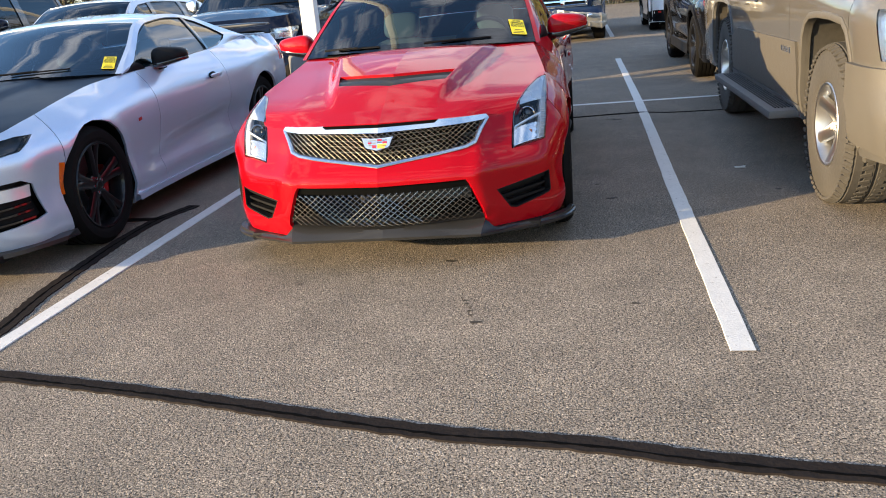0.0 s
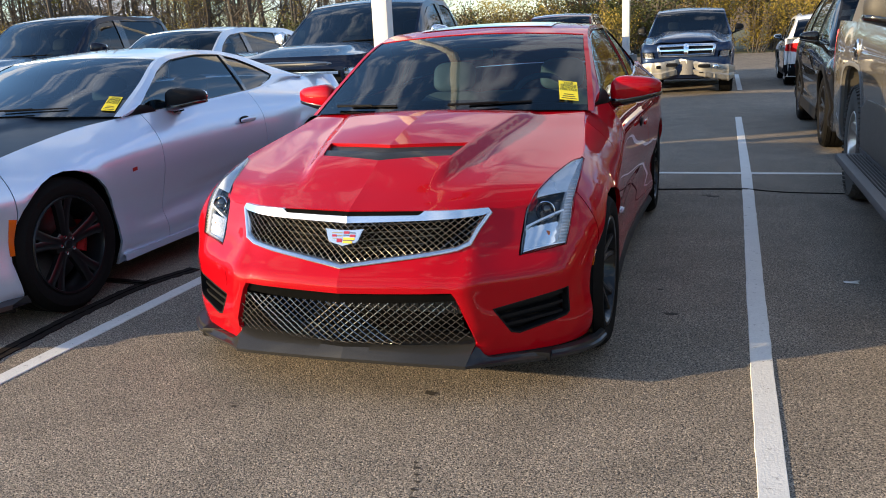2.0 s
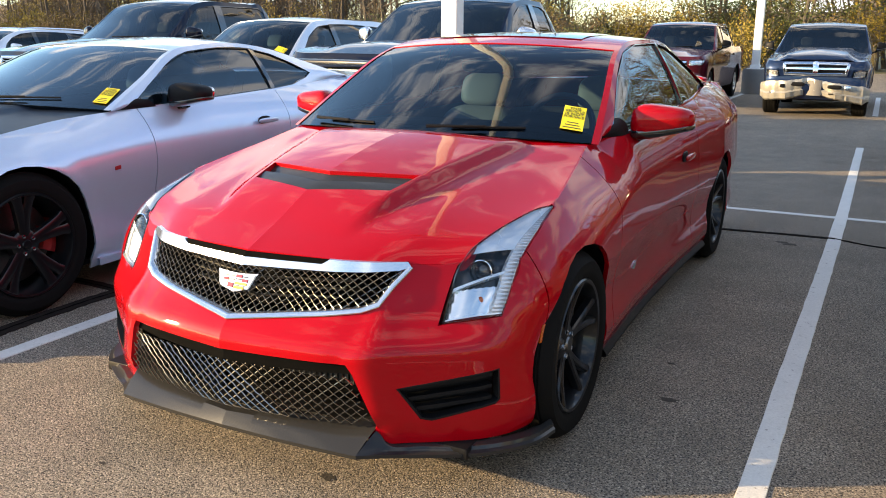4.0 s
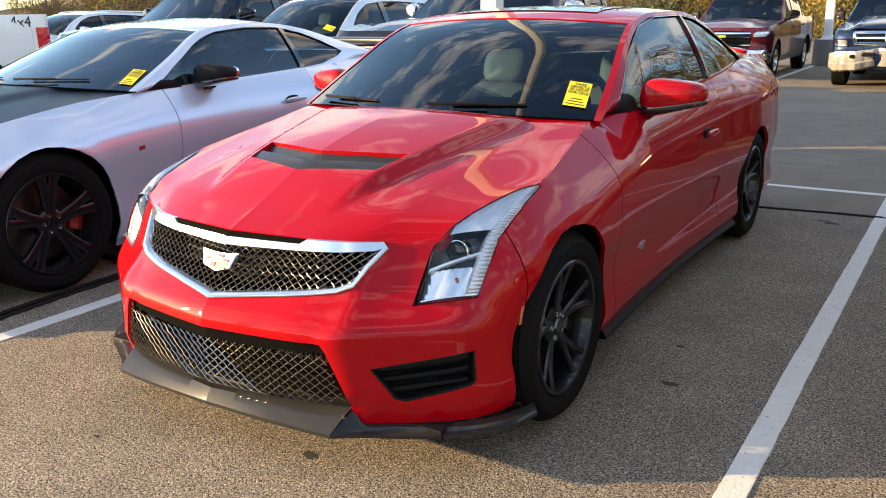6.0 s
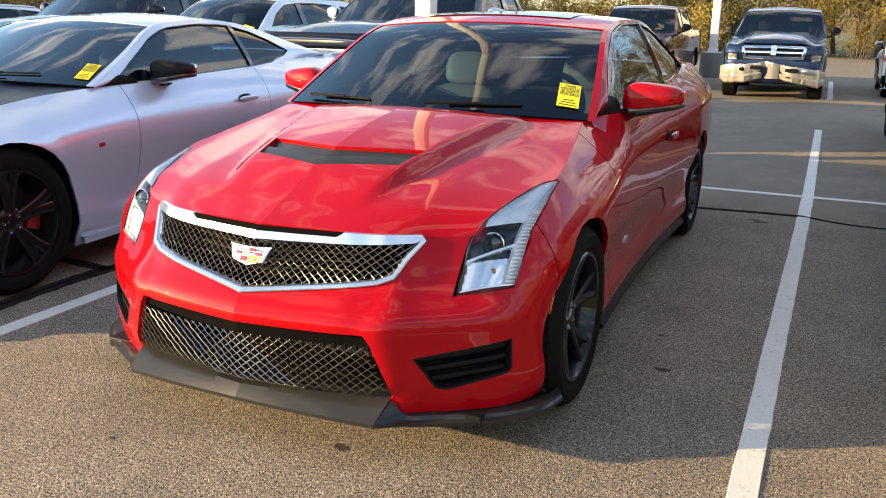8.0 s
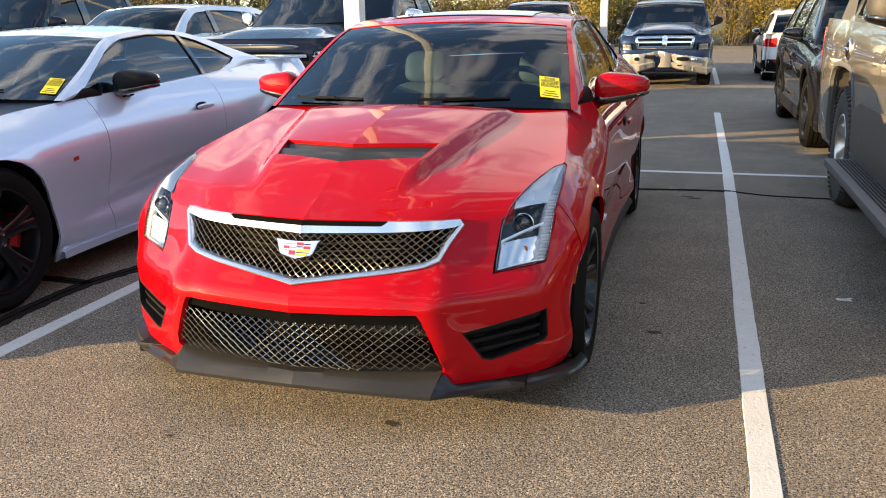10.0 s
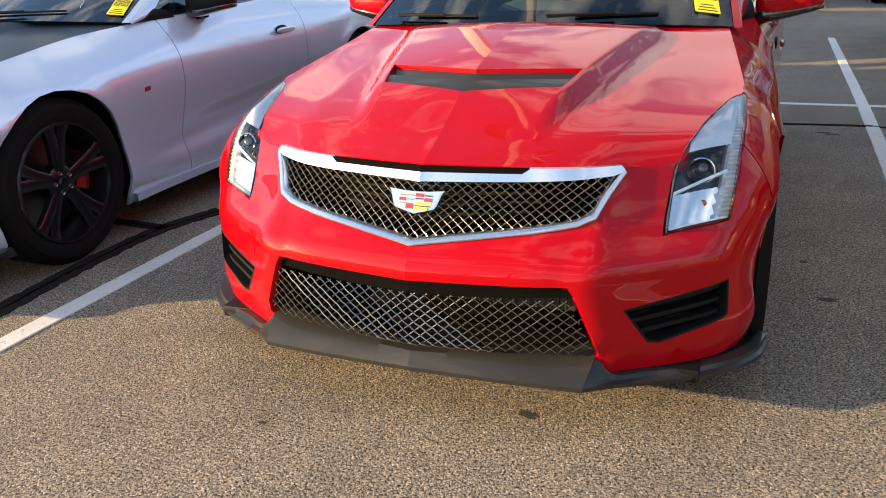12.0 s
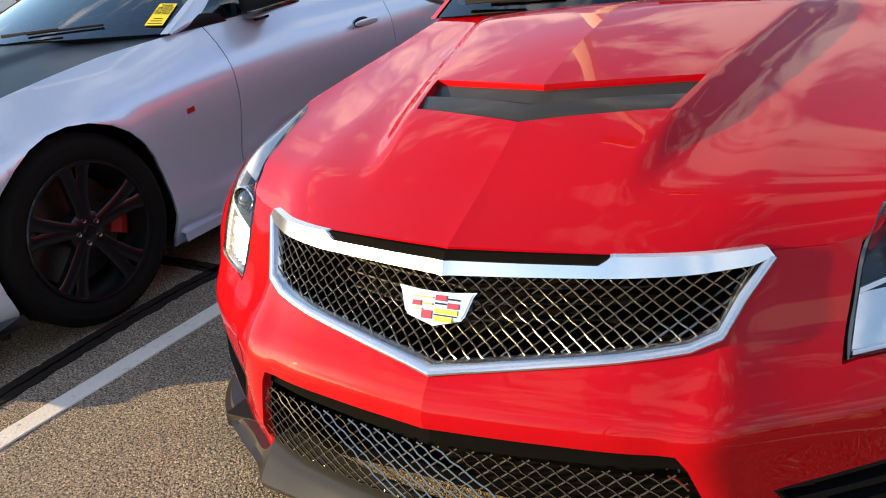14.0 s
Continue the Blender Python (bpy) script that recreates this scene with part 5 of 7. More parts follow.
def crest(parent, p, w, h, tilt):
    """A bright shield with plain blocks of colour."""
    shape = [(-0.5, 0.5), (-0.46, 0.36), (-0.385, -0.16), (-0.34, -0.28), (0, -0.5), (0.34, -0.28), (0.385, -0.16), (0.46, 0.36), (0.5, 0.5), (0.22, 0.43), (0, 0.41), (-0.22, 0.43)]
    def place(bm):
        bm.transform(Matrix.Translation(p) @ pose(0, 0, 0, 90 - tilt))
        return bm
    b = slab([(x * w, y * h) for x, y in shape], -0.012, 0.006)
    bmesh.ops.bevel(b, geom=[e for e in b.edges if e.calc_face_angle(0) > 0.6 and all(v.co.z > 0 for v in e.verts)], offset=0.003, segments=2, affect="EDGES")
    ob = part("crest", place(b), SATIN_CHROME, parent, "silver shield crest with red, yellow and dark blocks")
    for x0, x1, y0, y1, mt in ((-0.29, -0.02, 0.22, 0.26, GOLDE), (-0.28, -0.17, 0.0, 0.13, REDE), (-0.15, -0.02, 0.04, 0.09, GOLDE), (-0.26, -0.15, -0.11, -0.07, GOLDE), (-0.15, -0.02, -0.32, -0.10, REDE),
                               (0.01, 0.15, 0.18, 0.33, REDE), (0.17, 0.31, 0.22, 0.27, GLOSSB), (0.01, 0.15, 0.08, 0.13, GLOSSB), (0.17, 0.31, 0.0, 0.15, REDE), (0.01, 0.30, -0.16, -0.03, YELLOWE), (0.01, 0.29, -0.21, -0.175, GLOSSB), (0.01, 0.24, -0.36, -0.22, YELLOWE)):
        part("crest_block", place(slab([(x0 * w, y0 * h), (x1 * w, y0 * h), (x1 * w, y1 * h), (x0 * w, y1 * h)], 0.002, 0.0085)), mt, ob)
    return ob


crest(_g, Vector((0, -0.012, 0.614)), 0.158, 0.066, 28)
# lower mouth: backing coloured near-black for the shade deep inside
_m = insert(red, "lower_grille", R_MOUTH, 0.20, SHADE_BLACK, 0.0, 0.05, mid=True, label="wide dark lower grille behind woven wire")
_wl = [(0, 0.400), (0.436, 0.398), (0.488, 0.248), (0.47, 0.236), (0, 0.210)]
part("wire_mesh", wires(RSH, _wl, 0.006, 0.033, 0.0265, 0.0019), MESHM, _m)
part("black_visor", both(fill(RSH, RSH.fpoly([(0, 0.426), (0.42, 0.428), (0.440, 0.392), (0, 0.378)]), 0.016, 0.03, 0.03), False), SHADE_BLACK, _m)
_ic = box(0.14, 0.105, 0.345, 0.56, 0.05, 0.075, 0.004)
for _i in range(26):
    _ic = join(_ic, box(-0.12 + _i * 0.0205, 0.077, 0.345, 0.004, 0.012, 0.068))
part("intercooler", _ic, material("dull_cooler_metal", (0.06, 0.058, 0.054), 0.5, metal=0.6, grain=0.25, scale=120), _m)
for _sd in (1, -1):
    _f0 = fill(RSH, R_FOG, 0.06, 0.04)
    _f = part("corner_vent", _f0 if _sd > 0 else mirrored(_f0), BLACK, _rr)
    for _i in range(3):
        _z0 = 0.285 + _i * 0.032
        _p = RSH.fpoly([(0.605 - 0.018 * _i, _z0 - 0.012), (0.79, _z0 + 0.012 + 0.004 * _i), (0.79, _z0 + 0.023 + 0.004 * _i), (0.60 - 0.018 * _i, _z0)])
        _s = fill(RSH, _p, 0.018, 0.03, 0.03)
        part("vent_slat", _s if _sd > 0 else mirrored(_s), BLACK, _f)
    _e = frame_along(RSH, R_FOG, 0.007, 0.001, 0.04)
    part("vent_frame", _e if _sd > 0 else mirrored(_e), BLACK, _f)
    _d = fill(RSH, RSH.spoly([(0.36, 0.44), (0.372, 0.44), (0.376, 0.50), (0.362, 0.50)]), -0.002, 0.02, 0.01)
    part("side_reflector", _d if _sd > 0 else mirrored(_d), AMBER, _rr)


_tw = RSH.fpoly([(0.545, 0.400), (0.552, 0.390), (0.600, 0.400), (0.606, 0.410), (0.604, 0.455), (0.596, 0.462), (0.552, 0.452), (0.546, 0.444)])
part("tow_cover", mirrored(fill(RSH, _tw, -0.0012, 0.02, 0.004)), RED, _rr)


# carbon splitter: a folded middle blade and two swept ends
def splitter(parent):
    U, L = Curve([(0, -0.090, 0.210), (0.25, -0.056, 0.213), (0.40, -0.012, 0.217), (0.494, 0.03, 0.232)]), Curve([(0, -0.116, 0.174), (0.25, -0.105, 0.171), (0.40, -0.088, 0.166), (0.472, -0.077, 0.163)])
    rows = []
    for t in spread(0, 1, 0.016):
        a, b = U(t * U.k[-1]), L(t * L.k[-1])
        f = a.lerp(b, 0.55) + Vector((0, -0.003, 0.001))
        rows.append([a + Vector((0, 0.05, 0.004)), a, f, b, b + Vector((0, 0.004, -0.014)), b + Vector((0, 0.12, -0.010))])
    bm = loft(rows)
    bmesh.ops.recalc_face_normals(bm, faces=bm.faces[:])
    if sum(f.normal.y for f in bm.faces) > 0:
        bmesh.ops.reverse_faces(bm, faces=bm.faces[:])
    part("splitter_blade", both(bm, False), CARBON, parent, "grey carbon-weave front splitter blade")
    U2, L2 = Curve([(0.492, 0.02, 0.215), (0.525, 0.010, 0.178), (0.62, 0.062, 0.168), (0.80, 0.178, 0.166), (0.888, 0.30, 0.165), (0.912, 0.40, 0.163)]), Curve([(0.472, -0.077, 0.163), (0.53, -0.025, 0.157), (0.64, 0.040, 0.154), (0.81, 0.160, 0.152), (0.898, 0.288, 0.150), (0.921, 0.395, 0.148)])
    rows = []
    for t in spread(0, 1, 0.02):
        a, b = U2(t * U2.k[-1]), L2(t * L2.k[-1])
        rows.append([a + Vector((-0.02, 0.03, 0.0)), a, a.lerp(b, 0.6) + Vector((-0.004, 0.006, -0.002)), b, b + Vector((0, 0.004, -0.013)), b + Vector((-0.06, 0.08, -0.010))])
    bm = loft(rows)
    bmesh.ops.recalc_face_normals(bm, faces=bm.faces[:])
    for b in (bm, mirrored(bm)):
        part("splitter_end", b, CARBON, parent)


splitter(_rr)
# Flat pan and wheel slabs added to stop sun leaking under the car.
part("belly_light_block", box(0, 2.15, 0.150, 1.50, 4.1, 0.04, 0.01), BLACK, _rr)
for _sd in (1, -1):
    part("wheel_light_block", box(_sd * 0.72, 0.31, 0.140, 0.26, 0.02, 0.05, 0.006, pose(0, 0, 0, 0, 0, 30 * _sd)), BLACK, _rr)
# hood vent: two carbon blades lying in the opening
def on_hood(x, y, d):
    u, v = uv_of(red["hoodf"], abs(x), y)
    p = red["hoodf"](max(0.0, min(1.0, u)), max(0.0, min(1.0, v)))
    return Vector((x, y, p.z - d))


for _k0, _k1, _d0, _d1 in ((-0.06, 0.46, 0.004, 0.014), (0.52, 1.10, 0.010, 0.034)):
    _rows = []
    for _x in spread(-0.315, 0.315, 0.0315):
        _ax = abs(_x)
        _ya, _yb = lerp(0.372, 0.452, _ax / 0.3), lerp(0.508, 0.600, _ax / 0.315)
        _row = [on_hood(_x, lerp(_ya, _yb, lerp(_k0, _k1, q)), lerp(_d1, _d0, q) - 0.002 * math.sin(math.pi * q)) for q in (0.0, 0.35, 0.7, 1.0)]
        _rows.append(_row + [_row[-1] - Vector((0, -0.004, 0.012))])
    _b = loft(_rows)
    bmesh.ops.recalc_face_normals(_b, faces=_b.faces[:])
    if sum(f.normal.z for f in _b.faces) < 0:
        bmesh.ops.reverse_faces(_b, faces=_b.faces[:])
    part("vent_blade", _b, CARBON, red["hood"], "carbon-weave blade in the hood vent")
part("vent_well", box(0, 0.52, 0.755, 0.60, 0.22, 0.02), BLACK, red["hood"])
# mirrors, wipers, badge, skirts, spoiler, sunroof
for _sd in (1, -1):
    _b, _ = trim(spread(1.36, 1.62, 0.05), spread(-0.02, 0.62, 0.1), [(1.37, -0.01), (1.47, 0.55), (1.535, 0.60), (1.60, 0.30), (1.62, -0.01)])
    bend(_b, lambda y, v: RCAB.G(y, v, -0.004))
    rim(_b, [e for e in _b.edges if e.is_boundary], lambda c: Vector((-0.02, 0, 0)))
    part("mirror_sail", _b if _sd > 0 else mirrored(_b), BLACK, _rr)
mirror_pair(_rr, 0.905, 1.70, 1.015, RED, (0.255, 0.14, 0.15), 0.08)


def wiper(r, cab, w0, w1, y0, y1):
    pts = [cab.T(lerp(w0, w1, k / 8), lerp(y0, y1, (k / 8)), -0.018) for k in range(9)]
    a = part("wiper_arm", tube(pts[:6], [0.008, 0.007, 0.006, 0.005, 0.005, 0.005], 6), BLACK, r)
    part("wiper_blade", tube([p + Vector((0, 0.02, -0.006)) for p in pts[2:]], 0.005, 6), BLACK, a)


wiper(_rr, RCAB, 0.10, 0.62, 1.315, 1.345)
wiper(_rr, RCAB, -0.78, -0.28, 1.335, 1.325)
for _sd in (1, -1):
    _p = RSH.P(RSH.sy(1.50, 0.41), 0.41)
    part("fender_badge", slab([(-0.03, 0.0), (-0.012, 0.012), (0.038, 0.016), (0.015, -0.012), (0.0, -0.012)], 0.0, 0.005), SATIN_CHROME, _rr).matrix_local = Matrix.Translation((_sd * (_p.x + 0.001), _p.y, _p.z)) @ pose(0, 0, 0, 90, 0, 90 * _sd)
    _rows = []
    for _y in spread(1.06, 3.10, 0.1):
        _q = RSH.P(RSH.sy(_y, 0.19), 0.19)
        _rows.append([Vector((_sd * (_q.x + a), _y, 0.19 + b)) for a, b in ((-0.03, 0.0), (0.002, -0.006), (0.016, -0.026), (0.014, -0.038), (-0.03, -0.042))])
    _b = loft(_rows)
    bmesh.ops.recalc_face_normals(_b, faces=_b.faces[:])
    part("side_skirt", _b, BLACK, _rr, "thin black side skirt")
part("spoiler", blob((0, 4.47, 1.085), (1.22, 0.16, 0.06), 3, f=lambda c: Vector((c.x, c.y - 0.10 * (c.x / 0.6) ** 2, c.z - 0.01 * (c.x / 0.6) ** 2))), RED, _rr)
_b, _ = trim(spread(-0.66, 0.66, 0.1), spread(2.12, 2.62, 0.1))
bend(_b, lambda w, y: RCAB.T(w, y, -0.004))
part("sunroof", _b, GLOSSB, red["roof"])
insert(red, "tail_light", RSH.spoly([(4.35, 0.72), (4.52, 0.72), (4.50, 1.0), (4.38, 1.0)]), -0.004, REDLENS)
window_card(red, 0.845, 1.44, (0.092, 0.168), CARD, -9)


# ---- the silver coupe beside it ----
def s_crease(x, y, z):
    """A hollow low on the door under a sharp rising edge, and a rolled lip round each wheel opening."""
    off = 0.0
    for yw in (0.945, 3.75):
        d = math.hypot(y - yw, z - 0.356)
        if 0.36 < d < 0.52 and y > 0.45:
            off -= 0.012 * math.exp(-((d - 0.40) / 0.035) ** 2)
    if 1.42 < y < 3.3 and z < 0.62:
        zc = 0.33 + 0.16 * (y - 1.42) / 1.6
        on = smooth(1.42, 1.75, y) * (1 - smooth(2.9, 3.3, y))
        off += 0.030 * on * (max(0.0, 1 - (z - zc) / 0.10) if z > zc else max(0.0, 1 - (zc - z) / max(0.06, zc - 0.20)))
    return off


SSH = Shell([(0, 0, 0.735), (0.3, 0.02, 0.735), (0.6, 0.09, 0.74), (0.78, 0.19, 0.755), (0.885, 0.34, 0.785), (0.93, 0.55, 0.825), (0.945, 0.93, 0.885), (0.932, 1.3, 0.925), (0.922, 1.7, 0.950), (0.915, 2.3, 0.962),
             (0.925, 2.9, 0.985), (0.955, 3.74, 1.035), (0.93, 4.2, 1.05), (0.85, 4.6, 1.04), (0.6, 4.75, 1.03), (0, 4.78, 1.02)], 0.15,
            [(0.14, 0.06), (0.2, 0.02), (0.3, 0.0), (0.45, 0.0), (0.52, 0.02), (0.6, 0.02), (0.66, 0.03), (0.72, 0.07), (0.78, 0.14)],
            [(0.14, 0.055), (0.2, 0.03), (0.28, 0.016), (0.36, 0.03), (0.46, 0.038), (0.56, 0.016), (0.64, 0.0), (0.72, 0.0), (0.8, 0.008), (1.0, 0.03)],
            [(0.15, 0.08), (0.3, 0.03), (0.55, 0.0), (0.8, 0.0), (0.95, 0.03), (1.05, 0.08)],
            [(0.3, 0.11), (0.93, 0.135), (1.3, 0.15), (1.7, 0.11), (2.3, 0.075), (3.0, 0.10), (3.74, 0.20), (4.3, 0.2)], 0.2, extra=s_crease)
SCAB = Cabin(SSH, [(0.80, 1.60, 0.955), (0.715, 1.95, 1.115), (0.612, 2.28, 1.262), (0.580, 2.55, 1.298), (0.572, 2.9, 1.305), (0.592, 3.25, 1.262), (0.645, 3.6, 1.170), (0.73, 4.05, 1.05)],
             [(1.6, 0.03), (2.3, 0.03), (2.8, 0.036), (3.4, 0.03), (4.0, 0.02)], [(1.6, 0.24), (2.28, 0.07), (2.5, 0.0), (3.1, 0.0), (3.3, -0.04), (4.05, -0.15)])
S_HEAD = SSH.fpoly([(0.50, 0.672), (0.70, 0.645)]) + SSH.spoly([(0.355, 0.678), (0.415, 0.708), (0.488, 0.748), (0.40, 0.752)]) + SSH.fpoly([(0.62, 0.722), (0.50, 0.702)])
S_INTAKE = SSH.fpoly([(0.52, 0.25), (0.70, 0.275)]) + SSH.spoly([(0.30, 0.302), (0.36, 0.308), (0.428, 0.325), (0.41, 0.40), (0.384, 0.50), (0.32, 0.53)]) + SSH.fpoly([(0.60, 0.52), (0.52, 0.50)])
S_GRILLE = SSH.fpoly([(0, 0.27), (0.40, 0.28), (0.44, 0.35), (0.42, 0.56), (0.36, 0.60), (0, 0.61)])
S_SLIT = SSH.fpoly([(0, 0.655), (0.46, 0.668), (0.47, 0.695), (0, 0.70)])
silver = body("silver_coupe", "silver two-door muscle coupe with satin black hood and black wheels", pose(-2.80, -0.29, 0), SILVER, SSH, SCAB,
              dict(yf=0.945, yr=3.75, z=0.356, arch=0.388, x=0.925, R=0.356, W=0.27, rim=0.262, face=WHEELB, handle=SILVER, kw=dict(groups=5, split=0.165, spoke_w=(0.056, 0.052), dish=0.03, red=True)),
              [1.80, 3.03], dict(corner=0.66, yw=1.62, bow=0.22, rise=0.012, mid=0.04, du=0.05, dv=0.04,
                                 shape=lambda x, y: 0.022 * smooth(0.1, 0.5, y) * (1 - smooth(0.30, 0.42, abs(x)))),
              [[(1.77, 0.04), (1.81, 0.52), (1.93, 0.76), (2.15, 0.87), (2.4, 0.915), (2.7, 0.92), (3.015, 0.915), (3.015, 0.04)],
               [(3.025, 0.04), (3.025, 0.91), (3.2, 0.86), (3.38, 0.72), (3.51, 0.52), (3.55, 0.42), (3.47, 0.22), (3.27, 0.05)]],
              step=0.035, roof_span=(2.29, 3.25), front_holes=[S_HEAD, S_INTAKE, S_GRILLE, S_SLIT], hood_mat=HOODB, seat_y=2.6, seat_z=0.18, dash_y=1.9, rear_glass=MIDGLASS, seats=GREYLEATHER, glass=pane("bright_glass", (0.30, 0.42, 0.50), 1.75))
_sr = silver["root"]
# Same unseen pan and slabs, added to keep sunlight from under this car.
part("belly_light_block", box(0, 2.2, 0.150, 1.52, 4.2, 0.04, 0.01), BLACK, _sr)
for _sd in (1, -1):
    part("wheel_light_block", box(_sd * 0.76, 0.50, 0.140, 0.26, 0.02, 0.06, 0.006, pose(0, 0, 0, 0, 0, 25 * _sd)), BLACK, _sr)
lamp(silver, "headlight", S_HEAD, 0.05, LAMPD, LENS, (("projector_lens", (SSH.sx(0.62, 0.68), 0.68), 0.026, LAMPW, 0.035), ("projector_lens", (SSH.sx(0.74, 0.685), 0.685), 0.026, LAMPW, 0.035)))
insert(silver, "corner_intake", S_INTAKE, 0.06, BLACK, 0.0)
insert(silver, "intake_fin", SSH.fpoly([(0.56, 0.432)]) + SSH.spoly([(0.31, 0.434), (0.372, 0.436), (0.374, 0.50), (0.32, 0.497)]) + SSH.fpoly([(0.58, 0.495)]), 0.012, PALE, 0.03)
for _z in (0.305, 0.345, 0.385):
    insert(silver, "intake_slat", SSH.fpoly([(0.53, _z - 0.01)]) + SSH.spoly([(0.365, _z + 0.012), (0.365, _z + 0.022)]) + SSH.fpoly([(0.53, _z)]), 0.02, GLOSSB, 0.03)
insert(silver, "lower_grille", S_GRILLE, 0.06, BLACK, 0.0, mid=True)
insert(silver, "upper_grille", S_SLIT, 0.04, BLACK, 0.0, mid=True)
part("grille_lattice", wires(SSH, [(0, 0.27), (0.40, 0.28), (0.44, 0.35), (0.42, 0.56), (0.36, 0.60), (0, 0.61)], 0.03, 0.05, 0.036, 0.004), GLOSSB, _sr)
insert(silver, "side_marker", SSH.spoly([(0.552, 0.395), (0.585, 0.39), (0.603, 0.565), (0.566, 0.572)]), -0.004, AMBER, 0.02, label="upright amber side marker")
insert(silver, "fender_badge", SSH.spoly([(1.49, 0.652), (1.53, 0.656), (1.53, 0.676), (1.49, 0.672)]), -0.004, CALIPER, 0.01)
insert(silver, "tail_light", SSH.spoly([(4.35, 0.80), (4.60, 0.80), (4.60, 0.93), (4.40, 0.93)]), -0.004, REDLENS, 0.02)
_rows = []
for _x in spread(-0.93, 0.93, 0.06):
    _q = SSH.P(SSH.sx(min(0.9, abs(_x)), 0.2), 0.2)
    _rows.append([Vector((_x, _q.y + a, 0.16 + b)) for a, b in ((0.06, 0.03), (-0.035, 0.012), (-0.04, -0.01), (0.08, -0.012))])
_b = loft(_rows, True)
bmesh.ops.recalc_face_normals(_b, faces=_b.faces[:])
part("splitter", _b, SATINB, _sr)
for _sd in (1, -1):
    _b = loft([[Vector((_sd * (SSH.P(SSH.sy(y, 0.2), 0.2).x + a), y, 0.19 + c)) for a, c in ((-0.04, 0.015), (0.012, 0.006), (0.016, -0.03), (-0.04, -0.04))] for y in spread(1.34, 3.34, 0.2)])
    bmesh.ops.recalc_face_normals(_b, faces=_b.faces[:])
    part("side_skirt", _b, SILVER, _sr)
mirror_pair(_sr, 0.915, 2.10, 1.02, BLACK, (0.22, 0.15, 0.14), 0.09)
for _sd in (1, -1):
    _b, _ = trim(spread(1.64, 1.96, 0.05), spread(-0.02, 0.62, 0.1), [(1.65, -0.01), (1.76, 0.50), (1.80, 0.56), (1.90, 0.25), (1.94, -0.01)])
    bend(_b, lambda y, v: SCAB.G(y, v, -0.004))
    rim(_b, [e for e in _b.edges if e.is_boundary], lambda c: Vector((-0.02, 0, 0)))
    part("mirror_sail", _b if _sd > 0 else mirrored(_b), BLACK, _sr)
wiper(_sr, SCAB, 0.02, 0.62, 1.625, 1.665)
wiper(_sr, SCAB, -0.80, -0.25, 1.64, 1.64)
part("spoiler", blob((0, 4.60, 1.135), (1.66, 0.2, 0.05), 3, f=lambda c: Vector((c.x, c.y - 0.12 * (c.x / 0.75) ** 2, c.z))), SATINB, _sr)
window_card(silver, 0.89, 1.735, (0.08, 0.17), CARD, -6)


# ---- trucks and wagons ----
def truck_shell(hz=1.12, belt=1.27, L=5.86, w=1.02, bedz=1.32, nose=0.0, zb=0.36, flat=0.02):
    return Shell([(0, nose, hz), (0.5, nose + flat, hz), (0.8, 0.07 + nose, hz), (0.93, 0.16 + nose, hz + 0.01), (0.99, 0.34, hz + 0.03), (w, 0.7, hz + 0.06), (w, 1.4, lerp(hz, belt, 0.8)), (w, 1.9, belt - 0.01),
                  (w, 3.0, belt), (w, 4.2, lerp(belt, bedz, 0.7)), (w, L - 0.3, bedz), (w - 0.04, L - 0.06, bedz), (0.6, L - 0.01, bedz), (0, L, bedz)], zb,
                 [(zb, 0.05), (zb + 0.1, 0.0), (0.66, 0.0), (0.70, 0.05), (0.76, 0.06), (hz - 0.08, 0.07), (hz, 0.11)],
                 [(zb, 0.05), (zb + 0.1, 0.025), (0.7, 0.012), (0.95, 0.0), (1.1, 0.004), (1.3, 0.02)], [(zb, 0.02), (1.4, 0.02)],
                 [(0.3, 0.06), (1.4, 0.06), (1.9, 0.045), (4, 0.03), (5.8, 0.02)], 0.14, blend=(0.03, 0.3), tail=(0.2, 0.05))


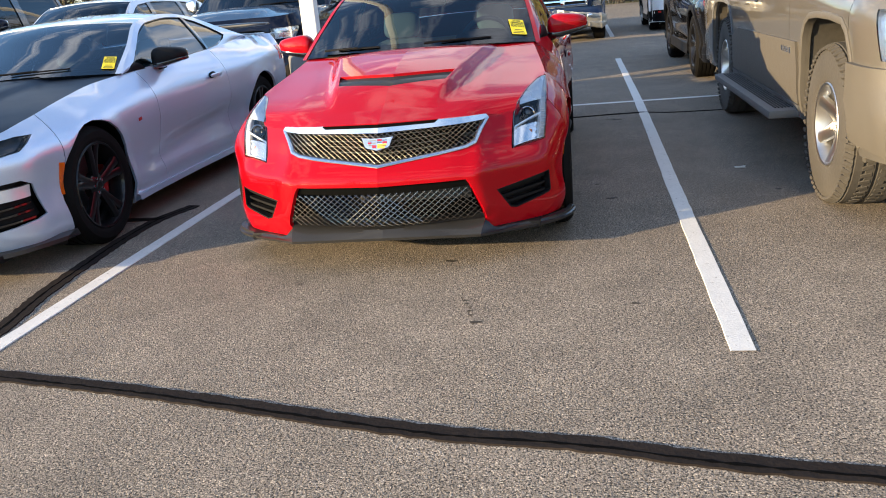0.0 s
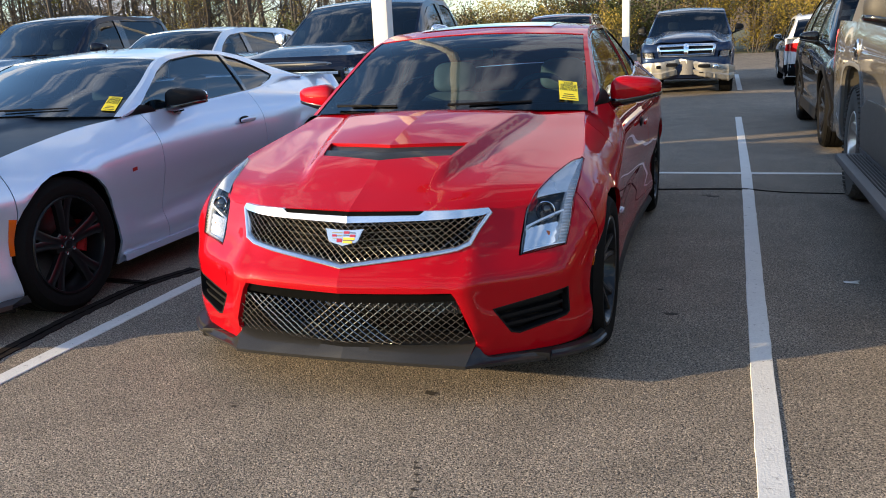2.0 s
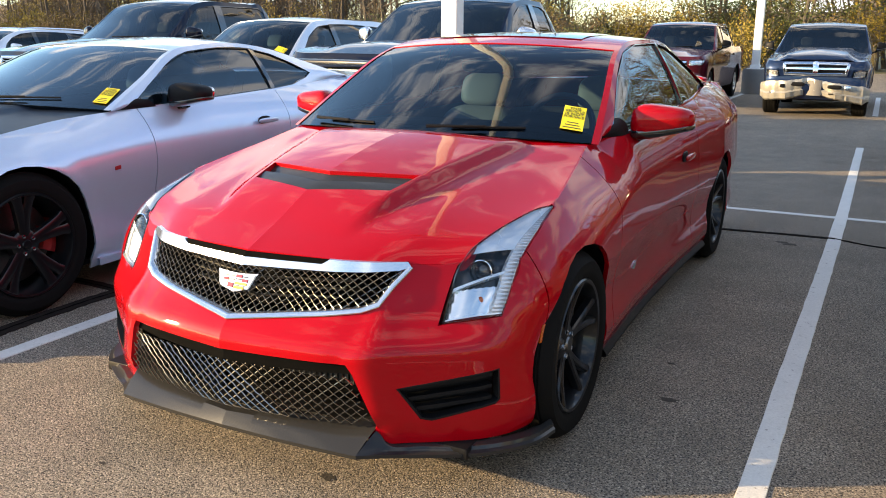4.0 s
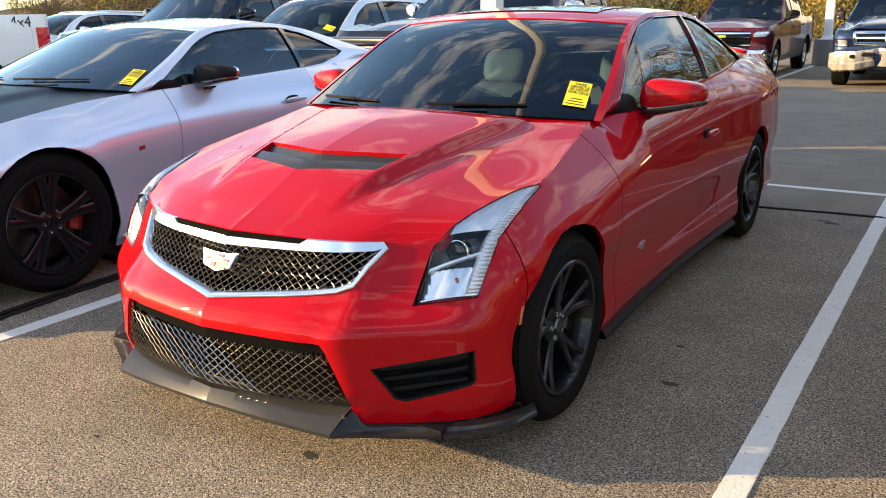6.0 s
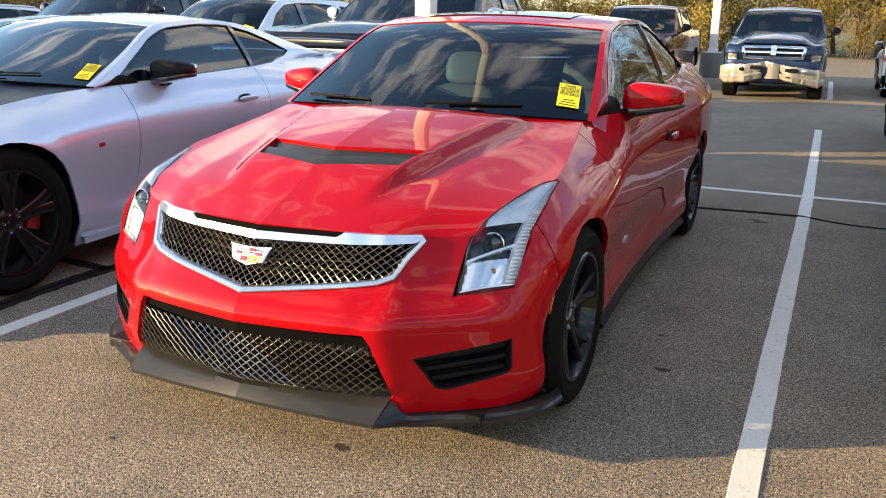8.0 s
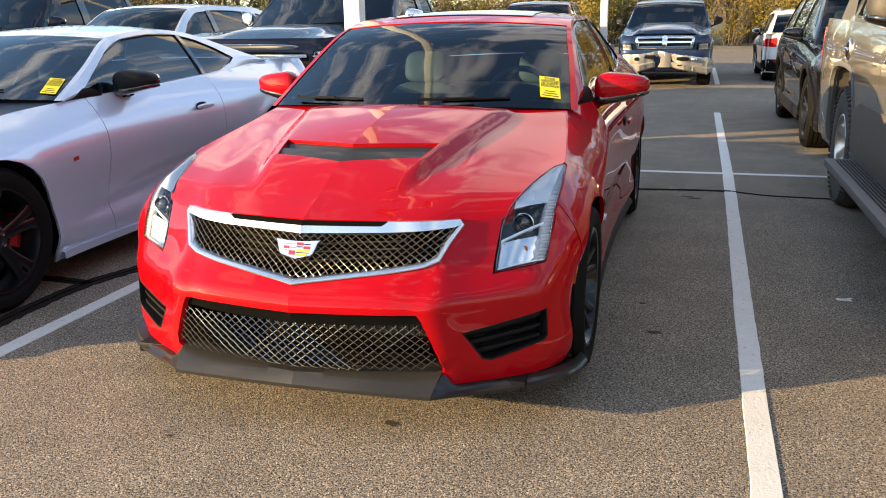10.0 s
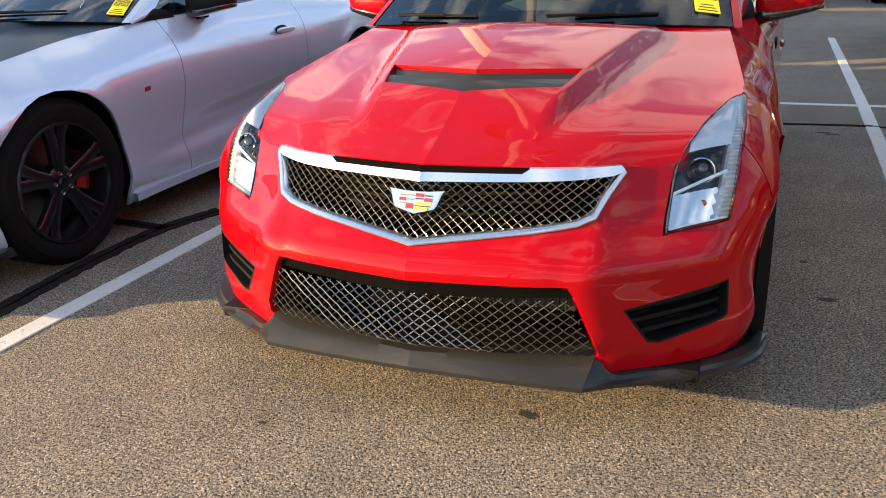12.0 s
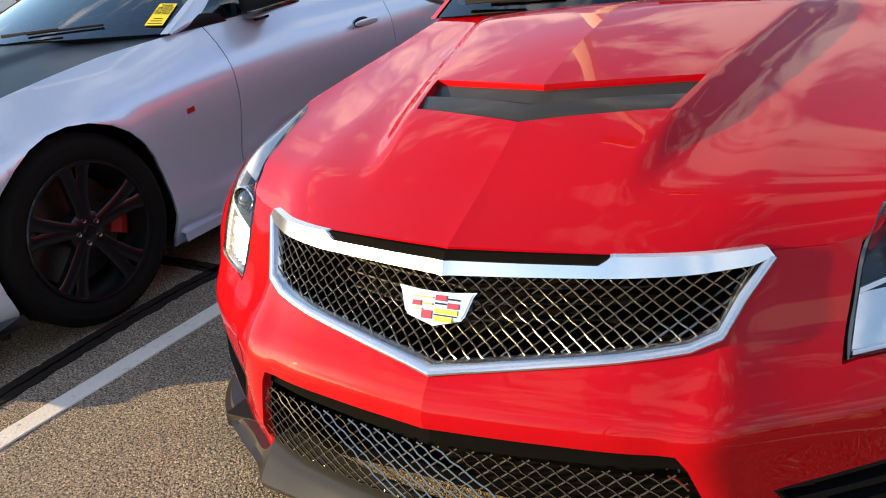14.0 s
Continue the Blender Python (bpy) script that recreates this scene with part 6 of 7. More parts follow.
def truck(name, label, m, paint, style, roof=1.90, yc=4.35, wheels=None, bedc=None, rails=None, glass=MIDGLASS, **kw):
    sh = kw.get("sh") or truck_shell(**kw.get("shell", {}))
    belt = sh.top(sh.sy(2.4))
    cab = Cabin(sh, rails or [(0.93, 1.62, belt - 0.02), (0.86, 2.0, belt + 0.24), (0.785, 2.4, roof - 0.10), (0.765, 2.65, roof - 0.045), (0.76, 3.4, roof - 0.035), (0.762, yc - 0.55, roof - 0.045), (0.772, yc - 0.26, roof - 0.075), (0.84, yc - 0.10, belt + 0.3), (0.92, yc, belt + 0.01)],
                [(1.6, 0.03), (2.6, 0.04), (3.4, 0.045), (yc, 0.02)], [(1.6, 0.20), (2.4, 0.06), (2.8, 0.0), (yc, 0.0)])
    w = dict(yf=0.98, yr=4.72, z=0.405, arch=0.47, x=0.99, R=0.405, W=0.28, rim=0.24, face=ALLOY, handle=paint, kw=dict(groups=6, spoke_w=(0.08, 0.06), dish=0.05))
    w.update(wheels or {})
    hz = sh.top(0)
    if style == "ram":
        gr = sh.fpoly([(0, 0.82), (0.58, 0.83), (0.62, 1.05), (0.58, 1.085), (0, 1.095)])
        hd = sh.fpoly([(0.66, 0.80), (0.93, 0.815), (0.945, 0.925), (0.68, 0.92)])
    elif style == "old":
        gr = sh.fpoly([(0, 0.74), (0.62, 0.75), (0.62, 1.06), (0, 1.07)])
        hd = sh.fpoly([(0.66, 0.80), (0.95, 0.82), (0.96, 1.04), (0.66, 1.05)])
    else:
        gr = sh.fpoly([(0, 0.68), (0.60, 0.69), (0.64, 0.86), (0.62, 1.02), (0.55, 1.04), (0, 1.05)])
        hd = sh.fpoly([(0.66, 0.93), (0.93, 0.94), (0.97, 1.06), (0.66, 1.05)])
    doors = [1.72, 2.95, yc - 0.12] if yc > 3.6 else [1.72, yc - 0.12]
    wins = [[(1.95, 0.05), (2.06, 0.55), (2.25, 0.80), (2.55, 0.88), (2.88, 0.89), (2.88, 0.05)]]
    if yc > 3.6:
        wins.append([(3.0, 0.05), (3.0, 0.89), (yc - 0.42, 0.885), (yc - 0.28, 0.8), (yc - 0.24, 0.05)])
    out = body(name, label, m, paint, sh, cab, w, doors, dict(corner=0.86, yw=1.70, bow=0.22, rise=0.02, mid=kw.get("mid", 0.05), du=0.1, dv=0.08, shape=kw.get("hood", lambda x, y: 0.03 * smooth(0.1, 0.5, y) * (1 - smooth(0.42, 0.55, abs(x))))),
               wins, kw.get("category", "pickup truck"), step=kw.get("step", 0.07), roof_span=(2.42, yc - 0.24), front_holes=[gr, hd], bed=bedc or (paint if kw.get("bed", True) else None), seats=GREYLEATHER, seat_y=2.65, seat_z=0.62, dash_y=1.95, seat_x=0.42,
               glass=glass, rear_glass=kw.get("rear_glass", DARKGLASS), tyre=kw.get("tyre", RUBBER), pillar=kw.get("pillar"))
    r = out["root"]
    insert(out, "grille", gr, 0.07, BLACK, 0.0, 0.08, mid=True)
    lamp(out, "headlight", hd, 0.05, kw.get("lampm", LAMPW), LENS)
    bump = kw.get("bumper", CHROME)
    if style == "new":
        for z, h in ((0.985, 0.035), (0.90, 0.028), (0.74, 0.025)):
            insert(out, "grille_bar", sh.fpoly([(0, z), (0.60, z + 0.005), (0.60, z + h), (0, z + h)]), -0.01, bump if z < 0.95 else CHROME, 0.05, 0.1, mid=True)
        for k in range(5):
            insert(out, "grille_slat", sh.fpoly([(0, 0.77 + k * 0.025), (0.58, 0.775 + k * 0.025), (0.58, 0.783 + k * 0.025), (0, 0.778 + k * 0.025)]), 0.03, GLOSSB, 0.02, 0.1, mid=True)
        insert(out, "lamp_bar", sh.fpoly([(0.66, 0.995), (0.95, 1.0), (0.95, 1.015), (0.66, 1.01)]), 0.006, CHROME, 0.02)
        insert(out, "badge", sh.fpoly([(0, 0.915), (0.09, 0.922), (0.09, 0.955), (0, 0.962)]), -0.02, YELLOWE, 0.02, mid=True)
    elif style == "old":
        insert(out, "grille_bar", sh.fpoly([(0, 0.88), (0.64, 0.885), (0.64, 0.94), (0, 0.94)]), -0.015, CHROME, 0.05, 0.1, mid=True)
        for k in range(9):
            if k not in (4, 5):
                insert(out, "grille_slat", sh.fpoly([(0, 0.76 + k * 0.032), (0.6, 0.765 + k * 0.032), (0.6, 0.775 + k * 0.032), (0, 0.772 + k * 0.032)]), 0.02, CHROME, 0.02, 0.1, mid=True)
        part("grille_frame", both(frame_along(sh, [p for p in gr[:4]], 0.03, 0.012, 0.05, closed=False, mid=True), False), CHROME, r)
    else:
        part("grille_frame", both(frame_along(sh, gr[:5], 0.055, 0.02, 0.06, closed=False, mid=True), False), CHROME, r)
        insert(out, "grille_cross", sh.fpoly([(0, 0.945), (0.60, 0.945), (0.60, 0.978), (0, 0.98)]), -0.015, CHROME, 0.06, 0.1, mid=True)
        insert(out, "grille_post", sh.fpoly([(0, 0.84), (0.04, 0.84), (0.055, 1.09), (0, 1.11)]), -0.022, CHROME, 0.06, 0.1, mid=True)
        for k in range(7):
            insert(out, "grille_slat", sh.fpoly([(0.05, 0.855 + k * 0.033), (0.57, 0.86 + k * 0.033), (0.57, 0.868 + k * 0.033), (0.05, 0.866 + k * 0.033)]), 0.03, GLOSSB, 0.02, 0.1)
    if kw.get("front_bumper", True):
        insert(out, "bumper_bar", sh.fpoly([(0, 0.44), (0.70, 0.44), (0.97, 0.46), (0.985, 0.58), (0.97, 0.655), (0, 0.66)]), -0.02, bump, 0.06, 0.08, mid=True)
        insert(out, "bumper_opening", sh.fpoly([(0, 0.46), (0.40, 0.46), (0.44, 0.55), (0, 0.55)]), -0.026, BLACK, 0.02, 0.1, mid=True)
        insert(out, "fog_lamp", sh.fpoly([(0.68, 0.50), (0.80, 0.50), (0.80, 0.575), (0.68, 0.57)]), -0.026, BLACK, 0.02)
    mirror_pair(r, 1.12, 2.05, belt + 0.12, kw.get("mirror", paint), kw.get("mirror_size", (0.20, 0.14, 0.20)), 0.08)
    wiper(r, cab, 0.05, 0.7, 1.66, 1.70)
    insert(out, "tail_light", sh.spoly([(sh.ymax - kw.get("tail", 0.14), 0.90), (sh.ymax - 0.05, 0.90), (sh.ymax - 0.05, 1.23), (sh.ymax - kw.get("tail", 0.14), 1.23)]), -0.006, REDLENS, 0.02)
    return out


t1 = truck("pickup_truck", "dark navy crew-cab pickup truck facing the red coupe's row", pose(-3.15, 5.45, 0), NAVY, "new", mirror=SATIN_CHROME, roof=1.85, bumper=GLOSSB, wheels=dict(face=WHEELB), shell=dict(hz=1.18), yc=3.7)
t2 = truck("pickup_truck", "dark navy crew-cab pickup truck with chrome grille", pose(-8.6, 5.75, 0), NAVY, "old", rear_glass=DARKGLASS)
t3 = truck("pickup_truck", "wine red crew-cab pickup truck with chrome bumper and yellow badge", pose(-2.28, 15.35, 0) @ Matrix.Scale(0.9, 4), WINE, "new", mirror=BLACK)
t4 = truck("pickup_truck", "white pickup truck with red tail light and dark 4x4 lettering", pose(-9.74, -0.45, 0), WHITEP, "new", shell=dict(bedz=1.40), tail=0.28)
_c = bpy.data.curves.new("lettering", "FONT")
_c.body, _c.size, _c.extrude = "4x4", 0.20, 0.001
_o = new("tmp", _c)
_me = bpy.data.meshes.new_from_object(_o.evaluated_get(bpy.context.evaluated_depsgraph_get()))
bpy.data.objects.remove(_o)
_me.materials.clear()
_me.materials.append(INK)
_o = new("decal", _me)
_o.parent = t4["root"]
_o.matrix_local = pose(1.021, 5.22, 1.24, 90, 0, 90)

# the blue pickup with the crumpled bumper
t5 = truck("pickup_truck", "old dark blue pickup truck with crumpled grey front bumper", pose(0.70, 14.45, 0) @ Matrix.Scale(0.89, 4), BLUEP, "ram", roof=1.88, yc=3.45, front_bumper=False, mirror=BLACK, mid=0.06, shell=dict(hz=1.10, L=5.6), lampm=LAMPW,
           wheels=dict(yf=0.88, yr=4.3, R=0.39, z=0.39), hood=lambda x, y: 0.09 * smooth(0.0, 0.25, y) * (1 - smooth(0.55, 0.72, abs(x))))


def crumpled_bumper(r):
    hi = table([(-1.0, 0.66), (-0.9, 0.70), (-0.5, 0.72), (-0.2, 0.765), (-0.12, 0.79), (0.14, 0.73), (0.4, 0.69), (0.9, 0.63), (1.0, 0.59)])
    lo = table([(-1.0, 0.38), (-0.9, 0.31), (-0.5, 0.34), (-0.2, 0.42), (0.14, 0.43), (0.4, 0.37), (0.9, 0.28), (1.0, 0.34)])
    dep = table([(-1.03, 0.22), (-0.92, 0.0), (-0.5, -0.13), (-0.2, -0.05), (-0.12, 0.02), (0.02, -0.09), (0.14, -0.03), (0.4, -0.13), (0.92, 0.0), (1.03, 0.22)])
    rows = []
    g = random.Random(3)
    for x in spread(-1.02, 1.02, 0.04):
        y, zt, zb = dep(x) + g.uniform(-0.01, 0.01), hi(x) + g.uniform(-0.008, 0.008), lo(x) + g.uniform(-0.008, 0.008)
        rows.append([Vector((x, y + a + g.uniform(-0.006, 0.006), lerp(zb, zt, b))) for a, b in ((0.14, 1.0), (0.02, 1.0), (0.0, 0.86), (0.025, 0.55), (0.03, 0.45), (0.0, 0.36), (0.03, 0.08), (0.12, 0.0))])
    bm = loft(rows)
    bmesh.ops.recalc_face_normals(bm, faces=bm.faces[:])
    b = part("crumpled_bumper", bm, material("dull_bumper_metal", (0.34, 0.325, 0.29), 0.42, metal=0.45, grain=0.15, scale=20, blotch=0.3, bump=0.006), r, "dented dull grey metal bumper")
    for x0, x1, z in ((-0.62, -0.52, 0.62), (-0.44, -0.16, 0.66), (0.26, 0.52, 0.62)):
        part("bumper_slot", blob(((x0 + x1) / 2, dep((x0 + x1) / 2) + 0.0, z), (x1 - x0, 0.05, 0.075), 4), BLACK, b)
    fold = loft([[Vector((x, dep(x) - 0.012, z)) for z in (0.44, 0.58, 0.74)] for x in spread(-0.12, 0.15, 0.09)])
    bmesh.ops.recalc_face_normals(fold, faces=fold.faces[:])
    part("bent_plate", fold, CONCRETE, b, "bent dark plate in the middle of the bumper")
    part("fog_lamp", blob((0.62, -0.09, 0.60), (0.13, 0.06, 0.10), 2.4), LAMPW, b)
    part("tow_hook", tube([(0.3, 0.0, 0.5), (0.3, -0.1, 0.48), (0.36, -0.12, 0.48), (0.4, -0.05, 0.5)], 0.016, 6), BLACK, b)


crumpled_bumper(t5["root"])


def wagon(name, label, m, paint, L=4.75, w=0.94, H=1.66, belt=1.03, hz=0.94, yf=0.9, yr=3.68, R=0.36, face=ALLOY, category="car", pillar=None, rear_glass=DARKGLASS, lampm=LAMPW, cladding=None, rails=True):
    sh = Shell([(0, 0, hz), (0.45, 0.04, hz), (0.72, 0.14, hz + 0.005), (0.87, 0.30, hz + 0.02), (0.92, 0.5, hz + 0.04), (w, 0.9, hz + 0.06), (w, 1.4, belt), (w, 2.2, belt + 0.02), (w, 3.2, belt + 0.06), (w, 4.1, belt + 0.08),
                (w - 0.06, L - 0.25, belt + 0.09), (0.62, L - 0.04, belt + 0.09), (0, L, belt + 0.09)], 0.22,
               [(0.22, 0.05), (0.3, 0.0), (0.55, 0.0), (0.62, 0.03), (0.85, 0.07), (1.0, 0.14)], [(0.22, 0.05), (0.32, 0.012), (0.45, 0.03), (0.6, 0.012), (0.75, 0.0), (0.9, 0.005), (1.1, 0.02)], [(0.22, 0.05), (0.5, 0.0), (0.8, 0.02), (1.1, 0.05)],
               [(0.3, 0.09), (1.4, 0.09), (2, 0.05), (4.6, 0.05)], 0.16, blend=(0.05, 0.4), tail=(0.3, 0.08))
    cab = Cabin(sh, [(0.82, 1.22, belt - 0.02), (0.74, 1.6, belt + 0.27), (0.665, 2.0, H - 0.08), (0.645, 2.3, H - 0.04), (0.64, 3.2, H - 0.035), (0.65, L - 0.75, H - 0.08), (0.72, L - 0.35, belt + 0.35), (0.80, L - 0.12, belt + 0.10)],
                [(1.2, 0.03), (2.2, 0.035), (3.4, 0.035), (L, 0.02)], [(1.2, 0.22), (2.0, 0.08), (2.4, 0.0), (3.4, 0.0), (L - 0.5, -0.03), (L, -0.06)])
    hd = sh.fpoly([(0.52, 0.70), (0.80, 0.72), (0.87, 0.85), (0.80, 0.86), (0.52, 0.78)])
    gr = sh.fpoly([(0, 0.46), (0.42, 0.47), (0.50, 0.66), (0.48, 0.76), (0, 0.78)])
    b1, b2 = 1.35, 2.42
    out = body(name, label, m, paint, sh, cab, dict(yf=yf, yr=yr, z=R, arch=R + 0.045, x=w - 0.02, R=R, W=0.24, rim=R - 0.12, face=face, handle=paint, kw=dict(groups=5, split=0.16, spoke_w=(0.04, 0.035), dish=0.03)),
               [b1, b2, 3.4], dict(corner=0.70, yw=1.30, bow=0.22, rise=0.015, mid=0.05, du=0.1, dv=0.08),
               [[(1.52, 0.05), (1.62, 0.55), (1.8, 0.78), (2.1, 0.87), (2.38, 0.88), (2.38, 0.05)], [(2.46, 0.05), (2.46, 0.88), (3.1, 0.88), (3.34, 0.86), (3.36, 0.05)], [(3.44, 0.08), (3.44, 0.85), (L - 0.9, 0.80), (L - 0.62, 0.55), (L - 0.55, 0.15)]],
               category, step=0.07, roof_span=(2.02, L - 0.62), front_holes=[hd, gr], seats=GREYLEATHER, seat_y=2.15, seat_z=0.42, dash_y=1.5, rear_glass=rear_glass, pillar=pillar)
    r = out["root"]
    insert(out, "grille", gr, 0.05, BLACK, 0.0, 0.08, mid=True)
    part("grille_frame", both(frame_along(sh, gr[:4], 0.025, 0.01, 0.04, closed=False, mid=True), False), CHROME, r)
    insert(out, "grille_bar", sh.fpoly([(0, 0.61), (0.45, 0.61), (0.46, 0.64), (0, 0.64)]), -0.006, CHROME, 0.04, 0.1, mid=True)
    lamp(out, "headlight", hd, 0.05, lampm, LENS)
    mirror_pair(r, w + 0.07, 1.70, belt + 0.10, paint, (0.20, 0.13, 0.14), 0.06)
    insert(out, "tail_light", sh.spoly([(L - 0.165, 0.88), (L - 0.15, 0.83), (L - 0.12, 0.80), (L - 0.10, 0.83), (L - 0.09, 0.90), (L - 0.10, 0.97), (L - 0.13, 1.01), (L - 0.155, 0.96)]), -0.008, REDLENS, 0.02)
    insert(out, "rear_reflector", [(sh.sy(L - 0.12, 0.5), 0.46), (sh.sy(L - 0.05, 0.5), 0.46), (sh.sy(L - 0.05, 0.5), 0.50), (sh.sy(L - 0.12, 0.5), 0.50)], -0.014, REDLENS, 0.01)
    insert(out, "lower_bumper", [(sh.sy(L - 0.3, 0.4), 0.24), (sh.L - 0.001, 0.24), (sh.L - 0.001, 0.55), (sh.sy(L - 0.3, 0.4), 0.50)], -0.008, cladding or BLACK, 0.03, mid=True)
    for sd in (1, -1):
        pts = [cab.T(sd * 0.86, y, -0.03) for y in spread(2.2, L - 0.9, 0.2)]
        if rails:
            part("roof_rail", tube([cab.T(sd * 0.86, 2.15, 0)] + pts + [cab.T(sd * 0.86, L - 0.85, 0)], 0.014, 6), SATIN_CHROME if cladding is None else BLACK, r)
        rows = [[Vector((sd * (sh.P(sh.sy(y, 0.3), 0.3).x + a), y, 0.27 + c)) for a, c in ((-0.03, 0.12), (0.012, 0.10), (0.014, -0.03), (-0.03, -0.05))] for y in spread(yf + R + 0.06, yr - R - 0.06, 0.3)]
        b = loft(rows)
        bmesh.ops.recalc_face_normals(b, faces=b.faces[:])
        part("sill_cladding", b, cladding or BLACK, r)
        for yy in (yf, yr):
            ring = []
            for a in spread(-0.25, math.pi + 0.25, 0.2):
                yv, zv = yy + (R + 0.045) * math.cos(a), R + (R + 0.045) * math.sin(a)
                yo, zo = yy + (R + 0.105) * math.cos(a), R + (R + 0.105) * math.sin(a)
                p, q = sh.P(sh.sy(yv, max(0.23, zv)), max(0.23, zv)), sh.P(sh.sy(yo, max(0.23, zo)), max(0.23, zo))
                ring.append([Vector((sd * (p.x - 0.01), yv, zv)), Vector((sd * (p.x + 0.012), yv, zv)), Vector((sd * (q.x + 0.012), yo, zo)), Vector((sd * (q.x - 0.005), yo, zo))])
            b = loft(ring)
            bmesh.ops.recalc_face_normals(b, faces=b.faces[:])
            part("arch_trim", b, cladding or BLACK, r)
    return out


w1 = wagon("crossover", "pale silver crossover with chrome window trim", pose(-5.95, 5.75, 0), ICE, category="crossover", H=1.61, rails=False)
window_card(w1, 0.80, 1.42, (0.10, 0.15), [""] * 4, 70)
w2 = wagon("crossover", "glossy black crossover with black wheels beside the bay line", pose(3.28, 6.03, 0), BLACKP, face=WHEELB, category="crossover", yf=0.90, yr=3.66, cladding=BLACK, H=1.70, R=0.38)
w3 = wagon("compact_crossover", "small white crossover with red tail lamps and black sills", pose(3.40, 19.6, 0, 0, 0, 180) @ Matrix.Scale(0.87, 4), WHITEP, L=4.25, w=0.89, H=1.64, yf=0.82, yr=3.36, R=0.34, category="crossover")
w4 = wagon("sedan", "pale silver sedan with dark windows", pose(-16.9, 9.3, 0, 0, 0, 0), ICE, L=4.85, H=1.48, belt=0.98, hz=0.86, category="sedan")

# ---- the pewter truck beside the bay line ----
ASH = truck_shell(hz=1.10, belt=1.24, L=5.60, w=1.0, bedz=1.30)
ava = truck("utility_truck", "dusty pewter utility truck with tan cladding and alloy wheels", pose(3.22, -0.13, 0, 0, 0, -0.3), PEWTER, "old", sh=ASH, roof=1.88, yc=4.45, step=0.045, mirror=MIRRORB, mirror_size=(0.27, 0.16, 0.22), tyre=DUSTY_RUBBER, front_bumper=False, bumper=CLADDING,
            wheels=dict(yf=0.95, yr=4.20, R=0.425, z=0.425, arch=0.478, x=0.975, W=0.29, rim=0.225, face=ALLOY, handle=SATIN_CHROME, oval=True, square=1.0, liner=LINER, kw=dict(groups=6, spoke_w=(0.085, 0.065), dish=0.06, tread=True)))
_ar = ava["root"]
insert(ava, "bumper_cover", ASH.fpoly([(0, 0.38), (0.9, 0.40), (1.0, 0.44)]) + [(ASH.sy(0.455, 0.45), 0.42), (ASH.sy(0.455, 0.5), 0.55), (ASH.sy(0.50, 0.6), 0.62), (ASH.sy(0.47, 0.78), 0.80), (ASH.sy(0.12, 0.78), 0.78), (0.0, 0.76)], -0.03, CLADDING, 0.05, 0.06, mid=True)
insert(ava, "door_cladding", ASH.spoly([(1.48, 0.46), (3.66, 0.46), (3.66, 0.72), (3.4, 0.80), (1.52, 0.82)]), -0.016, CLADDING, 0.03, 0.08, label="tan lower door cladding")
insert(ava, "sill_cladding", ASH.spoly([(1.46, 0.38), (3.70, 0.38), (3.68, 0.455), (1.47, 0.455)]), -0.022, STONE_CLAD, 0.03, 0.08)
for _i in range(6):
    insert(ava, "sill_stud", ASH.spoly([(1.75 + _i * 0.32, 0.40), (1.83 + _i * 0.32, 0.40), (1.83 + _i * 0.32, 0.435), (1.75 + _i * 0.32, 0.435)]), -0.028, CLADDING, 0.01)
for _i, _wd in enumerate((0.03, 0.026, 0.032, 0.026, 0.03, 0.026)):
    insert(ava, "badge_bar", ASH.spoly([(1.62 + _i * 0.042, 0.745), (1.62 + _i * 0.042 + _wd, 0.745), (1.62 + _i * 0.042 + _wd, 0.775), (1.62 + _i * 0.042, 0.785)]), -0.020, SATIN_CHROME, 0.006)
for _sd in (1, -1):
    for _yy, _mat in ((0.95, CLADDING), (4.20, STONE_CLAD)):
        _b = frame_along(ASH, ASH.spoly([(a, max(0.40, b)) for a, b in arch(_yy, 0.425, 0.478, ASH.zb, square=1.0)[:-2]]), -0.035, 0.010, 0.04, closed=False)
        part("wheel_flare", _b if _sd > 0 else mirrored(_b), _mat, _ar)
    _b = box(_sd * 1.03, 2.55, 0.40, 0.24, 2.1, 0.05, 0.015)
    _brd = part("running_board", _b, STONE_CLAD, _ar, "grey running board with ribbed top")
    for _i in range(7):
        part("board_rib", box(_sd * (0.97 + _i * 0.02), 2.55, 0.427, 0.007, 1.9, 0.006), BLACK, _brd)
    for _yy in (1.7, 2.55, 3.4):
        part("board_bracket", box(_sd * 0.88, _yy, 0.39, 0.2, 0.05, 0.03, 0.005), BLACK, _brd)
    _s = loft([[Vector((_sd * x, y, z)) for x, z in ((0.955, 1.25), (0.90, 1.25 + k), (0.86, 1.25 + k))] for y, k in ((4.3, 0.52), (4.55, 0.40), (4.85, 0.22), (5.2, 0.05))])
    bmesh.ops.recalc_face_normals(_s, faces=_s.faces[:])
    part("sail_panel", _s, CLADDING, _ar)


# ---- trees round the lot ----
def limb(p, d, length, r, rng, steps=5, droop=0.0, wander=0.25):
    pts, rad = [p.copy()], [r]
    for k in range(steps):
        d = (d + Vector((rng.uniform(-1, 1), rng.uniform(-1, 1), rng.uniform(-0.5, 0.8))) * wander * 0.5 - Vector((0, 0, droop))).normalized()
        p = p + d * (length / steps)
        pts.append(p.copy())
        rad.append(r * (1 - 0.8 * (k + 1) / steps))
    return pts, rad, d


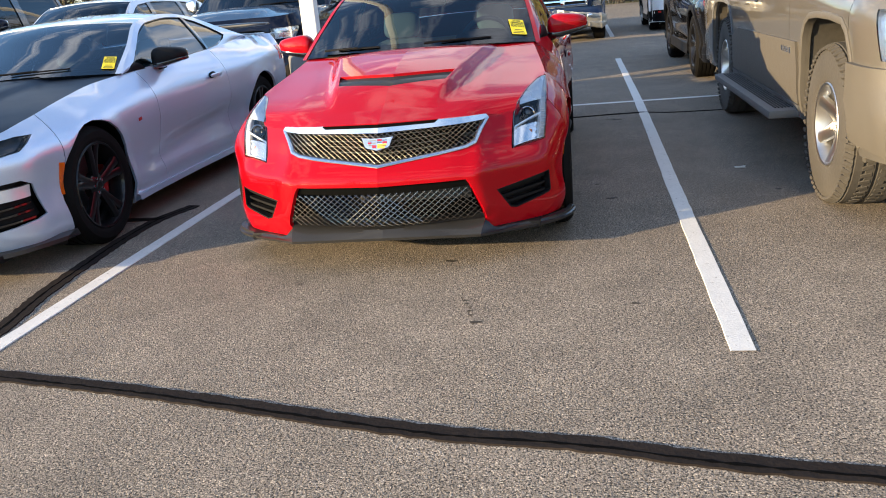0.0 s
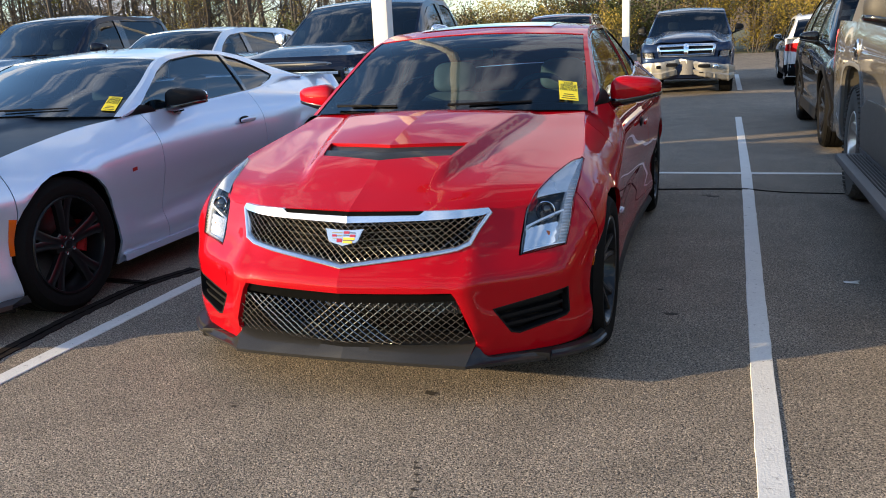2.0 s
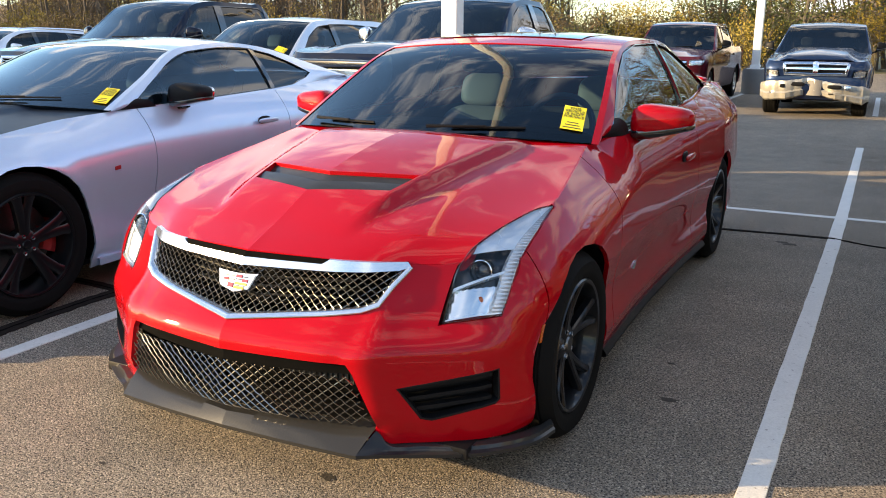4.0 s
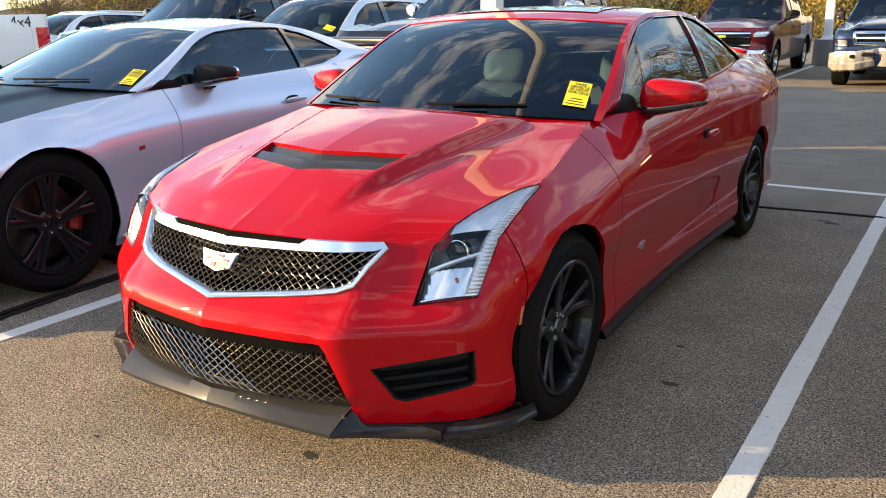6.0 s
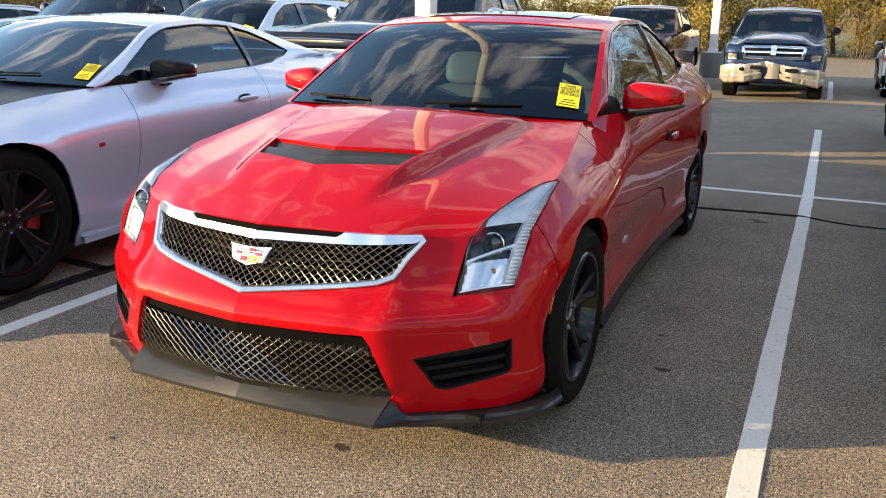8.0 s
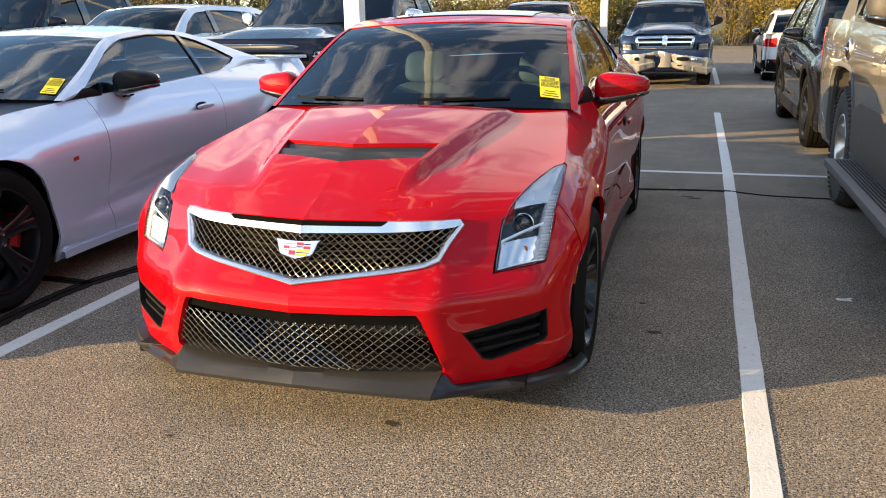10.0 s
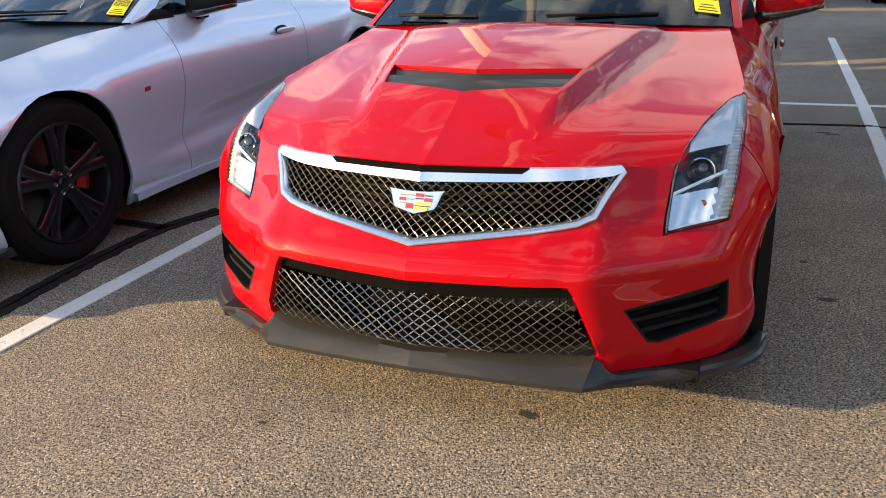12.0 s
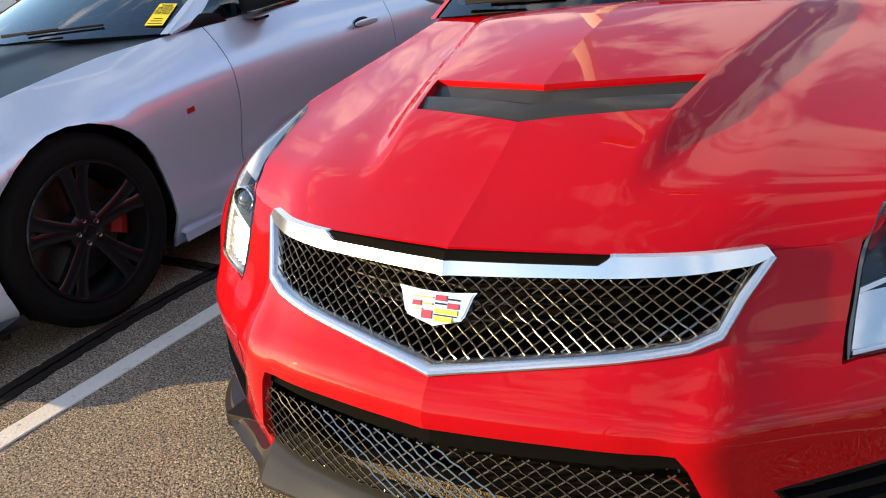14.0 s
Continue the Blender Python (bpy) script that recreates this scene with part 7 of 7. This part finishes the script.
def leaf_quads(bm, center, count, spread_r, size, rng, flat=0.6):
    for _ in range(count):
        while True:
            o = Vector((rng.uniform(-1, 1), rng.uniform(-1, 1), rng.uniform(-1, 1)))
            if o.length < 1:
                break
        c = center + Vector((o.x, o.y, o.z * flat)) * spread_r
        a = Vector((rng.uniform(-1, 1), rng.uniform(-1, 1), rng.uniform(-1, 1))).normalized()
        b = a.orthogonal().normalized()
        s = size * rng.uniform(0.6, 1.3)
        bm.faces.new([bm.verts.new(c + a * s), bm.verts.new(c + b * s * 0.5), bm.verts.new(c - a * s), bm.verts.new(c - b * s * 0.5)])


def tree(name, label, seed, h, leaf, density, droop=0.0, lean=0.1, group="trees"):
    """A tapered trunk, often forked, with limbs and fine twigs and a loose crown of small leaves."""
    rng = random.Random(seed)
    r = root(name, label, "tree", None, group)
    wood, twig, leaves = bmesh.new(), bmesh.new(), bmesh.new()
    stems = []
    for f in range(rng.choice((1, 2, 2, 3))):
        hh = h * (1 if f == 0 else rng.uniform(0.6, 0.95))
        tr, rad, _ = limb(Vector((0.12 * f, 0.08 * f, -0.1)), Vector((rng.uniform(-lean, lean) * (1 + f), rng.uniform(-lean, lean) * (1 + f), 1)), hh, h * (0.012 if f == 0 else 0.008), rng, 9, 0, 0.16)
        tube(tr, rad, 7, True, wood)
        stems.append((tr, rad, hh))
    for i in range(26):
        tr, rad, hh = stems[i % len(stems)]
        k = rng.uniform(0.12, 0.97)
        j = min(8, int(k * 9))
        p = tr[j].lerp(tr[j + 1], k * 9 - j)
        a = rng.uniform(0, 6.28)
        ln = hh * rng.uniform(0.14, 0.27) * (1.15 - k * 0.55)
        pts, rr, d = limb(p, Vector((math.cos(a), math.sin(a), rng.uniform(0.25, 1.2))), ln, rad[j] * 0.4 + 0.004, rng, 5, droop, 0.35)
        tube(pts, rr, 5, False, twig)
        for q in range(7):
            m = rng.randint(1, 4)
            t2, r2, d2 = limb(pts[m].lerp(pts[m + 1], rng.random()), Vector((rng.uniform(-1, 1), rng.uniform(-1, 1), rng.uniform(-0.2, 1.0) - droop * 2)), ln * rng.uniform(0.3, 0.65), 0.011, rng, 3, droop, 0.5)
            tube(t2, r2, 3, False, twig)
            for z in t2[1:]:
                t3, r3, _ = limb(z, Vector((rng.uniform(-1, 1), rng.uniform(-1, 1), rng.uniform(-0.3, 1.0) - droop * 2)), ln * 0.22, 0.006, rng, 2, droop, 0.5)
                tube(t3, r3, 3, False, twig)
                if density and rng.random() < 0.75:
                    leaf_quads(leaves, t3[-1], int(density * rng.uniform(0.2, 1.8)), 0.55, 0.065, rng)
    part("trunk", wood, BARK, r)
    part("limb_work", twig, TWIG, r)["kind"] = "stuff"
    if density:
        part("crown", leaves, leaf, r)["kind"] = "stuff"
    else:
        leaves.free()
    return r


def shrub(name, label, seed, h, w, leaf, count):
    rng = random.Random(seed)
    r = root(name, label, "shrub", None, "shrubs")
    stems, leaves = bmesh.new(), bmesh.new()
    for i in range(16):
        a = rng.uniform(0, 6.28)
        pts, rr, d = limb(Vector((rng.uniform(-w, w) * 0.3, rng.uniform(-w, w) * 0.2, -0.05)), Vector((math.cos(a) * 0.5, math.sin(a) * 0.5, 1)), h * rng.uniform(0.6, 1.05), 0.03, rng, 5, 0.02, 0.4)
        tube(pts, rr, 4, False, stems)
        for q in range(5):
            m = rng.randint(1, 4)
            t2, r2, _ = limb(pts[m], Vector((rng.uniform(-1, 1), rng.uniform(-1, 1), rng.uniform(0, 1))), h * 0.3, 0.01, rng, 3, 0, 0.5)
            tube(t2, r2, 3, False, stems)
            for z in t2[1:]:
                leaf_quads(leaves, z, int(count * rng.uniform(0.3, 1.7)), 0.42, 0.06, rng, 0.8)
    part("stem_work", stems, TWIG, r)["kind"] = "stuff"
    part("foliage", leaves, leaf, r)["kind"] = "stuff"
    return r


PROTO_T = [tree("bare_tree", "tall bare autumn tree with fine twigs", 11, 11.0, LEAFB, 0), tree("bare_tree", "tall bare autumn tree with fine twigs", 12, 13.0, LEAFB, 0, lean=0.2),
           tree("autumn_tree", "autumn tree with thinning yellow-green leaves", 13, 10.0, LEAFG, 8, 0.10), tree("autumn_tree", "autumn tree with yellow leaves", 14, 8.0, LEAFY, 7, 0.03),
           tree("autumn_tree", "autumn tree with a few brown leaves", 15, 11.0, LEAFB, 3)]
PROTO_S = [shrub("shrub", "dense shrub with golden yellow leaves", 21, 3.6, 2.2, LEAFY, 13), shrub("shrub", "brown autumn shrub with thin leaves", 22, 2.8, 2.4, LEAFB, 12), shrub("shrub", "dull green autumn shrub with thin leaves", 23, 2.6, 2.4, LEAFG, 12)]
_r = random.Random(77)
_used = set()


def plant(proto, x, y, s, turn):
    m = pose(x, y, 0, 0, 0, turn) @ Matrix.Scale(s, 4)
    if id(proto) not in _used:
        _used.add(id(proto))
        proto.matrix_world = m
        return
    o = copy_thing(proto, pose(x, y, 0, 0, 0, turn))
    o.scale = (s, s, s)


# wood along the far side: undergrowth in front, bare trunks behind; open sky towards the middle
for _i in range(64):
    _x = -62 + _i * 1.75 + _r.uniform(-0.8, 0.8)
    _gap = -17 < _x < -5
    _y = _r.uniform(38, 41)
    _k = 0 if (2 < _x < 12 and _r.random() < 0.85) or (_x < -16 and _r.random() < 0.25) or (-16 < _x < 2 and _r.random() < 0.45) else 1 if _r.random() < 0.6 else 2
    plant(PROTO_S[_k], _x, _y, _r.uniform(0.75, 1.15) * (0.8 if _gap else 1.0), _r.uniform(0, 360))
for _i in range(132):
    _x = -66 + _i * 0.85 + _r.uniform(-1, 1)
    if -17.5 < _x < -6 and _r.random() < 0.8:
        continue
    _k = 2 if -6 < _x < -1.5 else (4 if _r.random() < 0.38 else 3 if _r.random() < 0.14 else _r.choice((0, 1)))
    plant(PROTO_T[_k], _x, _r.uniform(41, 49), _r.uniform(0.75, 1.15), _r.uniform(0, 360))
for _i in range(60):
    _x = -70 + _i * 1.0 + _r.uniform(-1, 1)
    if _x < -17 or _x > -7:
        plant(PROTO_T[_r.choice((4, 4, 0, 1, 3))], _x, _r.uniform(50, 60), _r.uniform(0.9, 1.3), _r.uniform(0, 360))
# tall leafy trees beyond the corner of the lot
for _i in range(9):
    plant(PROTO_T[(2, 4, 3, 2, 0, 4, 2, 3, 2)[_i]], 13 + _i * 2.4 + _r.uniform(-0.7, 0.7), _r.uniform(38.5, 43), _r.uniform(1.35, 1.75), _r.uniform(0, 360))
for _i in range(22):
    plant(PROTO_T[(2, 3, 4, 2)[_i % 4]], 1.0 + _i * 0.85 + _r.uniform(-0.5, 0.5), _r.uniform(41.5, 46), _r.uniform(0.95, 1.3), _r.uniform(0, 360))
for _i in range(16):
    plant(PROTO_S[(1, 2, 1, 0)[_i % 4]], -17 + _i * 0.95 + _r.uniform(-0.4, 0.4), _r.uniform(42, 46), _r.uniform(1.0, 1.35), _r.uniform(0, 360))
# tall trees beyond the bays on the far side of the pewter truck
for _i in range(14):
    plant(PROTO_T[(2, 3, 2, 4)[_i % 4]], _r.uniform(17, 25), 2 + _i * 2.5 + _r.uniform(-0.6, 0.6), _r.uniform(0.95, 1.35), _r.uniform(0, 360))
# more wood round the other sides of the lot
for _i in range(34):
    _a = radians(_r.uniform(-60, 200))
    _d = _r.uniform(30, 46)
    _x, _y = -2 + _d * math.cos(_a - radians(60)) * 1.1, 2 + _d * math.sin(_a - radians(60))
    if _y < 30 and (_x > 22 or _y < -26 or _x < -40):
        plant(PROTO_T[_r.choice((0, 1, 2, 2, 3, 4))], _x, _y, _r.uniform(0.9, 1.3), _r.uniform(0, 360))
# low wooded rise on the horizon
_rows = []
for _j in range(5):
    _row = []
    for _i in range(81):
        _x = -320 + _i * 8
        _h = (9 + 5 * math.sin(_x * 0.021) + 3 * math.sin(_x * 0.07 + 1) + 1.6 * math.sin(_x * 0.31)) * (0, 0.55, 0.9, 1.0, 0.3)[_j]
        _row.append((_x, 170 + _j * 14, _h - 1))
    _rows.append(_row)
tagged(part("distant_hill", loft(_rows), material("distant_woods", (0.115, 0.085, 0.055), 0.95, grain=0.6, scale=0.5, bump=0.8, blotch=0.4)), "low brown wooded rise far beyond the lot", "hill", kind="structure")
